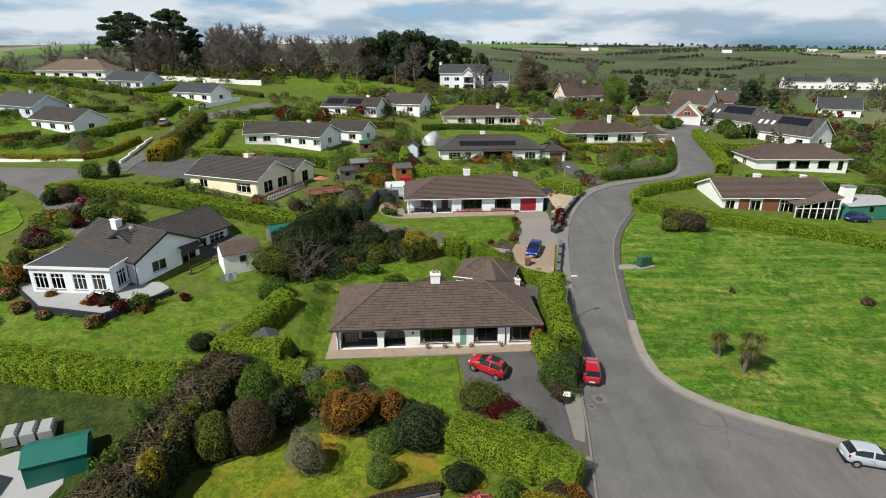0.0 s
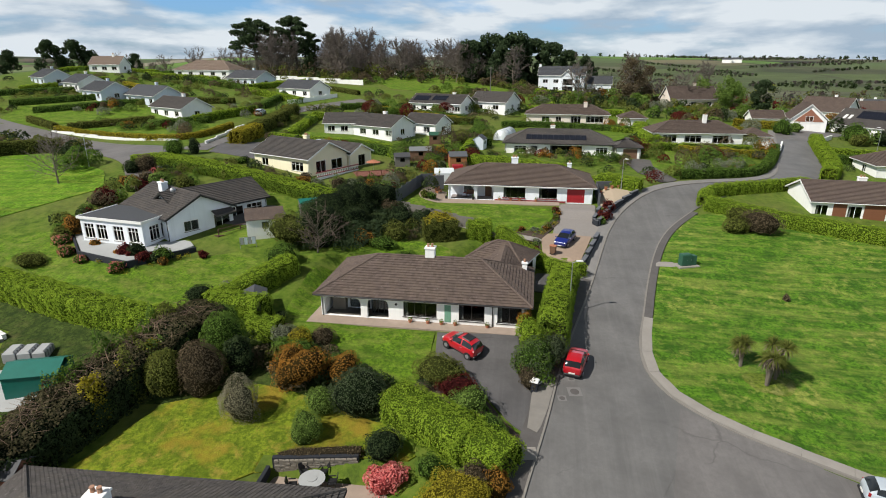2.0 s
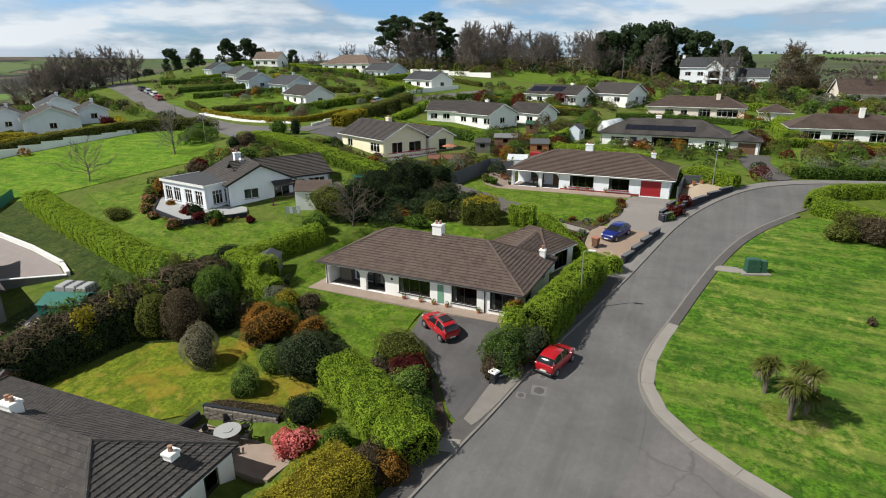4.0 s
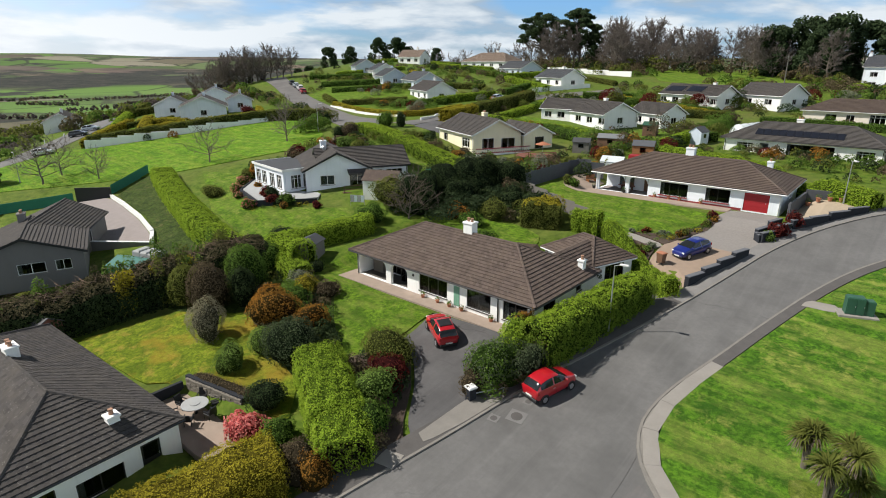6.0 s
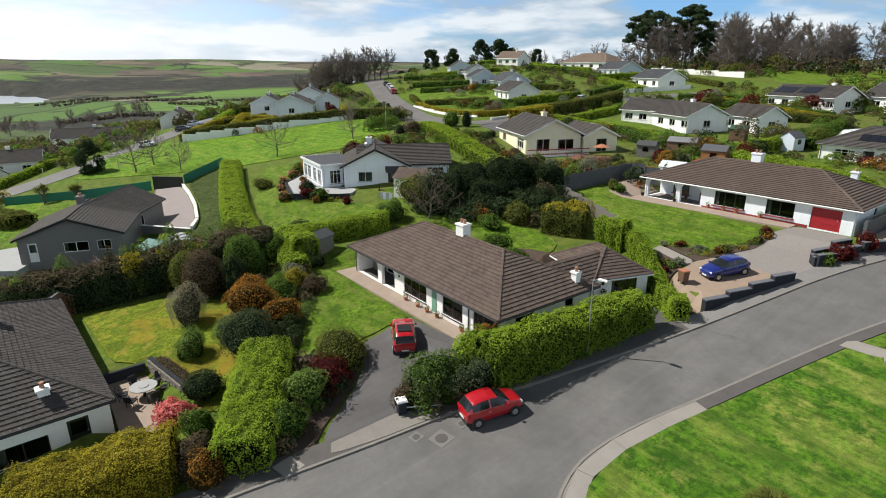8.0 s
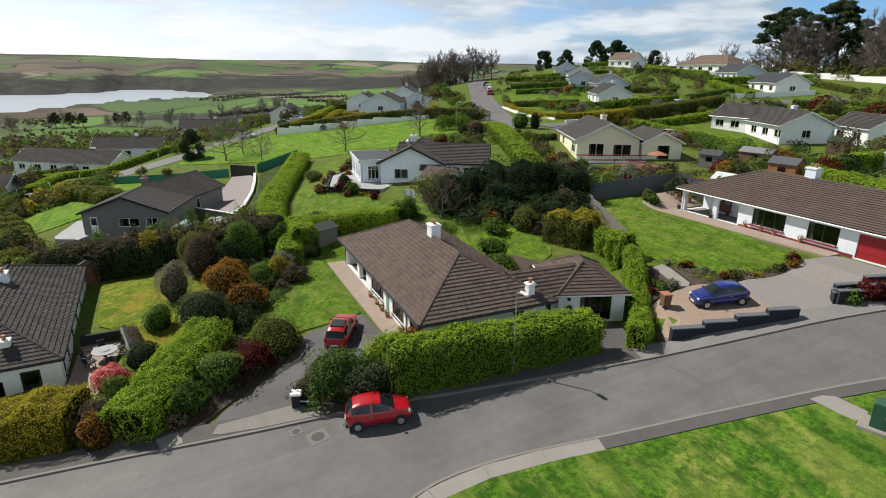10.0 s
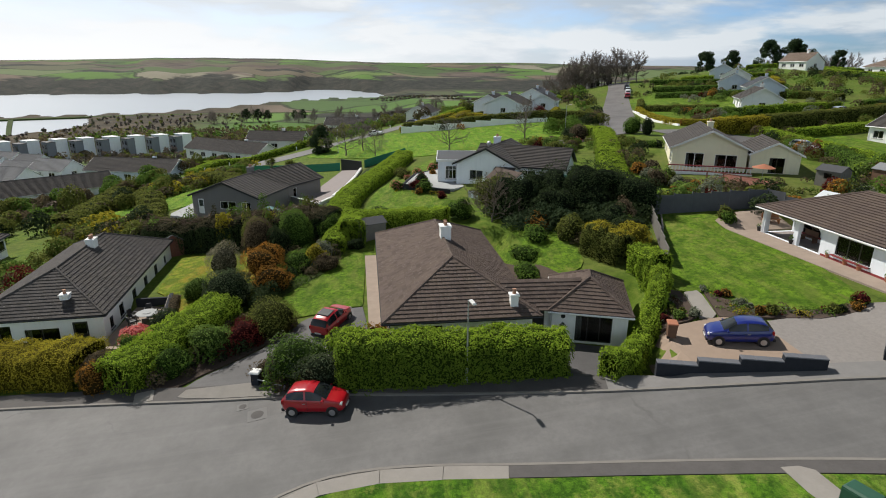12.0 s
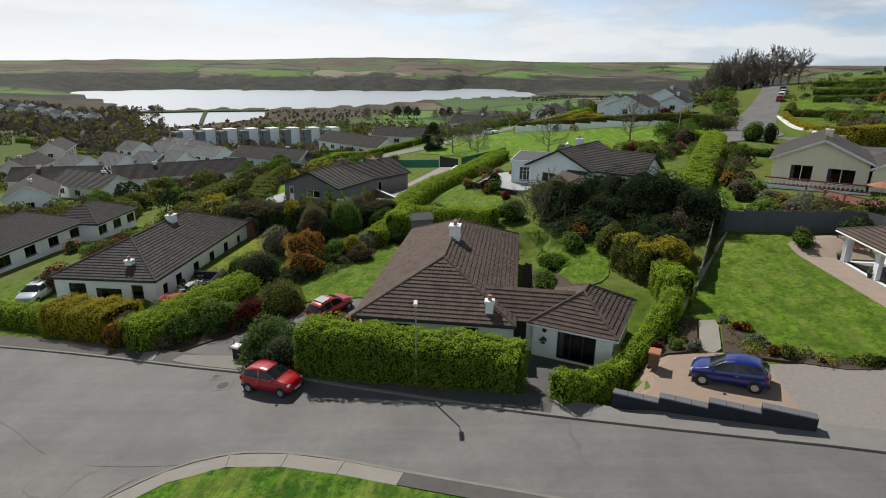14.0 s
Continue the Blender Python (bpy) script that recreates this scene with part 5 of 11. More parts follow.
# ---- setting: land, water, roads, lawns ----
steps = np.concatenate([np.full(52, 1.3), np.full(60, 2.1), np.full(46, 3.2), 3.4 * 1.08 ** np.arange(56)])
half = np.concatenate([[0], np.cumsum(steps)])
axis = np.concatenate([-half[:0:-1], half])
gx, gy = np.meshgrid(axis - 15, axis + 75, indexing="ij")
land = np.stack([gx, gy, heights(gx, gy) - 0.04], -1)
n_ = len(axis)
i_ = (np.arange(n_ - 1)[:, None] * n_ + np.arange(n_ - 1)[None]).ravel()[:, None]
ground = new("ground", raw_mesh("ground", land.reshape(-1, 3), np.concatenate([i_, i_ + n_, i_ + n_ + 1, i_ + 1], 1), [ground_mat()], smooth=True))
tagged(ground, "grassy hillside falling to a wooded river valley with fields", "ground", kind="structure")

wm = Mat("water")
wm.bump(wm.noise(0.35, 4, 0.6), 0.12, 0.3)
WATER = wm.set((0.3, 0.33, 0.36), 0.3, spec=1.0)
wm.bsdf.inputs["IOR"].default_value = 1.7
water = part("water", G().sheet([[(-3500, -2500, -32), (-300, -2500, -32), (-300, 900, -32), (-3500, 900, -32)]]), WATER)
tagged(water, "pale glittering estuary water under a bright sky", "water", kind="structure")

ROAD_W = [(3.2, -34), (6.4, -10), (8.5, 4), (11.0, 19.9), (12.9, 30), (14.4, 37), (15.2, 42), (16.5, 48), (17.7, 53), (19.3, 59.5), (20.9, 67), (22.7, 75), (25.6, 82.5), (30.4, 90.5), (36, 95.3), (43, 99), (49.4, 102.2), (54.6, 107), (59.2, 118.7), (65.3, 135.8), (70, 150.5), (73.5, 161)]
ROAD_E = [(9.8, -36), (12.9, -12), (15.0, 2), (17.6, 18), (19.4, 28), (23.5, 35), (23.7, 41), (22.9, 46), (23.3, 51), (24.3, 55), (25.7, 61), (27.6, 69.3), (30.3, 76.3), (35.8, 84.7), (43, 93), (51.5, 98.5), (59.4, 104.6), (64.4, 112.2), (67.6, 120), (70.6, 129.7), (75.1, 145.4), (79.5, 158)]
west_line, east_line = smooth_line(ROAD_W), smooth_line(ROAD_E)
road = ribbon("road", west_line, east_line, 0.05, ASPHALT, 6)
tagged(road, "worn grey asphalt residential road on a slope", "road", kind="structure")
side = ribbon("side_road", smooth_line([(24.4, 40.6), (25.8, 39.6), (33.3, 35.7), (44, 31), (60, 25), (80, 18)]), smooth_line([(20.2, 24.0), (24, 27.5), (30, 28), (36, 26.5), (46, 23), (60, 17), (78, 10)]), 0.052, ASPHALT_OLD, 6)
tagged(side, "older purple-grey asphalt side road at the junction", "road", kind="structure")


def offset_line(line, d):
    p = np.array(line, float)
    return p[:, :2] + side_dirs(p) * d


wk = offset_line(west_line, 0.16)
wp = offset_line(west_line, 1.55)
kerb_w = ribbon("kerb_west", wk, west_line, 0.15, KERB, 1)
tagged(kerb_w, "weathered concrete kerb", "kerb", kind="structure")
turn_ = int(np.argmin(np.abs(wk[:, 1] - 60.5)))
pave = ribbon("pavement_west", wp[:turn_ + 1], wk[:turn_ + 1], 0.14, PAVEMENT, 2)
tagged(pave, "patched dark footpath along the gardens", "pavement", kind="structure")
pave_n = ribbon("pavement_north", wp[turn_:], wk[turn_:], 0.14, PALEWALK, 2)
tagged(pave_n, "pale grey concrete footpath below a dark wall", "pavement", kind="structure")
GREEN_EDGE = smooth_line([(60, 24.6), (44, 31.2), (33.3, 36.0), (28.0, 38.3), (25.0, 40.5), (23.3, 42.5), (22.45, 44.9), (22.4, 47.2), (22.75, 50), (23.7, 54), (25.1, 60.6), (27.3, 69.3), (30.1, 76.3), (34.8, 83.2)])
kerb_e = ribbon("kerb_east", GREEN_EDGE, offset_line(GREEN_EDGE, -0.16), 0.15, KERB, 1)
tagged(kerb_e, "weathered concrete kerb round the green", "kerb", kind="structure")
ge = resample(GREEN_EDGE, 1.0)
cut = int(np.argmin(np.hypot(ge[:, 0] - 23.75, ge[:, 1] - 54.0)))
pave_a = ribbon("pavement_corner", offset_line(ge[:cut], -0.16), offset_line(ge[:cut], -1.08), 0.12, KERB, 2)
tagged(pave_a, "pale concrete footpath curving round the corner", "pavement", kind="structure")
pave_b = ribbon("pavement_east", offset_line(ge[cut:], -0.16), offset_line(ge[cut:], -0.95), 0.14, PAVEMENT, 2)
tagged(pave_b, "dark mossy footpath beside the green", "pavement", kind="structure")
apron = patch("road_apron", [(16.2, 16), (17.2, 22), (18.6, 28), (21.4, 34), (22.2, 40.5), (21.9, 45), (23.0, 46.8), (24.9, 41.6), (28, 38.9), (33, 36.3), (31, 28.4), (25, 27.4), (20.6, 22), (19, 16)], 0.035, ASPHALT, 1.5)
tagged(apron, "asphalt at the mouth of the junction", "road", kind="structure")
slab_line = resample(ge[:cut + 1], 3.1)
slab_side = side_dirs(slab_line)
for k in range(len(slab_line) - 1):
    p, q = slab_line[k], slab_line[k + 1]
    d = (q - p) / np.linalg.norm(q - p) * 0.012
    ring_ = [p + d - slab_side[k] * 0.17, q - d - slab_side[k + 1] * 0.17, q - d - slab_side[k + 1] * 1.07, p + d - slab_side[k] * 1.07]
    tilt = rng.normal(0, 0.006)
    part("slab", G().prism([(x, y, gz(x, y) + 0.152 + tilt) for x, y in ring_], (0, 0, -0.2)), CONCRETE, pave_a)
inner = offset_line(ge, -1.02)
green = patch("green", [tuple(p) for p in inner[::3]] + [(38.5, 83), (49, 78.5), (60, 74.6), (70, 70.5), (110, 52), (100, 20), (60, 25.5)], 0.15, LAWN_GREEN, 2.2)
tagged(green, "mown village green with dry yellow patches", "lawn", kind="structure")

lawn_a = patch("lawn_1", [(-10.8, 47.2), (-11.5, 57.5), (-9, 60), (-8.3, 58), (-8.1, 48.2), (-7.9, 47.2), (4.3, 46.9), (4.4, 43), (4.6, 40.5), (3.2, 38), (-3, 41), (-9, 42.5)], 0.05, LAWN, 0.7)
tagged(lawn_a, "mown front lawn with dry streaks", "lawn", kind="structure")
lawn_b = patch("lawn_2", [(-17.6, 27.0), (-16.4, 29.6), (-15.2, 33), (-14.0, 36), (-12.5, 38.5), (-9, 39), (-3, 37.6), (3, 34.5), (6, 31.6), (1.9, 31.3), (-3.2, 30.2), (-6, 27.9)], 0.05, LAWN_DRY)
tagged(lawn_b, "mossy orange-tinged lawn among shrubs", "lawn", kind="structure")
lawn_c = patch("lawn_3", [(-6.6, 76.4), (-5.6, 81.4), (0, 81.2), (9, 81.6), (15.6, 79.6), (15.4, 77.6), (14, 73.2), (10.5, 71.9), (9.2, 69.6), (4, 72.5)], 0.06, LAWN)
tagged(lawn_c, "even green lawn of the neighbouring bungalow", "lawn", kind="structure")
lawn_d = patch("lawn_4", [(-37, 49.5), (-20, 45.8), (-15, 55.5), (-21, 59.2), (-29, 54), (-42, 58.5), (-45, 62), (-60, 60)], 0.05, LAWN)
tagged(lawn_d, "mown lawn below a white bungalow", "lawn", kind="structure")
lawn_e = patch("lawn_5", [(-9, 60.2), (-8.5, 66), (-2, 66.5), (2.5, 65.6), (4, 63), (-2, 60.4)], 0.05, LAWN)
tagged(lawn_e, "shaded back lawn", "lawn", kind="structure")
lawn_f = patch("lawn_6", [(-67, 56), (-93, 33), (-110, 42), (-112, 54), (-105.4, 57.6), (-97.6, 68), (-91.6, 82), (-88, 94), (-80, 97), (-58, 84), (-52, 76)], 0.06, LAWN_LUSH, 3)
tagged(lawn_f, "open sloping green beside the upper road", "lawn", kind="structure")
for k, (poly, mt) in enumerate([
    ([(-97, 119.4), (-76, 113.9), (-66, 111.2), (-61, 111.6), (-59.2, 115), (-60, 128), (-75, 127), (-94, 127)], LAWN),
    ([(-40, 114), (-18, 116), (-17, 121), (-33, 126), (-41, 126)], LAWN),
    ([(-10, 117), (0, 119), (-1, 132), (-8, 130)], LAWN),
    ([(9, 121), (30, 121), (36, 128), (33, 146), (10, 148)], LAWN),
    ([(30, 97), (40, 101), (46, 106), (40, 126), (34, 122), (33, 106)], LAWN),
    ([(48, 78.6), (43, 83), (42, 90), (47, 84), (72, 82), (78, 74), (70, 71.5)], LAWN),
    ([(66, 104), (69, 112), (92, 111), (110, 106), (100, 96), (76, 98)], LAWN),
    ([(-26, 77), (-14, 78.5), (-12, 84), (-22, 83)], LAWN),
    ([(-120, 120), (-90, 128), (-76, 132), (-78, 142), (-100, 150), (-126, 140)], LAWN),
    ([(-38, 200), (0, 196), (6, 212), (-30, 240), (-60, 240)], LAWN),
    ([(-70, 20), (-50, 22), (-48, 28), (-60, 34), (-80, 30)], LAWN),
    ([(-2, 8), (6.2, 14), (5.0, 19), (-2, 16), (-14, 14)], LAWN),
]):
    tagged(patch("lawn_%d" % (k + 7), poly, 0.06, mt, 3), "garden lawn", "lawn", kind="structure")

drive_a = patch("driveway_1", [(4.5, 46.9), (11.8, 47.6), (12.0, 44.5), (12.4, 41.5), (13.2, 39.9), (14.3, 38.9), (13.2, 35.2), (11.6, 36.4), (9.5, 39.2), (7.5, 41.2), (5.0, 42.5)], 0.06, DRIVE, 0.7)
tagged(drive_a, "dark tarmac driveway curving to a bungalow", "driveway", kind="structure")
terrace = patch("terrace", [(-8.2, 47.1), (-8.0, 58.9), (-7.0, 58.9), (-7.0, 49), (12.5, 49), (12.6, 47.4)], 0.0, PATIO, 1.5, 0.5, level=0.07)
tagged(terrace, "weathered pinkish concrete terrace round the bungalow", "paving", kind="structure")
court = patch("driveway_2", [(12.7, 58), (12.2, 60.5), (13.6, 63.8), (16.6, 62.5), (18.1, 60.8), (18.3, 57.5), (16.2, 57.6)], 0.07, DRIVE, 1.2)
tagged(court, "shaded concrete yard before the annexe", "driveway", kind="structure")
drive_b = patch("driveway_3", [(15.3, 72.2), (15.8, 77.5), (16.6, 83), (21.5, 83), (20.9, 76.5), (21.8, 74.6), (20.7, 71.8)], 0.08, COBBLE, 1.2)
tagged(drive_b, "pale cobbled driveway", "driveway", kind="structure")
drive_c = patch("driveway_4", [(14.0, 66.3), (13.8, 70.5), (14.6, 72.3), (20.2, 72.2), (18.2, 64.4), (16, 64.6)], 0.085, SANDY, 1.2)
tagged(drive_c, "sandy concrete parking slab", "driveway", kind="structure")
footpath = patch("garden_path", [(9.8, 70.3), (9.9, 71.4), (14.0, 70.4), (13.7, 69.3)], 0.1, CONCRETE, 1.0)
tagged(footpath, "pale concrete garden path", "path", kind="structure")
for k, poly in enumerate([[(9.0, 69.3), (9.7, 70.2), (13.6, 69.2), (13.9, 66.4), (12.6, 66.9)], [(10.1, 71.6), (14.1, 73.1), (15.6, 77.5), (15.4, 79), (16.4, 79.2), (16.3, 76), (14.6, 72.1), (14, 70.5)], [(3.8, 63.2), (-2, 61), (-7, 59.4), (3, 58.8), (7.5, 59.4), (6.5, 62.5)]]):
    tagged(patch("flower_bed_%d" % (k + 1), poly, 0.12, SOIL, 1.0), "dark soil flower bed", "flower bed", kind="structure")
terrace2 = patch("terrace_2", [(-3.0, 80.6), (-4.5, 82.4), (-4.6, 86.4), (-0.9, 87.6), (-0.6, 84), (16.4, 84), (16.4, 81.9), (9, 81.3)], 0.1, PATIO, 1.5)
tagged(terrace2, "reddish paved terrace before the bungalow", "paving", kind="structure")
terrace3 = patch("terrace_3", [(-44, 60.5), (-38.4, 55.0), (-30.9, 52.8), (-26.4, 58.3), (-27.4, 60), (-33, 62), (-42, 63)], 0.0, PALEPAVE, 2, 1.4, level=2.84)
tagged(terrace3, "pale paved terrace with a dark retaining edge", "paving", kind="structure")
gravel = patch("gravel_yard", [(22.2, 82.5), (22.3, 90), (27.2, 91.2), (28.3, 88.7), (26.2, 86), (23.2, 80.8)], 0.2, GRAVEL, 1.5)
tagged(gravel, "sand-coloured gravel yard behind planter walls", "yard", kind="structure")
patio_s = patch("patio", [(-3.6, 27.0), (-3.9, 29.6), (1.8, 30.6), (4.6, 29.8), (4.2, 27)], 0.0, PATIO, 1, 0.5, level=-2.55)
tagged(patio_s, "sunken paved patio", "paving", kind="structure")

road_b = ribbon("upper_road", smooth_line([(-43, 72), (-51.3, 80), (-59, 90), (-68.6, 95.7), (-85, 102.8), (-102, 110.3), (-128.7, 122.6), (-149, 132), (-166, 139)]), smooth_line([(-41.4, 76), (-49.4, 86), (-53.6, 97), (-59.5, 103.8), (-68.6, 105), (-85, 111.8), (-103, 119.2), (-126, 129), (-143, 136), (-162, 146)]), 0.07, ASPHALT_OLD, 7)
tagged(road_b, "pinkish-grey upper road", "road", kind="structure")
road_c = ribbon("cul_de_sac", smooth_line([(-49, 100), (-50, 108), (-48.5, 117), (-50, 130), (-52, 146), (-46, 160), (-38, 172)]), smooth_line([(-56, 100), (-53.5, 108), (-52.5, 117), (-54.5, 131), (-57, 147), (-51, 162), (-42, 176)]), 0.052, ASPHALT_OLD, 4)
tagged(road_c, "narrow lane between hedges", "road", kind="structure")
drive_e = patch("driveway_5", [(-48, 99), (-36, 95), (-34, 104), (-40, 112), (-50, 107)], 0.07, DRIVE, 2)
tagged(drive_e, "dark tarmac forecourt", "driveway", kind="structure")
drive_f = patch("driveway_6", [(-45, 68), (-40, 72), (-22, 73), (-20, 70), (-24, 66), (-40, 66)], 0.07, PAVEMENT, 2)
tagged(drive_f, "concrete drive behind a white bungalow", "driveway", kind="structure")
lower = ribbon("lower_road", smooth_line([(-86, 8), (-95, 30), (-108, 46), (-122, 62), (-140, 76), (-170, 92)]), smooth_line([(-94, 4), (-102, 26), (-116, 43), (-129, 57), (-146, 70), (-174, 85)]), 0.05, ASPHALT, 4)
tagged(lower, "lower estate road", "road", kind="structure")
drive_g = patch("driveway_7", [(-66.2, 42.8), (-63.2, 46.2), (-56, 45.4), (-47, 44.0), (-39, 42.2), (-35.2, 40.6), (-40.3, 36.6), (-46, 38.5), (-54, 40)], 0.07, PINKPAVE, 2)
tagged(drive_g, "plain concrete drive of a grey bungalow", "driveway", kind="structure")
drive_h = patch("driveway_8", [(31, 112), (29, 108), (30, 101), (33, 95.5), (36, 97.5), (33.5, 106), (34, 112)], 0.07, PAVEMENT, 1.5)
tagged(drive_h, "concrete drive", "driveway", kind="structure")
drive_i = patch("driveway_9", [(70.4, 150), (75.6, 147), (84, 156), (95, 166), (88, 168), (78, 166), (72.5, 160)], 0.08, ASPHALT_OLD, 2.5)
tagged(drive_i, "tarmac forecourt at the top of the road", "driveway", kind="structure")

# ---- houses ----
main = house("bungalow", "white hipped-roof bungalow with brown tiles and an arched porch", 2.6, 53.4, 0, 20.8, 10.4, 0.08, 2.36, 2.55, "hip", WHITE, TILE,
             [("front", -0.1, 0.42, 3.2, 1.5, 2, "dark"), ("front", 4.8, 0.36, 2.4, 1.62, 1, "dark"), ("front", 8.3, 0.36, 2.2, 1.62, 1, "dark"),
              ("front", -7.7, 0.02, 3.6, 1.9, 0, "arch"), ("front", -4.2, 0.02, 2.1, 1.9, 0, "arch"),
              ("right", 2.4, 1.25, 0.9, 0.6, 0, "dark"), ("right", -2.2, 0.5, 1.8, 1.3, 1, "dark"), ("back", -6, 0.8, 1.6, 1.2, 1, "dark"), ("back", 2, 0.8, 2.0, 1.2, 1, "dark"), ("left", 0.5, 0.8, 1.4, 1.2, 1, "dark")],
             [(0.05, 0.2, 0.95, 0.8, 5.75), (9.4, 3.5, 0.5, 0.5, 3.5)], 0.55, 0.3, BLACK, loose=2)
annexe = house("annexe", "small hipped annexe with brown tiles beside the bungalow", 9.4, 63.1, -18.5, 7.0, 5.6, 0.1, 2.15, 1.65, "hip", WHITE, TILE,
               [("right", 0.3, 0.0, 2.4, 2.0, "dark", "patio"), ("front", -1.6, 0.7, 1.2, 1.0, 1, "dark"), ("back", 0, 0.8, 1.2, 1.0, 1, "dark")], (), 0.3, 0.3, FRAME_W)
neighbour = house("bungalow", "white bungalow with dark weathered tiles and two chimneys", -7.6, 21.5, 3.5, 20.6, 10.0, -3.25, 2.65, 2.4, "hip", WHITE, TILE_DARK,
                  [("right", -2.6, 0.4, 1.6, 1.7, "dark", "patio"), ("right", 0.3, 0.5, 2.4, 1.2, 1, "dark"), ("right", 3.0, 0.1, 1.1, 2.0, BLACK, "door"),
                   ("back", 7.6, 0.8, 0.8, 0.9, 0, "dark"), ("back", 4.2, 0.75, 1.1, 1.1, 1, "dark"), ("back", 0.8, 0.75, 1.1, 1.1, 1, "dark"), ("back", -2.6, 0.75, 1.1, 1.1, 1, "dark"), ("back", -6.0, 0.75, 1.1, 1.1, 1, "dark"), ("back", -8.4, 0.75, 0.8, 1.0, 0, "dark")],
                  [(8.7, 1.8, 0.6, 0.6, 3.9), (-1.5, 0.3, 1.0, 0.7, 5.5)], 0.3, 0.3, BLACK)
north = house("bungalow", "pale blue-white bungalow with brown tiles and red garage door", 10.4, 88.6, 1.0, 22.2, 11.2, 3.75, 2.35, 2.3, "hip", COOLWHITE, TILE,
              [("front", -8.45, 0.02, 3.5, 2.05, 0, "arch"), ("front", -5.0, 0.02, 2.4, 2.05, 0, "arch"), ("front", -0.7, 0.5, 3.2, 1.5, 2, "dark"), ("front", 4.2, 0.5, 2.6, 1.5, 1, "dark"),
               ("front", 8.2, 0.0, 2.5, 2.0, REDPAINT, "garage"), ("back", 0, 0.8, 2, 1.2, 1), ("right", 0, 1, 1, 1, 0), ("left", 3.2, 0.02, 2.7, 2.05, 0, "arch"), ("left", -1.5, 0.8, 1.4, 1.2, 1, "dark")],
              [(-0.9, 0.3, 1.0, 0.8, 5.5), (7.6, 2.6, 0.6, 0.6, 4.4)], 0.5, 0.0, FRAME_W, plinth=None)


def simple_windows(L, n=4, style="white", z=0.7, h=1.2, sides=("front", "back")):
    out = []
    for s in sides:
        for k in range(n):
            out.append((s, -L / 2 + L * (k + 0.5) / n, z, min(1.8, L / n * 0.55), h, 1, style))
    return out + [("left", 0, z, 1.4, h, 1, style), ("right", 0, z, 1.4, h, 1, style)]


solar_house = house("bungalow", "white bungalow with a long row of solar panels", 17, 117.6, -1, 21.6, 9.6, 5.75, 2.5, 2.3, "hip", WHITE, TILE_DARK,
                    [("front", -7.3, 0.5, 2.4, 1.4, 2), ("front", -4.6, 0.0, 1.5, 2.1, FRAME_W, "door"), ("front", 1.5, 0.2, 6.0, 1.9, "dark", "patio"), ("front", 8.2, 0.5, 2.2, 1.4, 2), ("back", 0, 0.8, 2, 1.2, 1)],
                    [(-1.2, 0.4, 0.9, 0.7, 5.3)], 0.5, 0, BLACK, solar=[(-6.3, 5.3, 0.24, 0.56)])
garage_3 = house("garage", "small hipped garage wing with a brown door", 30.0, 115.4, -1, 5.4, 6.4, 5.6, 2.3, 1.4, "hip", WHITE, TILE_DARK, [("front", 0.4, 0.0, 2.6, 2.0, WOOD_BROWN, "garage")], (), 0.4, 0, BLACK)
cream_house = house("bungalow", "cream bungalow with a gable over a red balustrade terrace", -27.7, 93.9, -25, 14.5, 9.8, 5.75, 2.7, 2.3, "gable", CREAM, TILE_DARK,
                    [("right", -1.7, 0.2, 2.2, 1.9, "white", "patio"), ("right", 2.0, 0.3, 2.6, 1.7, 1, "white"), ("front", 4.0, 0.5, 2.8, 1.5, 2), ("front", -4, 0.7, 1.6, 1.3, 1), ("back", 0, 0.8, 1.6, 1.2, 1)],
                    [(1.5, 0.3, 0.9, 0.7, 5.6)], 0.5, 0, FRAME_W)
cream_wing = house("house_wing", "cream gabled wing with grey tiles", -22.2, 99.6, -25, 10, 6.2, 5.7, 2.4, 1.5, "gable", CREAM, TILE_DARK, [("right", 0.2, 0.1, 1.7, 1.9, "dark", "patio"), ("front", 1, 0.6, 1.2, 1.2, 1)], (), 0.35, 0, FRAME_W)
white_house = house("bungalow", "white gabled bungalow with dark grey roof", -22.8, 129.6, -25, 13.5, 9.6, 7.0, 2.6, 2.2, "gable", WHITE, TILE_DARK,
                    simple_windows(15, 4), [(1.0, 0.3, 0.8, 0.6, 5.3)], 0.5, 0, FRAME_W)
white_wing = house("house_wing", "white gabled wing facing the garden", -13.2, 136.2, -25, 10, 7.2, 6.9, 2.6, 2.0, "gable", WHITE, TILE_DARK, simple_windows(8, 2), (), 0.4, 0, FRAME_W)
white_left = house("house_wing", "low white wing with grey roof", -31.5, 131, 8, 10, 8, 7.4, 2.5, 2.0, "gable", WHITE, TILE_DARK, simple_windows(9, 3), (), 0.4, 0, FRAME_W)
solar_two = house("bungalow", "white bungalow with two dark solar panels on its slope", -14.5, 165, -20, 17, 9, 9.5, 2.6, 2.3, "gable", WHITE, TILE_DARK,
                  simple_windows(18, 5), [(4, 0.2, 0.8, 0.6, 5.3)], 0.5, 0, FRAME_W, solar=[(-7.5, -2.5, 0.25, 0.75), (-1.5, 3, 0.3, 0.8)])
solar_wing = house("house_wing", "white gabled wing with grey-brown roof", 0.4, 170.5, -22, 12, 10.5, 9.6, 2.7, 2.6, "gable", WHITE, TILE_DARK, simple_windows(10, 2), (), 0.4, 0, FRAME_W)
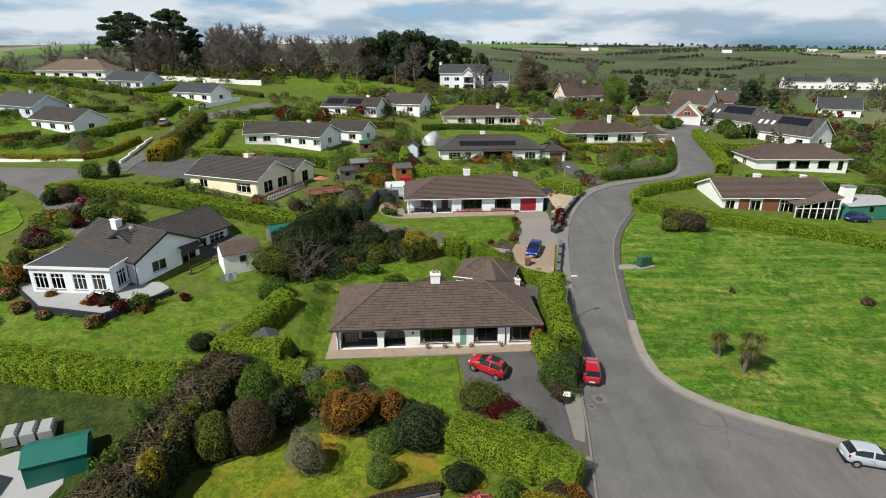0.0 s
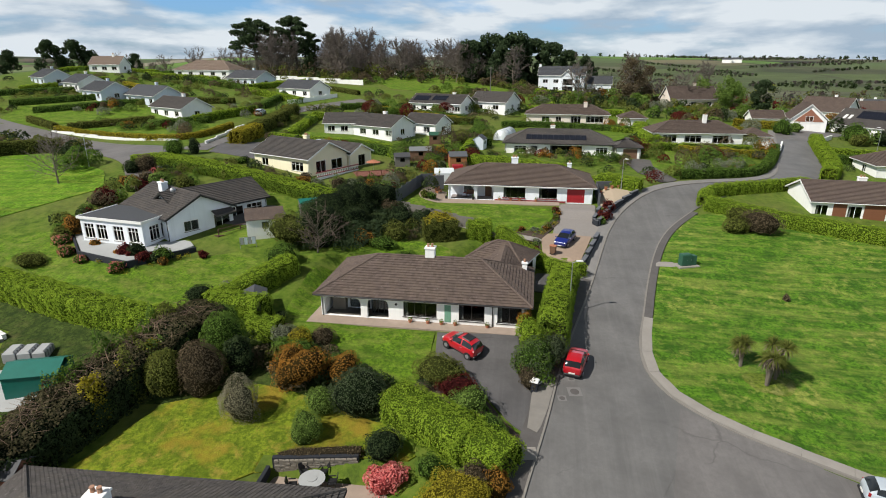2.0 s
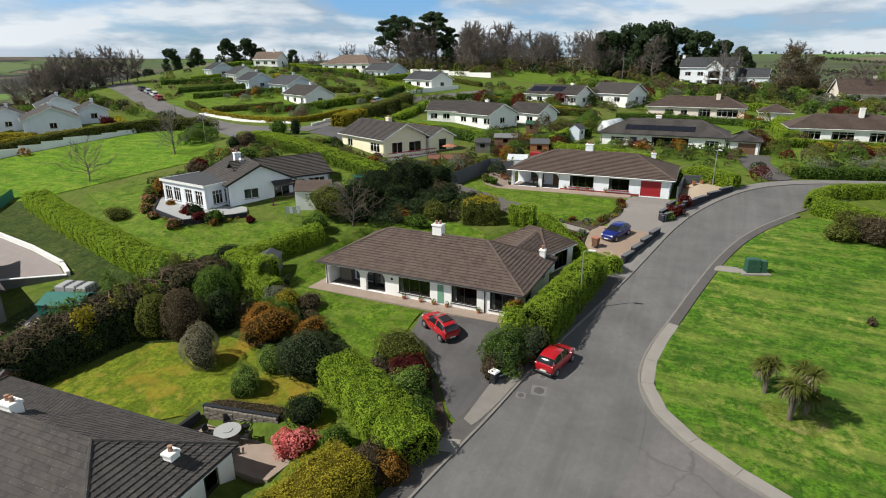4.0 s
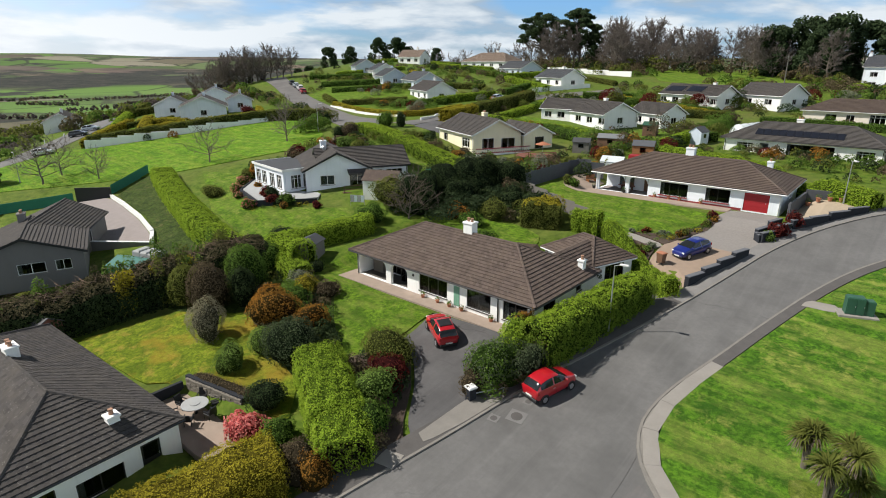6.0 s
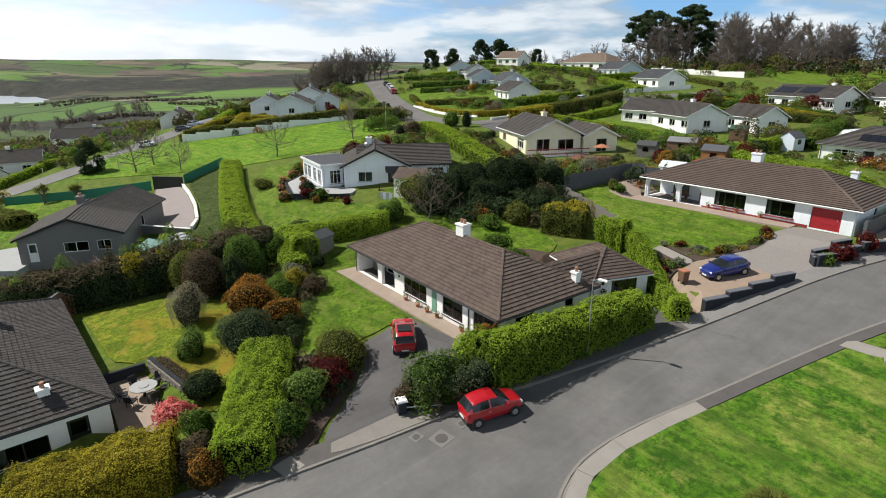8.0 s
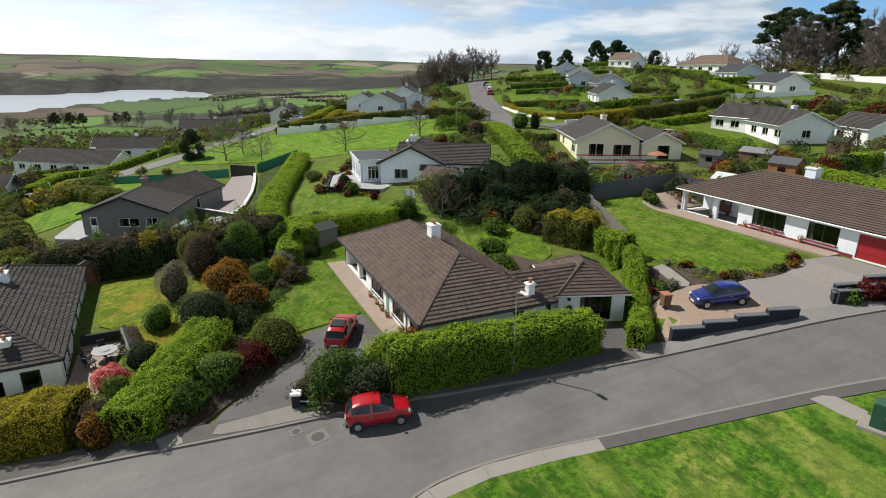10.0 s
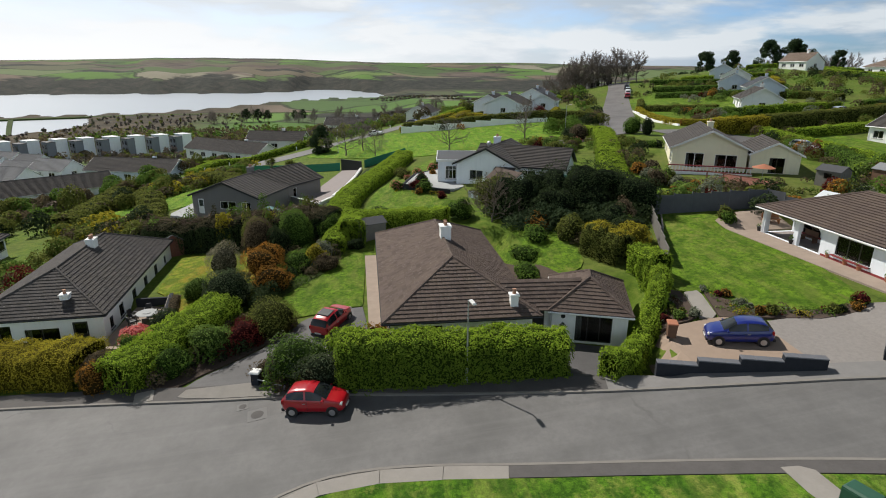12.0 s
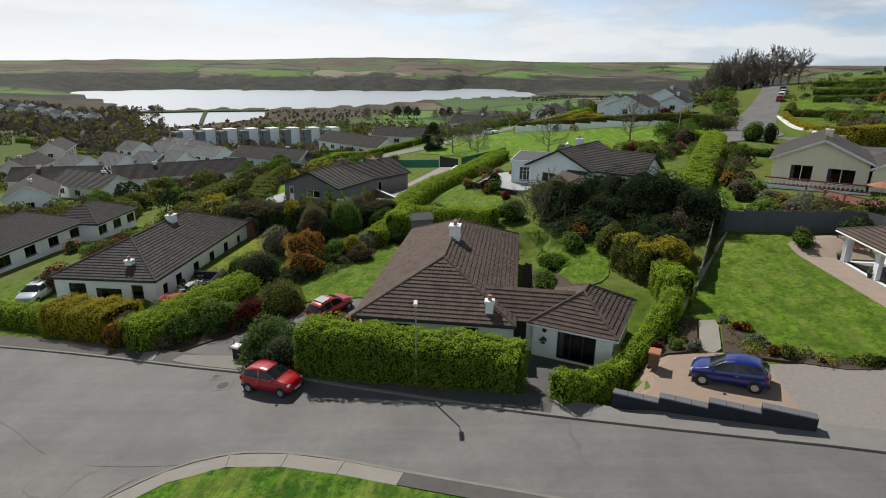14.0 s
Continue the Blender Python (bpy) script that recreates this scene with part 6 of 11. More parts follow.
pink_house = house("bungalow", "pinkish bungalow with brown hipped roof and sun room", 20.5, 158.6, -2, 22, 9.4, 7.7, 2.5, 2.2, "hip", PINKISH, TILE,
                   [("front", -5.5, 0.6, 2.0, 1.3, 1), ("front", -2.2, 0.6, 1.4, 1.3, 1), ("front", 2.2, 0.1, 2.6, 2.0, "white", "patio"), ("front", 7, 0.5, 4.4, 1.6, 3), ("back", 0, .8, 2, 1.2, 1)], [(4.6, -1.0, 0.9, 0.8, 5.2)], 0.5, 0, FRAME_W)
garage_4 = house("garage", "small pinkish garage with brown roof", 37, 157, 0, 7, 7, 7.2, 2.3, 1.6, "hip", PINKISH, TILE, [("front", 0, 0, 2.6, 2, FRAME_W, "garage")], (), 0.4)
east_a = house("bungalow", "white bungalow with brown hipped roof and chimney", 47.5, 138, 3, 20, 9.6, 5.9, 2.5, 2.3, "hip", WHITE, TILE,
               [("front", -6, 0.5, 3, 1.5, 2), ("front", -1, 0.5, 3.6, 1.5, 2), ("front", 4.8, 0.3, 3.4, 1.7, 2), ("back", 0, .8, 2, 1.2, 1)], [(2.0, -0.8, 0.8, 0.7, 6.0)], 0.5, 0, FRAME_W)
garage_5 = house("garage", "small white garage with hipped roof", 60, 137.5, 5, 6.4, 6.4, 5.5, 2.3, 1.6, "hip", WHITE, TILE, [("front", 0, 0, 2.6, 2, FRAME_W, "garage")], (), 0.4)
east_b = house("bungalow", "white bungalow with brown roof, brick panels and glazed sun room", 61.1, 91.1, -4, 18.6, 11.0, 1.9, 2.7, 2.1, "gable", WHITE, TILE,
               [("front", -7.6, 0.3, 1.6, 1.9, 1, "white"), ("front", -3.4, 0.1, 1.8, 2.1, "white", "patio"), ("front", 1.8, 0.1, 2.4, 2.2, "white", "patio"), ("front", 6.0, 0.1, 4.0, 2.3, "white", "patio")],
               [(-1.0, 0.5, 1.0, 0.8, 5.3), (7.6, 1.5, 0.8, 0.7, 4.9)], 0.4, 0, FRAME_W)
for x0_, x1_ in ((-6.2, -4.5), (-2.3, 0.4)):
    part("brick_panel", G().box(x0_, -5.15, 0.0, x1_, -5.103, 2.5), BRICKPANEL, east_b)
east_c = house("bungalow", "white bungalow with brown hipped roof and dark windows", 84, 118, -2, 21, 10, 2.9, 2.6, 2.4, "hip", WHITE, TILE,
               [("front", -4, 0.5, 3, 1.6, 1, "dark"), ("front", 0.2, 0.5, 3, 1.6, 1, "dark"), ("front", 4.8, 0.5, 2.6, 1.6, 1, "dark"), ("front", 8.5, 0, 1.2, 2.1, BLACK, "door"), ("left", 0, 0.7, 1.4, 1.3, 1)],
               [(-1, 0.3, 0.9, 0.8, 5.9), (8.8, 1.0, 0.7, 0.6, 4.8)], 0.5, 0, FRAME_W)
east_d = house("dormer_house", "white gabled house with skylights and solar roof", 102, 146, -64, 18, 11, 3.6, 2.8, 4.2, "gable", WHITE, TILE_DARK, simple_windows(16, 4, "dark"), (), 0.4, 0, FRAME_W, solar=[(-2, 6, 0.5, 0.9)], skylights=[(-6.5, 0.4), (-4.8, 0.4), (-3, 0.4)])
east_e = house("dormer_house", "white gabled house with dark solar roof", 100, 168, -62, 17, 10.5, 4.3, 2.8, 4.0, "gable", WHITE, TILE_DARK, simple_windows(15, 4, "dark"), (), 0.4, 0, FRAME_W, solar=[(-3, 6, 0.45, 0.9)], skylights=[(-6, 0.4), (-4.6, 0.4)])
brick_house = house("gabled_house", "house with a tall brick gable over white garage doors", 85, 172.5, 78, 12, 9.0, 5.6, 3.0, 4.0, "gable", WHITE, TILE, [("left", -1.6, 0, 2.6, 2.1, FRAME_W, "garage"), ("left", 1.6, 0, 2.6, 2.1, FRAME_W, "garage")], (), 0.4, 0, FRAME_W)
part("brick_gable", G().prism([(-5.62, -3.5, 2.45), (-5.62, 3.5, 2.45), (-5.62, 0, 5.7)], (-0.06, 0, 0)), BRICK, brick_house, "red-brown brick gable")
window(brick_house, -5.72, 0, 2.6, 1.8, 1.3, -90, "white", 1, "window", False)
brick_wing = house("house_wing", "low white wing with brown roof", 75.6, 175, 0, 9, 7, 5.8, 2.5, 2.0, "gable", WHITE, TILE, simple_windows(9, 3), (), 0.4, 0, FRAME_W)
two_storey = house("two_storey_house", "pale two-storey house with slate roof and gabled balcony bay", 21, 219, -6, 17, 9, 12.4, 6.0, 3.0, "gable", COOLWHITE, TILE_GREY, simple_windows(15, 4, "white", 0.7, 1.3) + simple_windows(15, 4, "white", 3.4, 1.2, ("front",)), [(-8.0, 0, 0.8, 0.9, 9.6)], 0.4, 0, FRAME_W)
bay = house("balcony_bay", "gabled glazed bay with a balcony", 23, 214.6, 84, 5.5, 5.5, 12.3, 5.8, 2.5, "gable", COOLWHITE, TILE_GREY, [("left", 0, 0.1, 3.6, 2.3, "dark", "patio"), ("left", 0, 2.9, 3.4, 2.0, "dark", "patio")], (), 0.3, 0, FRAME_W)
annex_b = house("side_wing", "low single-storey wing with slate roof", 34.5, 221, -6, 9, 8, 12.0, 3.4, 2.6, "gable", COOLWHITE, TILE_GREY, simple_windows(8, 2), (), 0.3, 0, FRAME_W)

modern = house("bungalow", "white bungalow with dark tiles and flat-roofed sun lounge", -33.2, 66.3, -30, 12.5, 9.4, 2.75, 2.9, 2.3, "gable", COOLWHITE, TILE_DARK,
               [("right", -1.4, 0.85, 1.9, 1.3, 1), ("right", 2.7, 0.15, 2.2, 2.1, "white", "patio"), ("front", 2.0, 0.7, 1.6, 1.3, 1), ("left", 0, 0.8, 1.6, 1.2, 1)], [(-1.6, -0.8, 1.0, 0.8, 5.8)], 0.45, 0, BLACK)
modern_wing = house("house_wing", "long white wing with ribbed dark tiled roof", -30.4, 69.3, 60, 13, 8.4, 2.95, 2.7, 2.2, "gable", COOLWHITE, TILE_DARK, [("right", 0, 0.5, 1.2, 1.6, 1), ("front", 4.2, 0.2, 2.4, 2.0, "white", "patio"), ("front", 1.4, 0.2, 2.2, 2.0, "white", "patio")], (), 0.4, 0, BLACK)
grey_house = house("bungalow", "dark grey bungalow with ribbed black roof", -38.0, 29.7, -19, 10.4, 10.7, -1.6, 2.6, 2.0, "gable", GREYWALL, TILE_DARK, [("right", 0.4, 0.8, 2.4, 1.1, 1), ("right", 3.1, 0.8, 1.4, 1.1, 1), ("right", -3.7, 0.0, 0.9, 2.1, FRAME_W, "door")], [(-3.6, -0.6, 1.0, 0.7, 5.2)], 0.4, 0, BLACK)
grey_wing = house("house_wing", "grey wing with black roof towards the yard", -44.2, 33.4, -33, 12.5, 9.0, -1.6, 2.6, 2.0, "gable", GREYWALL, TILE_DARK, [("back", -4.4, 0.4, 0.8, 1.6, 0), ("back", -2.4, 0.4, 0.8, 1.6, 0), ("back", -0.4, 0.4, 0.8, 1.6, 0), ("left", 2.4, 0.6, 0.9, 1.3, 0)], (), 0.4, 0, BLACK)
south_c = house("bungalow", "white bungalow with wide dark hipped tiles", -14.5, -4.6, 5, 17, 10, -5.4, 2.4, 2.3, "hip", WHITE, TILE_DARK, simple_windows(16, 4, "dark"), (), 0.5, 0, BLACK)
south_d = house("house_wing", "white wing with dark hipped tiles behind a bungalow", -26.4, -2.2, 5, 10, 8, -5.5, 2.4, 1.9, "hip", WHITE, TILE_DARK, simple_windows(10, 3, "dark"), (), 0.5, 0, BLACK)

# houses along the upper road and the hill
for lab, cx, cy, rot, L, W, rise, rf, wl_, tl in [
    ("white bungalow with grey tiled gables among clipped shrubs", -78, 137.5, -28, 16, 9, 2.4, "gable", WHITE, TILE_DARK),
    ("white-and-slate bungalow with solar roof", -61, 178, -28, 16, 9, 2.4, "gable", WHITE, TILE_GREY),
    ("pale blue bungalow with slate gable", -88, 196, -28, 18, 9, 2.5, "gable", PALEBLUE, TILE_GREY),
    ("bungalow with wide buff hipped roof", -113, 213, -5, 25, 13, 3.4, "hip", WHITE, TILE_BUFF),
    ("pale blue bungalow with skylights", -94, 150, -30, 18, 9, 2.5, "gable", PALEBLUE, TILE_GREY),
    ("white bungalow with bay windows behind hedges", -112, 154, -32, 16, 9, 2.4, "gable", PALEBLUE, TILE_GREY),
    ("white gabled bungalow beside the upper road", -128, 165, -32, 15, 9, 2.4, "gable", WHITE, TILE_GREY),
    ("white bungalow at the end of the row", -146, 172, -32, 15, 9, 2.4, "gable", PALEBLUE, TILE_GREY),
    ("white bungalow with conservatory below the upper road", -112, 87.5, -28, 15, 11.5, 2.6, "gable", COOLWHITE, TILE_DARK),
    ("white gabled bungalow on the slope", -131, 101, -28, 15, 10, 2.4, "gable", COOLWHITE, TILE_GREY),
    ("small white gabled wing of a bungalow below the upper road", -113.5, 98.4, -28, 9, 7, 1.7, "gable", COOLWHITE, TILE_DARK),
    ("white gabled wing with dark roof behind a bungalow", -126, 86, -28, 12, 9.5, 2.3, "gable", COOLWHITE, TILE_DARK),
    ("white bungalow with dark roof beside the lower road", -128, 22, 80, 17, 9, 2.4, "gable", WHITE, TILE_DARK),
    ("white bungalow with dark roof and hedge", -157, 43, 78, 18, 9, 2.4, "gable", WHITE, TILE_DARK),
    ("white bungalow down the lower road", -158, 68, -20, 16, 9, 2.4, "gable", WHITE, TILE_DARK),
    ("grey-roofed house among trees", 62, 205, 10, 16, 10, 4.0, "gable", PINKISH, TILE),
    ("house with slate dormers", 145, 260, -20, 16, 9, 4.0, "gable", WHITE, TILE_GREY),
    ("white gabled house with brown roof", 112, 220, -50, 16, 11, 4.6, "gable", WHITE, TILE),
    ("house with twin dormers", 128, 236, 0, 20, 10, 3.8, "gable", WHITE, TILE),
    ("white house with grey roof by the fields", 180, 230, -30, 16, 10, 4.2, "gable", WHITE, TILE_GREY),
]:
    zf = gz(cx, cy) + (-0.75 if 130 < cy < 200 and cx < -60 else 0.15)
    house("bungalow" if rise < 3 else "dormer_house", lab, cx, cy, rot, L, W, zf, 2.6, rise, rf, wl_, tl, simple_windows(L - 1, max(3, int(L / 4.5))), [(L * 0.1, 0.3, 0.8, 0.6, 2.6 + rise + 0.7)], 0.45, 0, FRAME_W)

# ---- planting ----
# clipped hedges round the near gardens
# shade is painted on the sides by the darker leaf; the top stays sunlit-bright
hedge([(14.7, 45.6), (15.1, 50), (15.6, 54.5), (16.4, 59.0)], 2.6, 2.75, L_SIDE_SHADE, "tall clipped bright green hedge along the footpath", 161.5, 0.102, core=CORE, top=L_BRIGHT)
hedge([(18.3, 60.9), (16.8, 63.0), (13.6, 65.6), (10.0, 68.3), (8.4, 69.0)], 1.25, 1.7, L_BRIGHT, "narrow bright green hedge between two gardens", 152, 0.0952, uneven=0.3)
hedge([(3.2, 36.2), (6.4, 34.5), (9.3, 32.9)], 3.2, 2.2, L_BRIGHT, "broad flat-topped bright green hedge", 161.5, 0.0884)
hedge([(9.0, 33.2), (11.9, 31.4)], 2.9, 2.1, L_BRIGHT, "broad bright green hedge end by the road", 161.5, 0.0884)
hedge([(7.2, 21.8), (8.2, 25.6), (9.2, 28.8)], 3.6, 2.2, L_GOLD, "golden-olive clipped hedge by the road", 165, 0.08, core=CORE_B, top=L_GOLD, uneven=0.3)
hedge([(3.4, 5), (5.0, 11), (6.3, 17), (7.7, 22.2)], 1.9, 1.6, L_BRIGHT, "bright green roadside hedge further down", 110, 0.1)
# dark side leaf paints in the shade of its east face; brown top is real growth
hedge([(-15.6, 43.8), (-17.6, 39), (-18.8, 34.5), (-19.8, 30), (-20.8, 26.5), (-23, 21)], 4.4, 3.3, L_DARK, "overgrown hedge with dead brown wood on top", 114, 0.136, core=CORE_B, top=L_THORN, uneven=0.35)
hedge([(-13.2, 45.4), (-17, 44.0), (-21, 43.6), (-30, 45.0), (-38, 47.2), (-50, 50.6), (-64, 55)], 3.2, 1.9, L_BRIGHT, "long broad bright green boundary hedge", 114, 0.116, top=L_BRIGHT)
hedge([(-17.6, 47.0), (-15.6, 51), (-13.4, 56.0)], 2.4, 1.9, L_BRIGHT, "bright green hedge beside the back lawn", 123.5, 0.109)
hedge([(-9.4, 43.9), (-12.5, 44.4)], 2.2, 1.7, L_BRIGHT, "low bright green hedge among shrubs", 133, 0.102)
# side shade and sunlit top put into two leaf colours
hedge([(-54.5, 86.6), (-52, 89.4), (-44, 86.5), (-34, 82.9), (-21.5, 78.2), (-15, 76)], 3.2, 1.75, L_SIDE_SHADE, "clipped bright green hedge with a sloping top", 90, 0.125, top=L_BRIGHT)
hedge([(1.5, 101.2), (10.5, 98.2), (20, 94.4), (28.8, 89.9)], 2.2, 1.9, L_BRIGHT, "bright green hedge behind a bungalow", 72, 0.135)
hedge([(4.6, 69.2), (7.4, 69.6)], 2.0, 2.2, L_BRIGHT, "square bright green hedge beside a lawn", 133, 0.102)
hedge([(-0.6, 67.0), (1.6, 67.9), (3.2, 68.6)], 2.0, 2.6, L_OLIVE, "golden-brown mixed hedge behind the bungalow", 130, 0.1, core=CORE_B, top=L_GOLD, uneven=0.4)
hedge([(37.2, 84.9), (44, 80.8), (52, 77.4), (60, 74.4), (68, 70.8), (82, 64)], 2.2, 1.85, L_BRIGHT, "clipped bright hedge along the green", 90, 0.115)
hedge([(37.0, 85.4), (38.4, 90), (43, 93.4), (50, 96.8), (57, 101.6)], 1.8, 1.6, L_BRIGHT, "clipped bright hedge at a bend", 80, 0.12)
hedge([(-98, 118.5), (-88, 115.6), (-76, 113), (-66, 110.2), (-60.5, 110.6), (-58.2, 114), (-58, 126)], 1.4, 1.15, L_GOLD, "low yellow-brown hedge on a white kerb wall", 52, 0.145)
hedge([(-112, 126), (-103, 121.6), (-99, 119.6)], 1.6, 1.4, L_OLIVE, "olive hedge beside the upper road", 45, 0.16)
hedge([(-42.5, 113.8), (-30, 113.2), (-18, 113.4), (-13.6, 105.5)], 1.8, 1.5, L_BRIGHT, "clipped hedge with a bright top", 39, 0.17)
hedge([(-13, 106), (-5, 110), (0.5, 103)], 1.8, 1.5, L_GREEN, "clipped green hedge between gardens", 39, 0.17)
hedge([(-48.5, 118), (-49.5, 130), (-51, 146)], 3.0, 2.6, L_OLIVE, "tall olive-brown hedge beside a lane", 39, 0.187, core=CORE_B)
hedge([(-46.8, 107), (-47.4, 117)], 3.2, 2.6, L_GOLD, "tall golden-brown hedge by the forecourt", 39, 0.187, core=CORE_B)
hedge([(-34, 141.5), (-18, 146), (-3, 149.5)], 1.8, 1.6, L_OLIVE, "brownish clipped hedge below a bungalow", 33.8, 0.187)
hedge([(-3, 127), (-1, 138), (-2, 148)], 2.2, 1.6, L_GREEN, "broad green hedge between gardens", 33.8, 0.187)
hedge([(3, 120.5), (-3, 124)], 2.0, 1.6, L_GREEN, "green hedge beside a bungalow", 33.8, 0.187)
hedge([(4, 146.6), (12, 148.6), (26, 147.6), (36, 146)], 1.6, 1.4, L_GREEN, "clipped hedge below a bungalow", 33.8, 0.187)
hedge([(38.2, 130), (37.2, 145), (38.4, 152)], 3.2, 1.8, L_BRIGHT, "bright green hedge on the boundary", 36.4, 0.187)
hedge([(36.2, 99.4), (45, 103.4), (51.5, 107), (57, 117), (63.5, 133)], 1.8, 1.4, L_GREEN, "green hedge along the upper bend", 36.4, 0.187)
hedge([(63.4, 108.2), (66.8, 114), (70.2, 124), (73.6, 136), (77.4, 147)], 2.5, 1.9, L_BRIGHT, "bright green hedge beside the road", 50, 0.16)
hedge([(66, 103.6), (74, 101), (84, 99.5), (100, 98)], 1.8, 1.4, L_GREEN, "green garden hedge before a bungalow", 33.8, 0.187)
hedge([(69, 123.5), (80, 125.5), (96, 124)], 1.8, 1.6, L_GREEN, "green hedge behind a bungalow", 33.8, 0.187)
hedge([(-6, 153), (-22, 156), (-34, 158)], 1.8, 1.5, L_GREEN, "green hedge before a white bungalow", 31.2, 0.204)
hedge([(-107.6, 57.4), (-116, 65), (-122, 73)], 2.0, 1.7, L_GOLD, "golden-green hedge below the upper houses", 31.2, 0.204)
hedge([(-106.8, 58), (-99, 68.4), (-93, 82), (-89.4, 94), (-80, 100)], 1.8, 2.5, L_OLIVE, "olive hedge on a grey wall", 31.2, 0.204)
hedge([(-121, 74.5), (-113, 78.6), (-106, 80)], 1.8, 1.3, L_GOLD, "golden hedge below the houses", 28.6, 0.204)
for a, b in [((-78, 124), (-66, 130)), ((-96, 120), (-80, 129)), ((-118, 134), (-94, 146)), ((-130, 139), (-108, 152)), ((-146, 146), (-126, 158)), ((-62, 150), (-64, 170)), ((-42, 158), (-30, 164)), ((-88, 148), (-72, 154))]:
    hedge([a, ((a[0] + b[0]) / 2, (a[1] + b[1]) / 2 + 0.5), b], 1.9, 1.5, L_GREEN if (a[0] // 2) % 2 else L_OLIVE, "clipped garden hedge on the hillside", 26, 0.221)
for a, b in [((-36, 16), (-62, 8)), ((-44, 2), (-84, -4)), ((-64, 24), (-80, 14)), ((-30, -2), (-56, -18))]:
    hedge([a, ((a[0] + b[0]) / 2, (a[1] + b[1]) / 2 + 1.0), b], 4.0, 2.0, L_OLIVE, "rough overgrown hedge on the slope", 20.8, 0.289, uneven=0.4)

hedge([(-11.6, 45.7), (-13.6, 46.0), (-16.6, 46.0)], 2.6, 2.6, L_BRIGHT, "flat-topped bright green hedge by the shed", 123.5, 0.109)

bush(-52.6, 95.4, 1.7, 1.7, 3.0, L_GREEN, "large rounded clipped green bush at the corner", "shrub", 0.15, 60, 0.05)
bush(-49.4, 96.6, 1.0, 1.0, 3.0, L_DARK, "dark clipped conical conifer at the corner", "conifer", 0.14, 70, 0.04)
bush(-50.6, 84.6, 1.8, 1.6, 2.6, L_BROWN, "rounded russet clipped bush behind a hedge", "shrub", 0.15, 60, 0.05)
bush(-52.4, 83.4, 1.3, 1.2, 2.2, L_DARK, "dark rounded bush at a hedge end", "shrub", 0.15, 60, 0.05)
bush(-47.6, 83.0, 0.9, 0.9, 1.2, L_RED, "shrub with coral-red flowers", "rhododendron", 0.13, 60, 0.1, tip=L_PINK, tip_label="coral-red blossom")

# shrubs of the two near gardens
bush(-14.9, 35.6, 1.4, 1.4, 4.0, L_OLIVE, "tall slim golden-green conifer", "conifer", 0.1, 170, 0.05)
bush(-12.35, 36.3, 1.8, 1.75, 4.4, L_BROWN, "tall rounded brown twiggy shrub", "shrub", 0.085, 160, 0.05, core=CORE_B)
bush(-12.6, 40.1, 1.8, 1.75, 4.8, L_GREEN, "large tall rounded green shrub", "shrub", 0.095, 150, 0.06)
bush(-14.4, 43.6, 1.6, 1.5, 3.0, L_GREEN, "rounded green shrub by the boundary hedge", "shrub", 0.1, 130, 0.08)
bush(-10.3, 38.6, 1.15, 1.1, 3.7, L_DARK, "dark drooping conifer among shrubs", "conifer", 0.12, 120, 0.1)
bush(-7.9, 33.7, 1.55, 1.5, 3.2, L_AIRY, "airy grey-green twiggy shrub on the lawn", "shrub", 0.07, 230, 0.1, inner=0.7)
bush(-2.3, 32.6, 1.15, 1.1, 2.0, L_SPRING, "pale green shrub on the lawn", "shrub", 0.075, 190, 0.14)
bush(-5.3, 38.2, 2.1, 1.8, 3.5, L_ORANGE, "broad orange-leaved shrub among evergreens", "shrub", 0.1, 130, 0.14, core=CORE_B)
bush(-1.9, 39.3, 1.6, 1.4, 2.0, L_ORANGE, "low rusty-orange shrub in the border", "shrub", 0.108, 102, 0.14, core=CORE_B)
bush(0.5, 36.0, 2.2, 2.0, 3.4, L_DARK, "dark rounded evergreen shrub", "shrub", 0.085, 170, 0.06, tip=L_SAGE, tip_label="paler grey-green shoots")
bush(-2.2, 35.3, 1.3, 1.2, 1.9, L_SPRING, "small light green shrub", "shrub", 0.0864, 136, 0.08)
bush(8.4, 36.6, 1.5, 1.4, 2.2, L_SPRING, "light green loose shrub", "shrub", 0.108, 102, 0.16)
bush(10.3, 34.6, 1.3, 1.3, 1.8, L_GREEN, "green shrub behind a hedge", "shrub", 0.101, 102, 0.12)
bush(5.9, 40.2, 2.1, 1.9, 2.2, L_OLIVE, "olive-brown shrub beside the driveway", "shrub", 0.0936, 119, 0.1, core=CORE_B)
bush(7.6, 38.6, 1.6, 1.4, 1.7, L_RED, "dark red shrub beside the driveway", "shrub", 0.0936, 110.5, 0.12, core=CORE_B)
bush(13.4, 43.0, 1.9, 2.2, 2.7, L_GREEN, "mixed grey-green shrub at the gateway", "shrub", 0.11, 120, 0.16, tip=L_SAGE, tip_label="grey-green shoots")
bush(12.9, 46.2, 1.3, 1.6, 2.3, L_BRIGHT, "bright green shrub beside the hedge", "shrub", 0.108, 110.5, 0.14)
bush(14.7, 44.6, 1.1, 1.6, 2.4, L_SAGE, "grey-green shrub overhanging the footpath", "shrub", 0.1, 120, 0.14)
bush(12.9, 41.4, 1.0, 1.2, 1.5, L_BROWN, "brown thinning shrub at the gateway", "shrub", 0.0936, 93.5, 0.15, core=CORE_B)
bush(12.6, 48.0, 0.9, 0.8, 2.5, L_ORANGE, "rusty tufted shrub by the wall", "shrub", 0.101, 93.5, 0.2, core=CORE_B)
bush(-8.6, 43.2, 1.0, 1.0, 1.8, L_GREY, "pale variegated shrub in the border", "shrub", 0.0864, 119, 0.12)
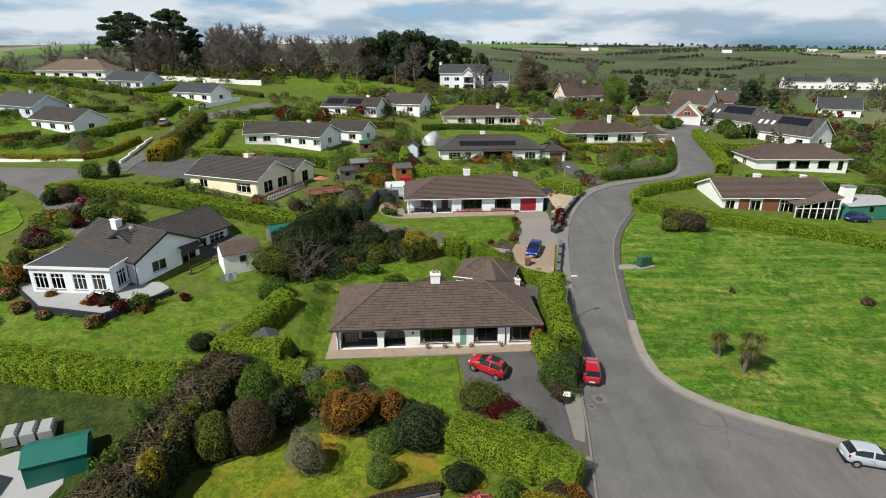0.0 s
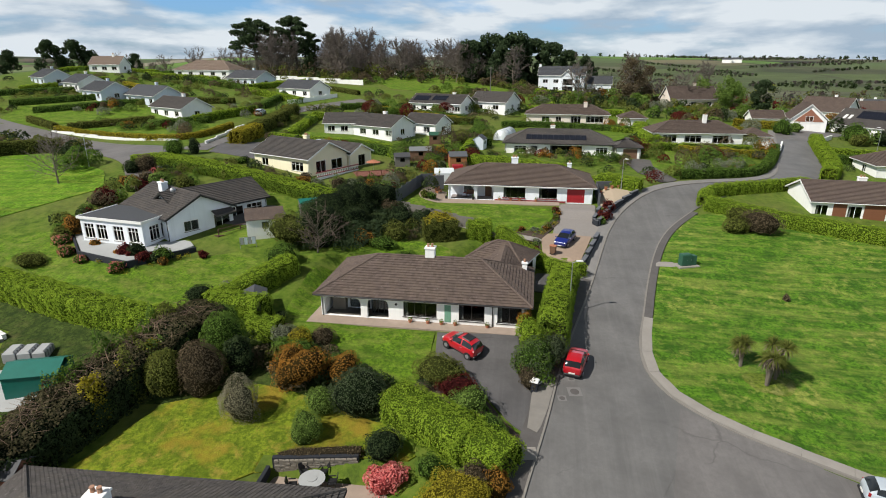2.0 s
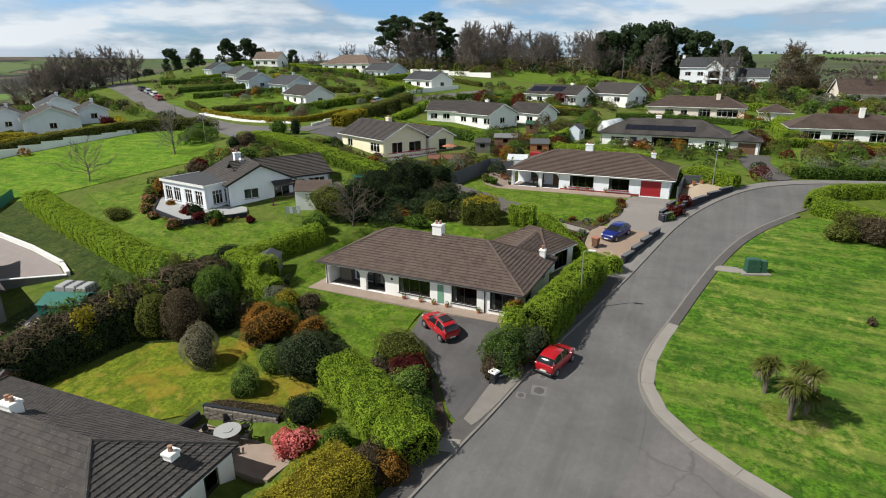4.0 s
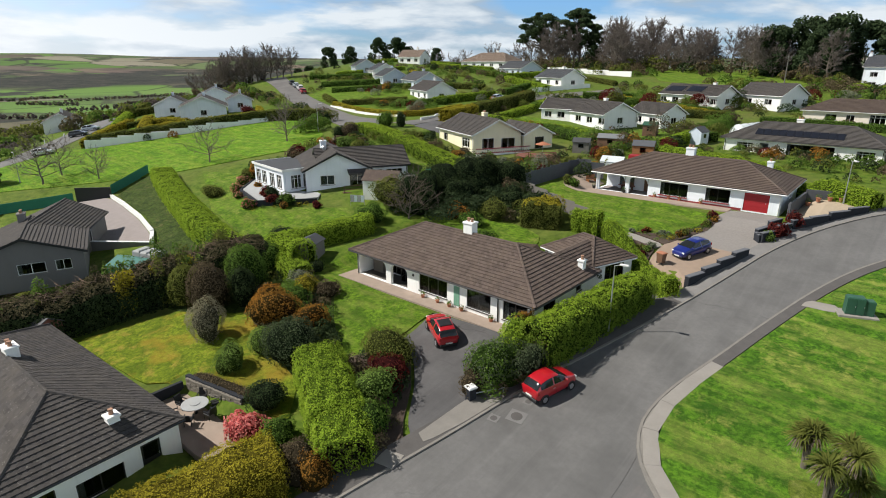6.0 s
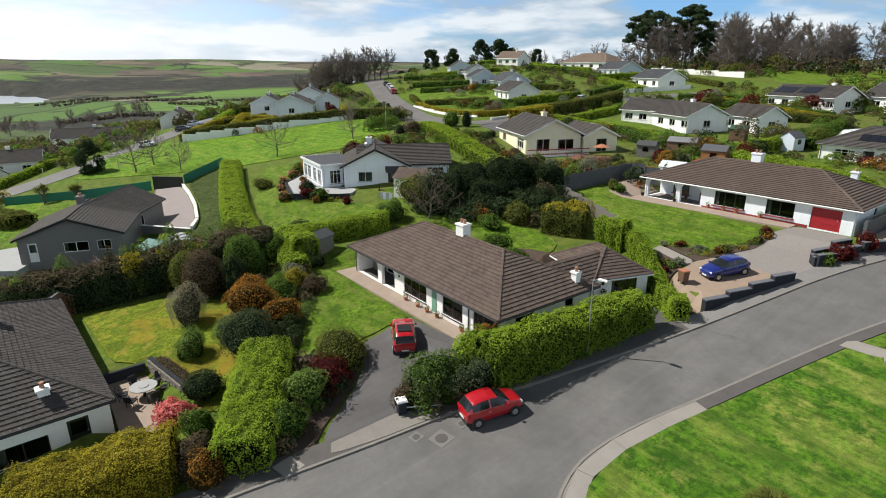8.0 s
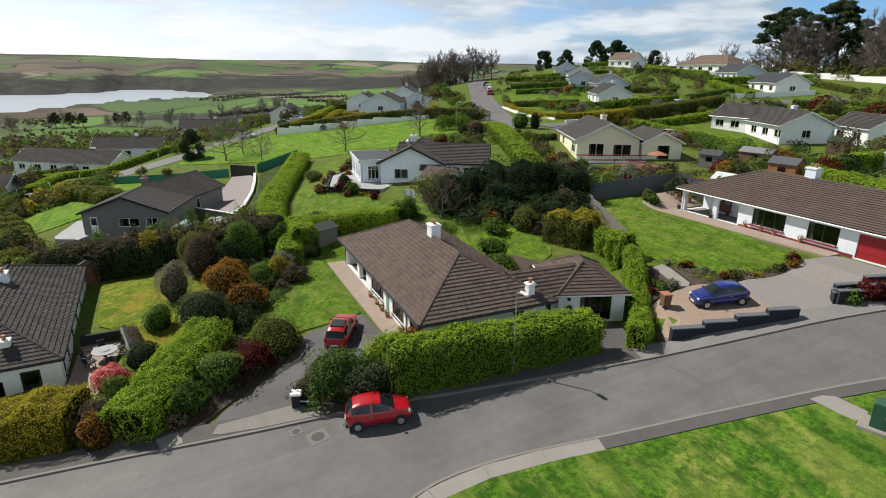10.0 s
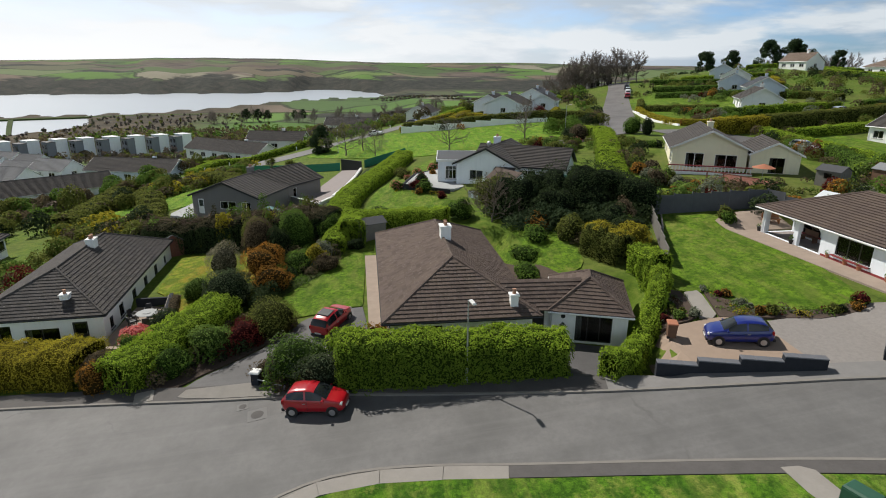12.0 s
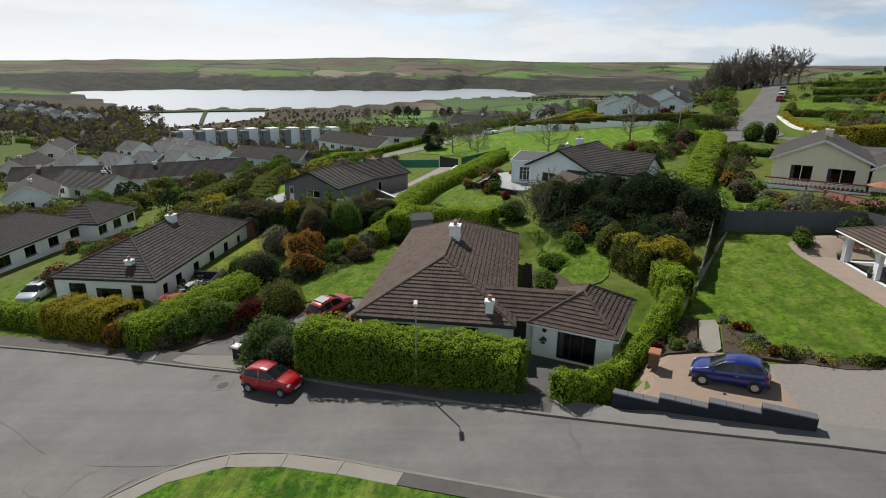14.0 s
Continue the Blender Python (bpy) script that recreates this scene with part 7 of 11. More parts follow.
bush(-6.7, 42.4, 1.2, 1.1, 2.0, L_GOLD, "golden-yellow shrub in the border", "shrub", 0.0936, 119, 0.12)
bush(-5.4, 43.6, 1.1, 1.2, 1.6, L_BROWN, "brownish twiggy shrub on the lawn edge", "shrub", 0.0864, 102, 0.12, core=CORE_B)
bush(-6.0, 41.0, 1.3, 1.2, 2.1, L_GREEN, "green shrub in the border", "shrub", 0.0936, 102, 0.12)
bush(-10.6, 46.2, 0.9, 0.9, 1.1, L_DARK, "low dark shrub on the lawn", "shrub", 0.0936, 102, 0.14)
bush(4.0, 29.9, 1.35, 1.15, 1.9, L_PINK, "rhododendron covered in pink flowers", "rhododendron", 0.122, 110, 0.12)
bush(3.3, 31.9, 1.35, 1.25, 1.8, L_DARK, "dark rounded shrub above the patio", "shrub", 0.0864, 136, 0.08)
bush(9.7, 29.5, 1.3, 1.2, 2.1, L_BROWN, "brown-leaved shrub by the road", "shrub", 0.0936, 110.5, 0.12, core=CORE_B)
bush(11.2, 29.8, 1.0, 0.9, 2.0, L_ORANGE, "rusty-orange shrub by the road", "shrub", 0.0936, 110.5, 0.12, core=CORE_B)
bush(6.8, 30.6, 1.0, 0.9, 1.5, L_GREEN, "green shrub beside the hedge", "shrub", 0.0936, 102, 0.12)
bush(-16.5, 45.0, 1.5, 1.5, 2.0, L_DARK, "dark shrub by the shed", "shrub", 0.108, 85, 0.12)
bush(-20.2, 49.0, 1.4, 1.3, 1.5, L_DARK, "dark rounded shrub on the neighbour's lawn", "shrub", 0.101, 102, 0.06)
bush(-17.8, 50.8, 1.0, 0.9, 1.3, L_GREY, "pale variegated shrub by a hedge", "shrub", 0.0936, 93.5, 0.1)
bush(-43.5, 53.3, 1.7, 1.5, 1.6, L_OLIVE, "rounded olive shrub on a lawn", "shrub", 0.115, 76.5, 0.1)
bush(-15.9, 61.8, 2.3, 2.1, 4.2, L_OLIVE, "yellow-green bushy conifer by the hedge", "conifer", 0.13, 76.5, 0.16)
bush(-15.2, 57.8, 1.6, 1.6, 2.6, L_GREEN, "dark green shrub by a hedge", "shrub", 0.115, 76.5, 0.14)
for x, y, rx, ry, h in [(-12.6, 63.4, 2.3, 2.3, 4.3), (-12.8, 66.6, 2.6, 2.5, 4.7), (-12.2, 69.9, 2.7, 2.6, 4.6), (-10.9, 72.8, 2.7, 2.5, 4.4), (-8.6, 75.2, 2.4, 2.2, 3.9), (-10.0, 66.8, 2.2, 2.2, 3.4), (-9.0, 70.6, 2.2, 2.2, 3.2), (-14.8, 69.4, 2.2, 2.2, 3.6)]:
    bush(x, y, rx, ry, h, L_DARK, "massive dark evergreen behind a bungalow", "evergreen", 0.13, 100, 0.2)
for x, y, rx, ry, h, lf, lab in [
    (-5.0, 63.6, 1.5, 1.2, 1.3, L_GREEN, "low green shrub in the back garden"), (-2.0, 61.6, 1.6, 1.2, 1.3, L_GREEN, "low green shrub in the back garden"), (1.2, 61.0, 1.7, 1.3, 1.4, L_GREEN, "low green shrub in the back garden"), (3.6, 60.6, 1.4, 1.1, 1.2, L_OLIVE, "olive shrub by the annexe"),
    (-4.6, 70.6, 1.8, 1.6, 2.6, L_DARK, "dark evergreen by the fence"), (-1.9, 71.3, 1.7, 1.4, 2.3, L_DARK, "dark rounded shrub by the fence"), (-4.2, 66.4, 1.6, 1.4, 2.2, L_OLIVE, "olive shrub in the back garden"), (-6.4, 73.0, 1.5, 1.3, 2.2, L_BROWN, "brownish shrub by the fence"),
    (0.6, 70.4, 1.7, 1.5, 2.6, L_GOLD, "golden-brown conifer beside the hedge"), (-7.4, 64.4, 1.3, 1.1, 1.6, L_ORANGE, "orange-tipped shrub on the back lawn"),
    (39.0, 76.8, 1.7, 1.6, 2.1, L_OLIVE, "low olive shrub on the green"), (41.8, 77.0, 2.2, 1.9, 3.0, L_BROWN, "large twiggy brown shrub on the green"), (40.2, 79.0, 2.0, 1.6, 2.6, L_OLIVE, "olive shrub on the green"),
    (53.3, 55.9, 0.9, 0.8, 0.9, L_BROWN, "small brown shrub on the green"), (38.6, 59.2, 0.35, 0.35, 0.8, L_BROWN, "spindly sapling on the green"),
    (-2.3, 81.5, 0.6, 0.6, 1.3, L_GREEN, "green shrub by the terrace"), (-3.4, 81.9, 0.8, 0.7, 1.1, L_OLIVE, "spiky dark shrub by the terrace"),
    (22.2, 78.0, 0.9, 0.8, 1.6, L_RED, "spiky red-brown shrub in a planter"), (23.0, 80.6, 0.8, 0.8, 1.4, L_RED, "spiky red-brown shrub in a planter"), (21.7, 76.4, 0.6, 0.6, 1.0, L_SPRING, "pale shrub in a planter"),
]:
    bush(x, y, rx, ry, h, lf, lab, "shrub", 0.15, 55, 0.14, core=CORE_B if lf in (L_BROWN, L_RED, L_ORANGE) else None)

# border plants and garden shrubs further off
plants = np.random.default_rng(23)
KINDS = [(L_GREEN, "rounded green shrub in a garden border"), (L_OLIVE, "olive-green shrub in a garden border"), (L_DARK, "dark evergreen shrub in a garden border"), (L_BROWN, "brown twiggy shrub in a garden border"), (L_SPRING, "fresh green shrub in a garden border"), (L_RED, "dark red shrub in a garden border"), (L_GREY, "grey-green shrub in a garden border"), (L_ORANGE, "orange-tinted shrub in a garden border")]


def clump(x, y, r, h, density, size, seed_lobes):
    n = int(4 * r * (r + h) * density * 0.55)
    pts, nrm = blob_points(r, r * 0.9, h * 0.62, n, seed_lobes, 0.15, 0.5)
    pts *= (1 - np.abs(rng.normal(0, 0.1, (n, 1))))
    pts[:, 2] += h * 0.38
    keep = pts[:, 2] > 0.0
    v, q = leaves(pts[keep], nrm[keep], size)
    return v + np.array([x, y, gz(x, y)]), q


def inside(poly, x, y):
    p = np.asarray(poly)[:, :2]
    q = np.roll(p, -1, 0)
    c = ((p[:, 1] > y) != (q[:, 1] > y)) & (x < (q[:, 0] - p[:, 0]) * (y - p[:, 1]) / (q[:, 1] - p[:, 1] + 1e-12) + p[:, 0])
    return c.sum() % 2 == 1


GLADE = np.array([(-50, 4), (-61, 8), (-73, 16), (-69, 20), (-55, 18.5), (-46, 12.5)])


def border(pts, n, r0, r1, spread=1.0, kinds=range(8), density=22, size=0.2, single=True):
    """Shrubs along a line: single things near the camera, or one mass of planting far off."""
    line, kinds = resample(pts, 0.3), list(kinds)
    groups = {}
    for k in range(n):
        p = line[plants.integers(len(line))]
        r = plants.uniform(r0, r1)
        lf, lab = KINDS[kinds[plants.integers(len(kinds))]]
        x, y, h = p[0] + plants.normal(0, spread), p[1] + plants.normal(0, spread), r * plants.uniform(1.1, 1.9)
        if inside(GLADE, x, y):
            continue
        if single:
            bush(x, y, r, r * plants.uniform(0.75, 1.1), h, lf, lab, "shrub", size, density, 0.14, core=CORE_B if lf in (L_BROWN, L_RED, L_ORANGE) else None, group="garden shrubs")
        else:
            lob = rng.normal(0, 1, (3, 3))
            groups.setdefault(lf.name, (lf, []))[1].append(clump(x, y, r, h, density * 1.7, size, lob / np.linalg.norm(lob, axis=1)[:, None]))
    if groups:
        packs = [merge(*g[1])[:2] for g in groups.values()]
        v, q, ix = merge(*packs)
        tagged(new("shrubbery", raw_mesh("shrubbery", v, q, [g[0] for g in groups.values()], ix)), "mixed garden shrubs between the houses", "shrubbery", kind="stuff")


border([(13.2, 68.0), (10.5, 68.9)], 7, 0.25, 0.45, 0.4, density=60, size=0.11)
border([(11, 72), (14.4, 73.3), (15.9, 77.5), (15.9, 79)], 16, 0.25, 0.5, 0.25, density=60, size=0.11)
border([(-38, 58), (-30, 53.6), (-24.5, 57)], 12, 0.5, 0.9, 0.5, (0, 2, 5, 7), 40, 0.16)
border([(-45, 60), (-44, 66), (-48, 72)], 10, 0.7, 1.4, 1.0, density=30)
border([(-47, 76.5), (-38, 76), (-43, 72)], 12, 0.7, 1.4, 1.0, density=30)
border([(-24, 83.5), (-14, 83), (-9, 84)], 16, 0.6, 1.2, 0.9, density=30)
border([(-10, 79), (-4, 95), (-3, 104)], 22, 0.8, 1.6, 1.8, density=26, single=False)
border([(-14, 108), (-6, 104), (0, 108)], 14, 0.9, 1.8, 1.6, density=24, single=False)
border([(-40, 108), (-30, 110), (-22, 109)], 10, 0.8, 1.5, 1.0, density=24, single=False)
border([(9, 110.6), (20, 109.8), (28, 109)], 16, 0.6, 1.2, 0.7, density=28, single=False)
border([(33, 98), (40, 103), (47, 107), (53, 114)], 18, 1.0, 2.0, 1.2, density=22, single=False)
border([(33, 120), (35, 110), (41, 110), (48, 118)], 14, 1.0, 2.2, 1.6, density=20, single=False)
border([(-5, 120), (0, 128), (4, 126)], 10, 1.2, 2.4, 1.6, (0, 4, 1, 3), 20, single=False)
border([(30, 150), (42, 146), (60, 130), (64, 126)], 16, 0.9, 1.8, 1.6, density=20, single=False)
border([(-90, 124), (-80, 122), (-70, 124), (-62, 118), (-64, 110)], 26, 0.7, 1.6, 1.8, density=22, single=False)
border([(-66, 145), (-58, 138), (-50, 150)], 16, 1.0, 2.0, 1.8, density=20, single=False)
border([(-40, 150), (-20, 154), (6, 176), (12, 190)], 26, 1.2, 2.4, 2.4, density=16, size=0.28, single=False)
border([(-110, 142), (-96, 136), (-86, 146)], 18, 0.8, 1.6, 2.2, density=18, size=0.26, single=False)
border([(-64, 86), (-76, 98), (-86, 102)], 12, 1.2, 2.2, 1.6, (0, 1, 2, 3), 20, 0.26, single=False)
border([(-101, 62), (-94, 74)], 3, 0.8, 1.4, 1.6, density=20, size=0.26, single=False)
border([(66, 98), (84, 96), (72, 100)], 12, 0.8, 1.8, 1.8, density=20, single=False)
border([(84, 130), (92, 128), (100, 122), (96, 106)], 16, 1.0, 2.2, 2.0, density=18, size=0.26, single=False)
border([(70, 190), (60, 170), (50, 160), (66, 150)], 20, 1.2, 2.6, 3.0, density=16, size=0.3, single=False)
border([(110, 160), (120, 180), (100, 190), (140, 200)], 24, 1.4, 2.8, 4.0, density=14, size=0.32, single=False)
border([(28, 204), (44, 200), (52, 186)], 14, 1.2, 2.4, 2.4, density=16, size=0.3, single=False)
border([(-32, 18), (-40, 12), (-56, 6), (-70, 10), (-80, 0)], 40, 1.0, 2.2, 3.0, (0, 1, 2, 3), 16, 0.3, single=False)
border([(-24, 12), (-33, 21)], 12, 0.9, 1.7, 1.6, (0, 1, 3, 4), 24, 0.22, single=False)
border([(2, 14), (-14, 12.5), (-22, 14), (-30, 16)], 18, 0.8, 1.5, 1.2, density=26, single=False)
border([(-70, -6), (-100, 0), (-110, 10)], 22, 1.2, 2.6, 3.0, (0, 1, 2, 3), 14, 0.34, single=False)
border([(-30, -6), (-60, -10), (-80, -24)], 26, 1.2, 2.6, 4.0, (0, 1, 2, 3), 14, 0.34, single=False)

# ---- trees ----
BARE = [bare_tree_mesh(h, s, TWIG, "bare_%d" % s, sp, 40, rc, 0.0017, lo) for h, s, sp, rc, lo in ((22, 3, 0.5, 0.38, 0.22), (20, 8, 0.6, 0.42, 0.16), (23, 14, 0.45, 0.36, 0.25), (15, 21, 0.6, 0.44, 0.14))]
SMALL_BARE = [bare_tree_mesh(7.5, 21, TWIG, "small_a", 0.7, 16, 0.5, 0.0016, 0.2), bare_tree_mesh(8.5, 29, TWIG, "small_b", 0.65, 16, 0.48, 0.0016, 0.16)]
PINES = [pine_meshes(23, 5, 10.5, 0.42, low=0.5), pine_meshes(24.5, 11, 10.0, 0.4, low=0.46), pine_meshes(20, 17, 7.0, 0.5, low=0.35)]
BROAD_DARK = [leafy_meshes(15, 6.2, 31, L_PINE, 6500, 0.6, 0.06), leafy_meshes(12, 4.8, 37, L_PINE, 5200, 0.52, 0.05)]
SPRING_TREE = leafy_meshes(11, 4.6, 41, L_SPRING, 2600, 0.42, 0.15)
BUD_TREE = leafy_meshes(15, 5.5, 43, L_BROWN, 3200, 0.4, 0.2)
trees = np.random.default_rng(99)


def at(x, y, k=1.0, turn=0.0):
    return Matrix.Translation((x, y, gz(x, y) - 0.1)) @ Matrix.Rotation(radians(turn), 4, "Z") @ Matrix.Scale(k, 4)


plant_tree(at(-109, 244, 1.05, 20), PINES[0], "tall umbrella pine above the bare woods", "pine_tree")
plant_tree(at(-93, 250, 1.04, 140), PINES[1], "tall spreading pine beside another pine", "pine_tree")
for x, y, k in [(-86, 246, 0.8), (-14, 232, 0.86), (-6, 236, 1.0), (3, 233, 1.05), (10, 238, 0.95), (17, 236, 0.9), (-2, 228, 0.8), (24, 246, 0.75)]:
    plant_tree(at(x, y, k * 1.2, trees.uniform(0, 360)), BROAD_DARK[0], "dark dense pine at the wood's edge", "pine_tree", "pines in the wood")
for k in range(66):
    x, y = trees.uniform(-106, 4), trees.uniform(222, 266)
    plant_tree(at(x, y, trees.uniform(0.7, 0.94) * (1.0 if x < -62 else 0.78), trees.uniform(0, 360)), BARE[int(trees.integers(4))], "tall leafless tree in the hilltop wood", "bare_tree", "bare trees in the wood")
for x, y, k in [(-150, 262, 0.9), (-138, 270, 0.9), (-126, 262, 0.85), (-118, 270, 1.0), (-160, 275, 0.9), (-176, 262, 0.8), (26, 200, 0.7), (45, 214, 0.75), (60, 206, 0.8), (70, 220, 0.7)]:
    plant_tree(at(x, y, k, trees.uniform(0, 360)), BARE[int(trees.integers(4))], "leafless tree behind the houses", "bare_tree", "bare trees behind houses")
for k in range(30):
    x = -196 + 72 * (k + trees.uniform(0, 1)) / 30
    plant_tree(at(x, 232 + (x + 185) * 0.65 + trees.uniform(-4, 22), trees.uniform(0.42, 0.66), trees.uniform(0, 360)), BARE[int(trees.integers(4))], "leafless tree in a low wood on the skyline", "bare_tree", "bare trees on the skyline")
plant_tree(at(43, 205, 0.95, 10), BUD_TREE, "large round tree in brown bud", "budding_tree")
plant_tree(at(49, 212, 0.8, 100), BUD_TREE, "round tree in brown bud", "budding_tree")
for x, y, k in [(66, 208, 0.9), (73, 203, 1.0), (78, 210, 0.85), (70, 198, 0.7)]:
    plant_tree(at(x, y, k, x * 7), SPRING_TREE, "tree in fresh green spring leaf", "leafy_tree", "spring trees")
for x, y, k in [(-208, 203, 0.85), (-201, 212, 0.95), (-192, 222, 1.0), (-186, 229, 1.05), (-181, 233, 1.0), (-219, 192, 0.6), (-222, 201, 0.6), (-150, 220, 0.5), (30, 238, 0.8), (96, 236, 0.7), (150, 245, 0.8), (136, 226, 0.6), (165, 252, 0.7)]:
    plant_tree(at(x, y, k, x * 3), BROAD_DARK[int(abs(x)) % 2], "dark evergreen tree on the skyline", "evergreen_tree", "evergreens on the skyline")
for x, y, k in [(-184, 130, 0.8), (-183, 136, 0.95), (-180, 143, 0.9), (-177, 150, 0.95), (-174, 157, 0.85), (-190, 140, 0.9), (-188, 150, 0.85), (-171, 163, 0.75), (-196, 134, 0.7), (-204, 128, 0.7), (-199, 150, 0.8), (-186, 134, 0.75), (-181, 139, 0.85), (-178, 146, 0.8), (-175, 153, 0.85), (-172, 160, 0.7), (-192, 132, 0.8), (-185, 144, 0.85), (-168, 167, 0.7), (-195, 128, 0.65), (-181, 155, 0.8)]:
    plant_tree(at(x + 10, 124 + (y - 126) * 0.55, k * 0.72, x * 5), BARE[int(abs(x * 3)) % 4], "tall bare tree at the end of the road", "bare_tree", "bare trees at the road's end")
plant_tree(at(-64.5, 63.6, 0.95, 0), SMALL_BARE[0], "small rounded bare tree on a lawn", "bare_tree")
plant_tree(at(-61.5, 78, 0.95, 60), SMALL_BARE[1], "bare tree by the upper green", "bare_tree")
plant_tree(at(-77, 49.5, 0.7, 0), SMALL_BARE[1], "slender sapling on the green", "bare_tree")
plant_tree(at(-12.2, 60.8, 0.4, 50), bare_tree_mesh(12, 77, L_DEAD, "twiggy", 0.85, 30, 0.55, 0.0026, 0.08), "grey twiggy bare tree above the hedge", "bare_tree")
plant_tree(at(-96, 37, 0.45, 10), BROAD_DARK[0], "dark tree beside the lower road", "evergreen_tree")
plant_tree(at(-85, 43, 1.2, 70), SMALL_BARE[0], "bare tree beside the lower road", "bare_tree")
plant_tree(at(-88, 47, 1.0, 200), SMALL_BARE[0], "bare tree on the lower green", "bare_tree")
for k in range(34):
    a = trees.uniform(0, 1)
    x, y = -495 - 25 * a + trees.normal(0, 14), -95 + 215 * a + trees.normal(0, 10)
    plant_tree(at(x, y, trees.uniform(0.45, 0.75), trees.uniform(0, 360)), BARE[int(trees.integers(4))], "leafless tree in a valley shelter belt", "bare_tree", "shelter belt trees")
for x, y in [(-505, -50), (-508, -42), (-503, -60), (-512, -18), (-506, -10)]:
    plant_tree(at(x, y, trees.uniform(0.5, 0.65), x * 9), PINES[2], "dark conifer in the valley shelter belt", "evergreen_tree", "shelter belt conifers")


def woodland(name, spots, h0, h1, card, mats, label, per=26):
    """Far woods nobody could count: many ragged crowns in one mass."""
    packs = [[] for _ in mats]
    for x, y in spots:
        h = trees.uniform(h0, h1)
        r = h * trees.uniform(0.35, 0.55)
        d = trees.normal(0, 1, (per, 3))
        d /= np.linalg.norm(d, axis=1)[:, None]
        p = d * np.array([r, r, h * 0.45]) * trees.uniform(0.55, 1, (per, 1)) + np.array([x, y, gz(x, y) + h * 0.5])
        packs[int(trees.integers(len(mats)))].append(leaves(p, d, card, 0.7, 0.2))
    used = [(m, merge(*p)[:2]) for m, p in zip(mats, packs) if p]
    v, q, ix = merge(*[u[1] for u in used])
    return tagged(new(name, raw_mesh(name, v, q, [u[0] for u in used], ix)), label, "woodland", kind="stuff")


def ring(n, a0, a1, d0, d1):
    a, d = np.radians(trees.uniform(a0, a1, n)), trees.uniform(d0, d1, n)
    return list(zip(45 + d * np.cos(a), 58 + d * np.sin(a)))


woodland("valley_wood", ring(1300, 213.5, 234, 300, 760), 3, 6.5, 1.5, [L_FARWOOD, L_BROWN, L_FARGREEN, L_FARWOOD, L_OLIVE], "scrubby woods in the valley", 26)
woodland("valley_scrub", ring(600, 176, 210, 330, 470), 3, 7, 1.4, [L_BROWN, L_OLIVE, L_GREEN, L_BROWN], "scrub and hedgerow trees below the estate", 24)


def rows(n, a0, a1, d0, d1, gap=5.0):
    """Spots along straight field boundaries."""
    out = []
    for (x, y) in ring(n, a0, a1, d0, d1):
        turn = radians(25 + 90 * int(trees.integers(2)) + trees.normal(0, 9))
        for k in range(int(trees.uniform(60, 220) / gap)):
            out.append((x + math.cos(turn) * gap * k + trees.normal(0, 1), y + math.sin(turn) * gap * k + trees.normal(0, 1)))
    return out


woodland("hillside_hedgerows", rows(20, 140, 182, 330, 1000, 3.0), 2, 5, 1.7, [L_FARWOOD, L_FARGREEN, L_BROWN, L_FARWOOD], "bare hedgerows and copses on the slopes", 16)
woodland("north_hedgerows", rows(34, 40, 84, 480, 1250), 2, 4.5, 2.0, [L_FARGREEN, L_FARWOOD, L_DARK], "hedgerows between the northern fields", 12)
woodland("village_trees", [(x, y) for x, y in zip(trees.uniform(30, 330, 230), trees.uniform(236, 430, 230))], 3.5, 9, 0.9, [L_FARWOOD, L_OLIVE, L_BROWN, L_FARGREEN, L_FARWOOD], "budding trees among the village houses", 60)
woodland("marsh_scrub", [(x, y) for x, y in ring(480, 190, 217, 380, 690) if gz(x, y) > -31], 1.4, 3.0, 1.4, [L_FARWOOD, L_OLIVE, L_FARGREEN, L_FARWOOD], "low scrub on the marsh round the pond", 14)
woodland("skyline_trees", ring(110, 48, 92, 1150, 1420), 4, 8, 3.4, [L_DARK], "trees along the northern skyline", 10)
woodland("north_west_wood", ring(300, 118, 145, 330, 620), 6, 12, 2.4, [L_BROWN, L_DARK, L_BROWN], "bare trees beyond the hill", 20)
woodland("undergrowth", [(x, y) for x, y in zip(trees.uniform(-108, 2, 190), trees.uniform(218, 262, 190))], 2.5, 6.5, 0.7, [L_DARK, L_OLIVE, L_BROWN, L_BROWN], "dark undergrowth of the hilltop wood", 60)
woodland("east_gardens", [(x, y) for x, y in zip(trees.uniform(95, 230, 120), trees.uniform(175, 330, 120))], 2.0, 6.0, 0.8, [L_OLIVE, L_BROWN, L_GREEN, L_RED], "garden trees between the eastern houses", 40)
woodland("west_gardens", [(x, y) for x, y in zip(trees.uniform(-260, -150, 160), trees.uniform(-110, 60, 160))], 2.0, 4.5, 0.9, [L_OLIVE, L_BROWN, L_DEAD, L_FARWOOD], "garden trees of the lower estate", 36)

# ---- lower estate ----
for cx, cy, L in [(-92, -59, 9.5), (-96, -50.5, 9.5), (-99, -42.5, 9.5), (-99, -35, 8), (-120, -45, 9.5), (-116, -34, 11), (-137, -62, 9), (-141, -53, 9), (-132, -71, 9), (-152, -66, 9)]:
    house("terraced_house", "white two-storey gabled house with pale grey tiles", cx, cy, 70, L, 8.2, gz(cx, cy) - 0.3, 4.5, 2.5, "gable", BRIGHTWHITE, TILE_PALE, simple_windows(8, 2) + simple_windows(8, 2, "white", 3.0, 1.0, ("front",)) + [("right", 0.3, 3.0, 1.2, 1.0, 1)], (), 0.25, 0, FRAME_W, group="terraced houses")
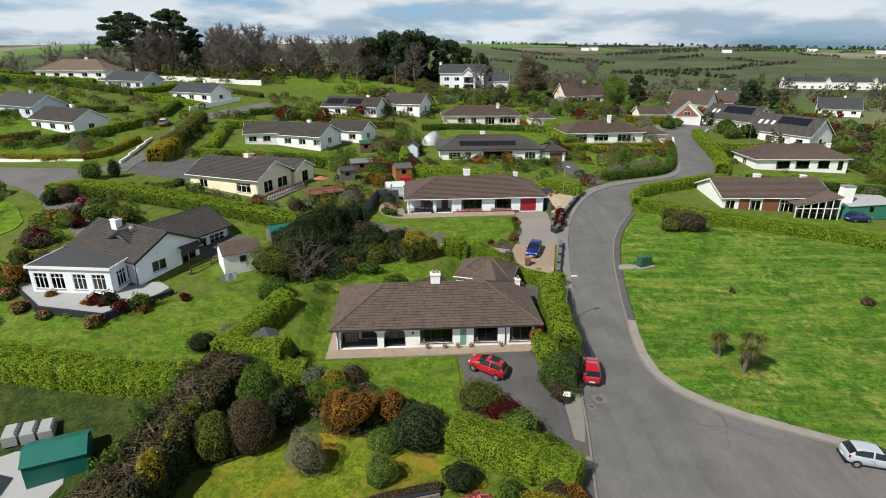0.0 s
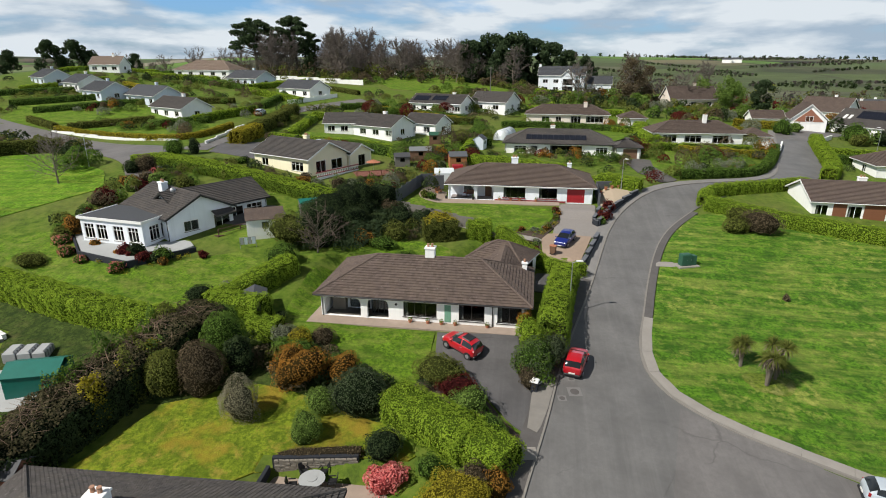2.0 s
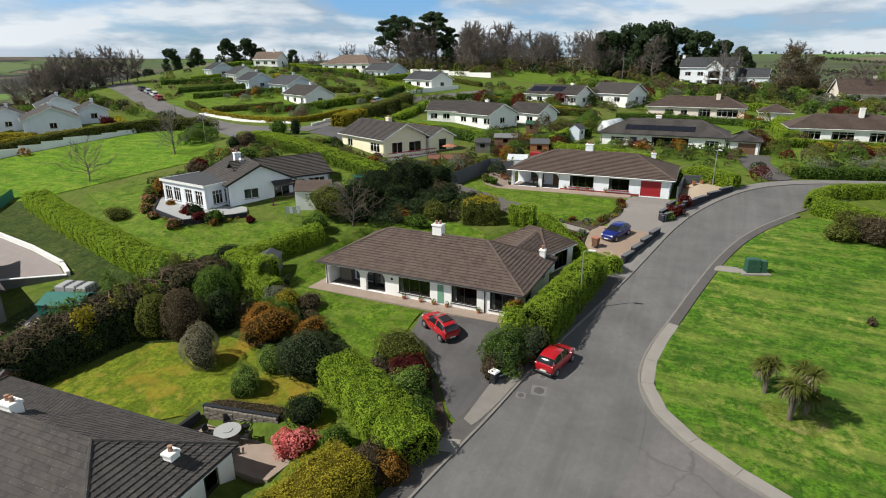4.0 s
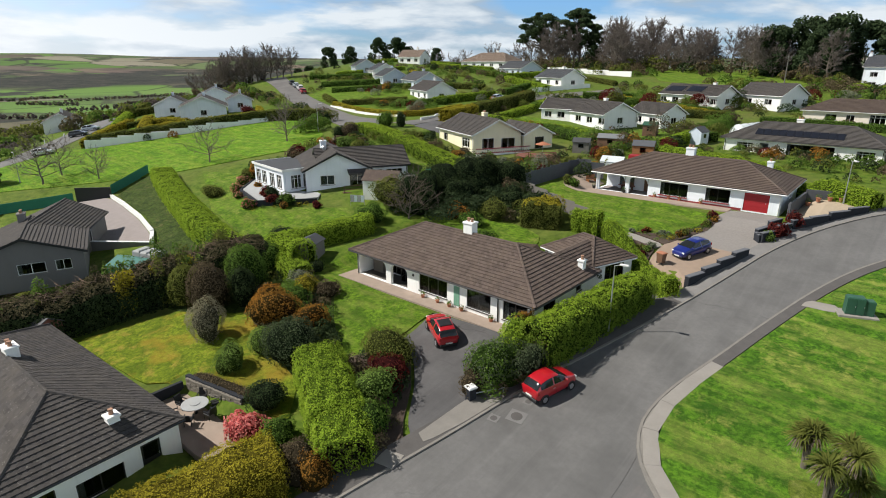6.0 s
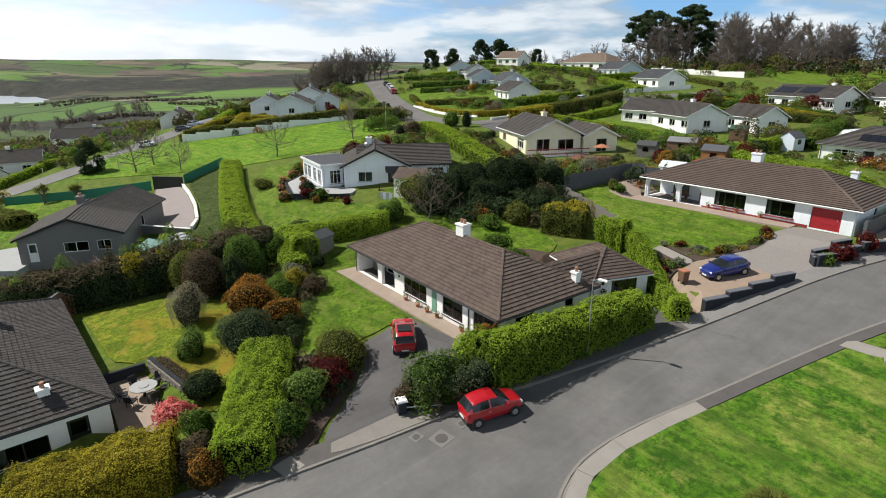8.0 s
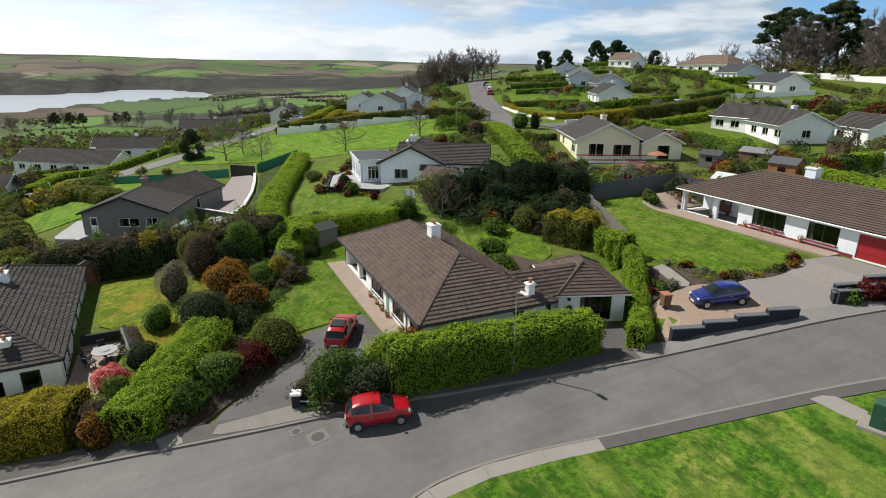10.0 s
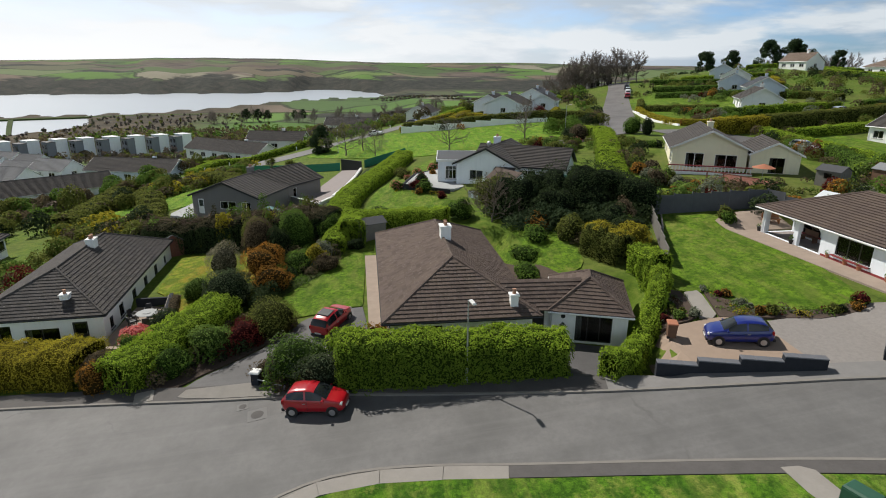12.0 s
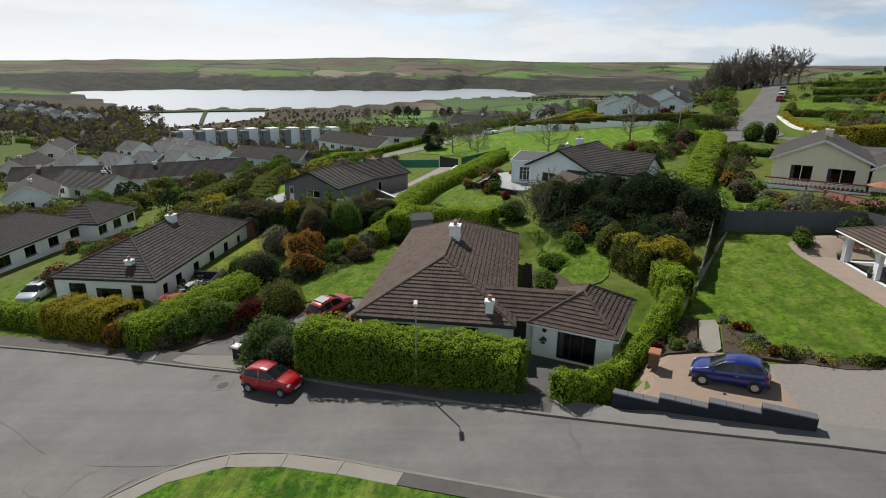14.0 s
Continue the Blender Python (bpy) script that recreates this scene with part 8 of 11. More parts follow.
for lab, cx, cy, rot, L, W, wl_ in [
    ("long low house with dark tiled roof in a row", -81, -22, -52, 30, 9, BRIGHTWHITE), ("white gabled house with dark roof and round window", -53, -37, 38, 14, 9, WHITE),
    ("dark-roofed bungalow with a pale porch canopy", -65, -33, 72, 17, 9, WHITE), ("pale blue dark-roofed house with skylights", -105, -9.5, 76, 23, 10, PALEBLUE),
    ("dark-roofed house behind another", -76, -51, -70, 20, 8.5, PINKISH), ("long dark-roofed house beside the lower road", -121, 10, 55, 28, 9.5, WHITE),
    ("dark-roofed house among garden trees", -92, -75, 20, 16, 9, PINKISH), ("dark-roofed house below the slope", -122, -92, 30, 18, 9, PINKISH), ("grey-roofed house below the slope", -168, -84, 30, 16, 9, BRIGHTWHITE),
]:
    house("bungalow", lab, cx, cy, rot, L, W, gz(cx, cy), 2.6, 2.6, "gable", wl_, TILE_DARK, simple_windows(L - 1, max(3, int(L / 4.5))), [(L * 0.2, 0.3, 0.8, 0.6, 5.6)], 0.45, 0, FRAME_W)
for k in range(26):
    x, y = trees.uniform(-430, -330), trees.uniform(-380, -300)
    house("estate_house", "tiny white house on the far slope", x, y, trees.uniform(0, 90), 11, 8, gz(x, y), 4.0, 2.5, "gable", BRIGHTWHITE, TILE_GREY, (), (), 0.25, 0, FRAME_W, group="far estate houses")


def block(cx, cy, rot, label):
    """A modern three-storey block: grey and white boxes with tall windows."""
    z = gz(cx, cy) + 1.0
    top = thing("apartment_block", pose(cx, cy, z, 0, 0, rot) @ Matrix.Diagonal((0.8, 0.8, 0.9, 1)), label, "apartments", "modern blocks")
    part("wall", G().box(-5, -4, -2, 1.2, 4, 8.6), BRIGHTWHITE, top)
    part("grey_bay", G().box(1.2, -3.4, -2, 5.6, 3.6, 7.6), GREYRENDER, top)
    part("flat_roof", G().box(-5.3, -4.3, 8.6, 1.5, 4.3, 8.85), FRAME_W, top)
    part("bay_roof", G().box(1.0, -3.7, 7.6, 5.9, 3.9, 7.8), FLATROOF, top)
    for x, y, zz, turn in [(-3.2, -4, 1, 0), (-3.2, -4, 4.0, 0), (-0.8, -4, 1, 0), (-0.8, -4, 4, 0), (3.4, -3.4, 1, 0), (3.4, -3.4, 4.4, 0)]:
        window(top, x, y - 0.03, zz, 1.5, 2.1, turn, "dark", 1, "window", False)
    for y, zz in [(-1.5, 1), (-1.5, 4.4), (1.6, 1), (1.6, 4.4)]:
        window(top, 5.6 + 0.03, y, zz, 1.4, 2.0, 90, "dark", 1, "window", False)


GREYRENDER = render_wall("mid_grey_render", (0.24, 0.25, 0.27))
for k in range(8):
    block(-226 - 4.4 * k, -112 + 9.6 * k, -40, "white and grey modern apartment block with flat roof")

# white buildings among the trees
for x, y, rot, L, W, hh, lab in [(-150, 290, 30, 16, 10, 5.5, "tall white gabled house among bare trees"), (-165, 300, 20, 20, 10, 5.5, "long white house among trees"), (-64, 300, 0, 16, 10, 7.0, "white house glimpsed through bare trees"), (-150, 205, 10, 12, 9, 2.6, "buff-roofed bungalow on the skyline"), (-215, 160, 20, 14, 9, 2.6, "white bungalow beyond the trees")]:
    house("white_house", lab, x, y, rot, L, W, gz(x, y), hh, 3.0, "gable", WHITE, TILE_BUFF if "buff" in lab else TILE_GREY, simple_windows(L - 1, 3) + (simple_windows(L - 1, 3, "white", 3.4, 1.2, ("front",)) if hh > 5 else []), [(2, 0, 0.9, 0.7, hh + 3.8)], 0.3, 0, FRAME_W)
for k in range(5):
    house("terraced_house", "long white terrace with slate roof by the fields", 262 + 26 * k, 372 - 8 * k, -12, 25, 9, gz(262 + 26 * k, 372 - 8 * k), 4.6, 2.8, "gable", WHITE, TILE_GREY, simple_windows(24, 5), (), 0.3, 0, FRAME_W, group="field terraces")
for x, y in [(300, 980), (316, 984), (500, 900), (660, 930), (720, 860)]:
    house("farmhouse", "far white farmhouse among fields", x, y, -20, 14, 8, gz(x, y), 4.8, 2.8, "gable", WHITE, TILE_GREY, (), (), 0.3, 0, FRAME_W, group="far farmhouses")

# ---- vehicles ----
CARGLASS = plain("car_glass", (0.015, 0.018, 0.02), 0.08, var=0.1)
RED_CAR = car_paint("red_paintwork", (0.4, 0.008, 0.016))
RED_CAR2 = car_paint("scarlet_paintwork", (0.43, 0.01, 0.018))
BLUE_CAR = car_paint("blue_paintwork", (0.008, 0.018, 0.16))
SILVER_CAR = car_paint("silver_paintwork", (0.42, 0.47, 0.52))
DARK_CAR = car_paint("dark_paintwork", (0.02, 0.022, 0.028))
WHITE_CAR = car_paint("white_paintwork", (0.7, 0.7, 0.7))


def loft(g, rings):
    n = len(rings[0])
    b = len(g.v)
    for r in rings:
        g.v += [tuple(p) for p in r]
    for i in range(len(rings) - 1):
        for k in range(n - 1):
            g.f.append((b + i * n + k, b + (i + 1) * n + k, b + (i + 1) * n + k + 1, b + i * n + k + 1))
    g.f.append(tuple(b + k for k in range(n)))
    g.f.append(tuple(b + (len(rings) - 1) * n + k for k in range(n))[::-1])
    return g


def car(x, y, heading, L, W, H, paint, label, fabric=False, estate=False, z=None):
    """A small car, nose to local +x: shaped body, glasshouse with pillars, wheels, lamps, bumpers, mirrors, plates."""
    slope = Vector((gz(x + math.cos(heading) , y + math.sin(heading)) - gz(x - math.cos(heading), y - math.sin(heading)), 0, 0)).x / 2
    base = (gz(x, y) if z is None else z) + 0.1
    top = thing("car", Matrix.Translation((x, y, base)) @ Matrix.Rotation(heading, 4, "Z") @ Matrix.Rotation(-math.atan(slope), 4, "Y"), label, "car")
    w, belt = W / 2, H * 0.6
    ux = [-0.5, -0.49, -0.47, -0.42, -0.36, -0.25, -0.08, 0.05, 0.17, 0.26, 0.4, 0.46, 0.485, 0.5]
    top_z = [0.5, 0.6, 0.68, 0.82, 0.93, 0.985, 1.0, 0.945, 0.79, 0.655, 0.575, 0.52, 0.47, 0.4]
    if estate:
        top_z[1:5] = [0.62, 0.78, 0.93, 0.965]
    belt_z = [0.46, 0.56, 0.62, 0.645, 0.645, 0.64, 0.625, 0.61, 0.6, 0.59, 0.53, 0.47, 0.42, 0.36]
    wide = [0.72, 0.82, 0.9, 0.96, 0.985, 1.0, 1.0, 1.0, 1.0, 0.99, 0.95, 0.87, 0.78, 0.64]
    low_z = [0.3, 0.26, 0.2, 0.17, 0.16, 0.15, 0.15, 0.15, 0.15, 0.15, 0.16, 0.18, 0.2, 0.24]
    st = np.unique(np.concatenate([np.linspace(-0.5, 0.5, 41), np.array([-0.49, 0.485, -0.115, -0.085])]))
    tz, bz, wd, lz = (np.interp(st, ux, k) for k in (top_z, belt_z, wide, low_z))
    for arr in (tz, bz, wd):
        arr[1:-1] = 0.25 * arr[:-2] + 0.5 * arr[1:-1] + 0.25 * arr[2:]
    rows = []
    for i, u_ in enumerate(st):
        t_, b_, l_, ww = tz[i] * H, min(bz[i], tz[i] - 0.02) * H, lz[i] * H - 0.04, wd[i] * w
        cab = min(1, max(0, (t_ - b_) / (0.3 * H)))
        wr = ww * (0.93 - 0.19 * cab)
        half = [(ww * 0.86, l_), (ww * 0.97, l_ + 0.1), (ww, l_ * 0.45 + b_ * 0.55), (ww * 0.965, b_), (ww * 0.945, b_ + 0.02), (wr + (ww * 0.945 - wr) * 0.38, b_ + (t_ - b_) * 0.6), (wr, t_ - 0.05 * cab - 0.012), (wr * 0.9, t_ - 0.012), (wr * 0.5, t_ + 0.006), (0, t_ + 0.012)]
        rows.append([(u_ * L, -y_, z_) for y_, z_ in half] + [(u_ * L, y_, z_) for y_, z_ in half[-2::-1]])
    cols = len(rows[0])
    shell, screen, sides, ptsv = [], [], [], [p for r_ in rows for p in r_]
    for i in range(len(st) - 1):
        m_ = (st[i] + st[i + 1]) / 2
        open_side = tz[i] - bz[i] > 0.15 and tz[i + 1] - bz[i + 1] > 0.12 and -0.4 < m_ < 0.17 and not -0.116 < m_ < -0.084
        for k in range(cols - 1):
            q = (i * cols + k, (i + 1) * cols + k, (i + 1) * cols + k + 1, i * cols + k + 1)
            up_ = min(k, cols - 2 - k)
            if up_ in (4, 5) and open_side:
                sides.append(q)
            elif up_ >= 6 and (0.06 < m_ < 0.245 or (-0.465 < m_ < -0.375 if not estate else -0.485 < m_ < -0.45)):
                screen.append(q)
            else:
                shell.append(q)
    shell += [tuple(range(cols)), tuple((len(st) - 1) * cols + k for k in range(cols))[::-1]]
    mid_x = lambda q: sum(ptsv[v][0] for v in q) / len(q) / L
    panes = [("side_window", [q for q in sides if (ptsv[q[0]][1] < 0) == near and (mid_x(q) < -0.1) == back], CARGLASS) for near in (True, False) for back in (True, False)]
    for nm, fs, mt in [("body", shell, paint), ("windscreen", [q for q in screen if mid_x(q) > 0], CARGLASS), ("rear_window", [q for q in screen if mid_x(q) < 0], CARGLASS)] + panes:
        g = G()
        used = sorted({v for q in fs for v in q})
        ix = {v: k for k, v in enumerate(used)}
        g.add([ptsv[v] for v in used], [tuple(ix[v] for v in q) for q in fs])
        part(nm, g, mt, top, smooth=True)
    a, b = -0.36 * L, 0.06 * L
    if fabric:
        part("fabric_roof", G().bevelled(a + 0.3, -w * 0.6, H - 0.02, b - 0.35, w * 0.6, H + 0.035, 0.03), BLACK, top)
    for sy in (-1, 1):
        part("mirror", G().bevelled(0.19 * L - 0.06, sy * (w + 0.08) - 0.07, belt, 0.19 * L + 0.06, sy * (w + 0.08) + 0.07, belt + 0.13, 0.03), paint, top)
        part("headlight", G().bevelled(0.44 * L - 0.16, sy * w * 0.7 - 0.13, H * 0.4, 0.44 * L + 0.16, sy * w * 0.7 + 0.11, H * 0.4 + 0.15, 0.06), LAMPGLASS, top)
        part("tail_light", G().bevelled(-0.47 * L - 0.06, sy * w * 0.82 - 0.08, H * 0.46, -0.47 * L + 0.08, sy * w * 0.82 + 0.07, H * 0.46 + 0.24, 0.03), TAILLIGHT, top)
        part("door_line", G().box(-0.07 * L, sy * (w + 0.002) - 0.004, 0.32, -0.07 * L + 0.015, sy * (w + 0.002) + 0.004, belt - 0.05), BLACK, top)
        part("door_handle", G().box(-0.14 * L, sy * (w + 0.01) - 0.015, belt * 0.82, -0.14 * L + 0.18, sy * (w + 0.01) + 0.015, belt * 0.82 + 0.035), STEEL, top)
        for px in (-0.33, 0.32):
            r = 0.3
            wl_ = part("wheel", G().tube((px * L, sy * (w - 0.2), r - 0.1), (px * L, sy * (w + 0.012), r - 0.1), r, r, 20), RUBBER, top)
            rim = G().tube((px * L, sy * (w - 0.02), r - 0.1), (px * L, sy * (w + 0.025), r - 0.1), r * 0.66, r * 0.6, 16)
            part("rim", rim, ALLOY, wl_)
            part("wheel_arch", G().tube((px * L, sy * (w - 0.25), r - 0.08), (px * L, sy * (w + 0.006), r - 0.08), r + 0.06, r + 0.05, 20), BLACK, top)
    part("front_bumper", G().bevelled(0.47 * L, -w * 0.7, 0.16, 0.508 * L, w * 0.7, 0.3, 0.02), BLACK, top)
    part("rear_bumper", G().bevelled(-0.512 * L, -w * 0.8, 0.18, -0.47 * L, w * 0.8, 0.36, 0.02), BLACK, top)
    part("number_plate", G().box(-0.515 * L, -0.26, 0.42, -0.505 * L, 0.26, 0.53), PLATE, top)
    part("number_plate", G().box(0.503 * L, -0.26, 0.26, 0.513 * L, 0.26, 0.37), PLATE, top)
    return top


def head(a, b):
    return math.atan2(b[1] - a[1], b[0] - a[0])


car(16.75, 44.3, radians(76), 3.6, 1.62, 1.48, RED_CAR, "small red five-door hatchback parked at the kerb")
car(7.0, 44.7, radians(150), 3.55, 1.63, 1.48, RED_CAR2, "small red car with black fabric roof on the driveway", fabric=True)
car(16.75, 69.9, radians(-113), 3.75, 1.68, 1.4, BLUE_CAR, "bright blue three-door hatchback on a concrete slab", z=gz(16.75, 69.9) + 0.0)
car(36.2, 33.6, radians(-14), 4.5, 1.8, 1.46, SILVER_CAR, "silver estate car parked by the corner")
car(1.0, 13.6, radians(15), 4.3, 1.78, 1.46, SILVER_CAR, "silver car parked beside a bungalow")
car(72.5, 82.5, radians(10), 4.2, 1.75, 1.5, BLUE_CAR, "dark blue car beside a green garage")
car(-112, 50.5, radians(52), 4.2, 1.75, 1.45, WHITE_CAR, "white car at the lower kerb")
car(-126, 62, radians(48), 4.2, 1.75, 1.45, DARK_CAR, "dark car parked down the lower road")
car(-131, 66.5, radians(48), 4.2, 1.75, 1.45, SILVER_CAR, "silver car parked down the lower road")
car(-127.5, 129.2, radians(155), 4.2, 1.75, 1.5, RED_CAR, "dark red car on the upper road")
car(-132.5, 131.6, radians(155), 4.4, 1.8, 1.7, WHITE_CAR, "white van-like car on the upper road", estate=True)
car(-138, 134.0, radians(155), 4.2, 1.75, 1.5, SILVER_CAR, "silver car on the upper road")
car(-143.5, 136.2, radians(155), 4.2, 1.75, 1.5, DARK_CAR, "dark car on the upper road")
car(-58.5, 142, radians(95), 4.2, 1.75, 1.5, SILVER_CAR, "silver car by a white bungalow")
car(-30, 111.4, radians(20), 4.2, 1.75, 1.45, SILVER_CAR, "pale car behind a clipped hedge")
car(33, 212.5, radians(5), 4.2, 1.75, 1.45, SILVER_CAR, "grey car outside a two-storey house")

# ---- street furniture ----


def street_lamp(x, y, h, heading, label):
    top = thing("street_lamp", Matrix.Translation((x, y, gz(x, y))) @ Matrix.Rotation(heading, 4, "Z"), label, "street lamp", "street lamps")
    part("post", G().tube((0, 0, -0.3), (0, 0, 1.2), 0.085, 0.085, 10).tube((0, 0, 1.2), (0, 0, h - 0.15), 0.055, 0.04, 10), STEEL, top)
    part("arm", G().tube((0, 0, h - 0.18), (0.45, 0, h - 0.02), 0.03, 0.025, 8), STEEL, top)
    part("lantern", G().bevelled(0.35, -0.11, h - 0.06, 1.0, 0.11, h + 0.06, 0.04), LAMPGLASS, top)
    return top


street_lamp(16.55, 53.0, 5.55, radians(10), "slim grey street lamp behind the hedge")
street_lamp(25.9, 90.0, 5.0, radians(-60), "slim grey street lamp in the gravel yard")
street_lamp(84, 134, 6.0, radians(180), "slim street lamp by the upper road")
street_lamp(-63, 86.5, 5.5, radians(60), "slim street lamp on the upper green")
street_lamp(-91, 41, 5.5, radians(180), "slim street lamp by the lower road")
pole = thing("telegraph_pole", pose(-3.5, 201, gz(-3.5, 201)), "wooden telegraph pole below the wood", "pole")
part("post", G().tube((0, 0, -0.5), (0, 0, 9), 0.15, 0.1, 8), WOOD_GREY, pole)
part("crossarm", G().box(-0.8, -0.05, 8.4, 0.8, 0.05, 8.55), WOOD_GREY, pole)

cab = thing("utility_cabinet", pose(30.4, 66.0, gz(30.4, 66) + 0.14, 0, 0, 20), "green metal utility cabinet on a concrete base", "cabinet")
part("base", G().bevelled(-1.3, -0.7, -0.3, 1.3, 0.8, 0.08, 0.03), CONCRETE, cab)
part("body", G().bevelled(-0.85, -0.4, 0.08, 0.35, 0.4, 1.45, 0.08), GREENBOX, cab)
part("body", G().bevelled(0.38, -0.35, 0.08, 1.0, 0.35, 1.25, 0.06), GREENBOX, cab)
for k in range(2):
    part("door", G().box(-0.8 + 0.58 * k, -0.425, 0.15, -0.26 + 0.58 * k, -0.402, 1.32), GREENBOX, cab)
    part("handle", G().box(-0.3 + 0.58 * k, -0.44, 0.7, -0.27 + 0.58 * k, -0.427, 0.82), STEEL, cab)
slab = patch("concrete_apron", [(26.9, 65.2), (27.1, 66.4), (29.3, 66.6), (29.1, 65.3)], 0.165, CONCRETE, 0.8)
tagged(slab, "mossy concrete apron to a cabinet", "paving", kind="structure")


COVERSLAB = plain("cover_slab", (0.17, 0.165, 0.16), 0.9, var=0.2, scale=2)


def cover(x, y, r, square, label):
    top = thing("manhole_cover", Matrix.Translation((x, y, gz(x, y) + 0.056)) @ Vector((gz(x - 1, y) - gz(x + 1, y), gz(x, y - 1) - gz(x, y + 1), 2)).to_track_quat("Z", "Y").to_matrix().to_4x4() @ Matrix.Rotation(radians(-16), 4, "Z"), label, "manhole cover")
    if square:
        part("surround", G().box(-r * 1.5, -r * 1.5, -0.1, r * 1.5, r * 1.5, 0.008), COVERSLAB, top)
    else:
        part("surround", G().tube((0, 0, -0.1), (0, 0, 0.008), r * 1.25, r * 1.25, 20), PAVEMENT, top)
    part("lid", G().tube((0, 0, -0.1), (0, 0, 0.014), r, r, 20), PAVEMENT if square else BLACK, top)


cover(16.5, 40.9, 0.36, True, "iron manhole cover set in pale concrete")
cover(15.5, 39.9, 0.22, True, "small iron cover in the road")
cover(16.3, 42.5, 0.2, True, "small iron cover beside the kerb")
for x, y in [(13.2, 33.4)]:
    tagged(patch("pavement_slab", [(x - 0.7, y - 0.6), (x - 0.9, y + 0.5), (x + 0.3, y + 0.8), (x + 0.5, y - 0.3)], 0.165, CONCRETE, 0.6), "pale concrete cover slab in the footpath", "paving", kind="structure")
entry = patch("driveway_apron", [(12.9, 36.0), (13.2, 40.4), (15.0, 41.9), (14.4, 38.4), (13.7, 35.6)], 0.165, KERB, 0.8)
tagged(entry, "worn concrete crossing at the gateway", "paving", kind="structure")

pier = thing("gate_pier", pose(13.35, 40.35, gz(13.35, 40.35), 0, 0, -16), "dark gate pier with a white cap", "gate pier")
part("pier", G().box(-0.24, -0.24, -0.3, 0.24, 0.24, 0.95), DARKBLOCK, pier)
part("cap", G().bevelled(-0.32, -0.32, 0.95, 0.32, 0.32, 1.08, 0.05), FRAME_W, pier)
railing = thing("low_rail", pose(14.1, 41.3, gz(14.1, 41.3), 0, 0, 62), "low grey rail beside the gate pier", "railing")
part("rail", G().tube((-0.9, 0, 0.55), (1.1, 0, 0.5), 0.045, 0.045, 8), STEEL, railing)
part("rail_post", G().tube((1.0, 0, -0.3), (1.0, 0, 0.5), 0.04, 0.04, 8), STEEL, railing)


def block_wall(a, b, h0, h1, label, thick=0.35, steps=1, name="garden_wall", mat=None, cap=None, dz=0.0):
    """A garden wall that steps with the slope: panels with separate coping stones."""
    a, b = Vector(a), Vector(b)
    z0, z1 = gz(*a), gz(*b)
    ang = math.atan2(b.y - a.y, b.x - a.x)
    top = thing(name, Matrix.Translation((a.x, a.y, z0)) @ Matrix.Rotation(ang, 4, "Z"), label, "wall")
    ln = (b - a).length
    for k in range(steps):
        x0, x1 = ln * k / steps, ln * (k + 1) / steps
        zt = h0 + (h1 + z1 - z0 - h0) * (k + 0.5) / steps + dz
        part("wall_panel", G().box(x0, -thick / 2, min(0, z1 - z0) - 0.8, x1, thick / 2, zt), mat or DARKBLOCK, top)
        if cap is not False:
            n = max(1, int((x1 - x0) / 0.62))
            for j in range(n):
                u0, u1 = x0 + (x1 - x0) * j / n + 0.006, x0 + (x1 - x0) * (j + 1) / n - 0.006
                part("coping_stone", G().bevelled(u0, -thick / 2 - 0.05, zt, u1, thick / 2 + 0.05, zt + 0.07, 0.015), cap or COPING, top)
    return top


block_wall((18.5, 63.7), (21.0, 72.2), 0.95, 0.9, "dark block retaining wall stepping up the footpath", 0.4, 4)
for a, b in [((21.3, 75.6), (22.9, 79.6)), ((23.0, 79.8), (25.4, 84.2)), ((25.5, 84.4), (28.2, 88.9)), ((20.7, 76.2), (21.3, 75.6)), ((20.7, 76.2), (21.9, 80.4))]:
    block_wall(a, b, 0.85, 0.8, "dark stone planter wall beside the drive", 0.35, 2)
block_wall((22.0, 83.0), (22.2, 90.4), 1.7, 1.7, "dark slate-coloured yard wall", 0.25, 1, cap=False, mat=SLATEFENCE)
block_wall((22.2, 90.4), (26.6, 91.6), 1.5, 1.5, "dark slate-coloured yard wall behind pots", 0.25, 1, cap=False, mat=SLATEFENCE)
block_wall((-40.6, 36.2), (-35.0, 40.7), 0.7, 0.7, "grey yard wall with a white cap", 0.3, 1, mat=GREYWALL, cap=FRAME_W)
for a, b in [((-35.0, 40.8), (-38.6, 42.4)), ((-38.6, 42.4), (-47, 44.3)), ((-47, 44.3), (-56, 45.7)), ((-56, 45.7), (-63.2, 46.5))]:
    block_wall(a, b, 0.4, 0.4, "low white yard wall above the hedge bank", 0.35, 1, mat=WHITE, cap=FRAME_W)
for wa, wb, wh in [((-106.2, 57), (-98, 67.8), 1.7), ((-98, 67.8), (-92, 81.8), 1.5), ((-92, 81.8), (-88.4, 94), 1.1)]:
    block_wall(wa, wb, wh, wh, "long pale retaining wall below a hedge", 0.3, 4, mat=WHITE, cap=False)
block_wall((-61, 109.2), (-76, 111.7), 0.4, 0.4, "low white boundary wall at the corner", 0.3, 3, mat=WHITE, cap=False)
block_wall((-76, 111.7), (-98, 117.2), 0.4, 0.4, "low white boundary wall along the upper road", 0.3, 3, mat=WHITE, cap=False)
block_wall((-56.0, 128), (-52.8, 106), 0.5, 0.5, "low white boundary wall along the lane", 0.3, 4, mat=WHITE, cap=False)
block_wall((-58, 158), (-49.5, 176), 1.2, 1.2, "white garden wall along the lane", 0.3, 4, mat=WHITE, cap=False)
block_wall((-86, 212), (-50, 206), 1.6, 1.6, "long white wall below the wood", 0.3, 4, mat=WHITE, cap=False)
block_wall((63.8, 131), (67.5, 140), 1.0, 1.0, "white garden wall at the top of the road", 0.3, 2, mat=WHITE, cap=False)
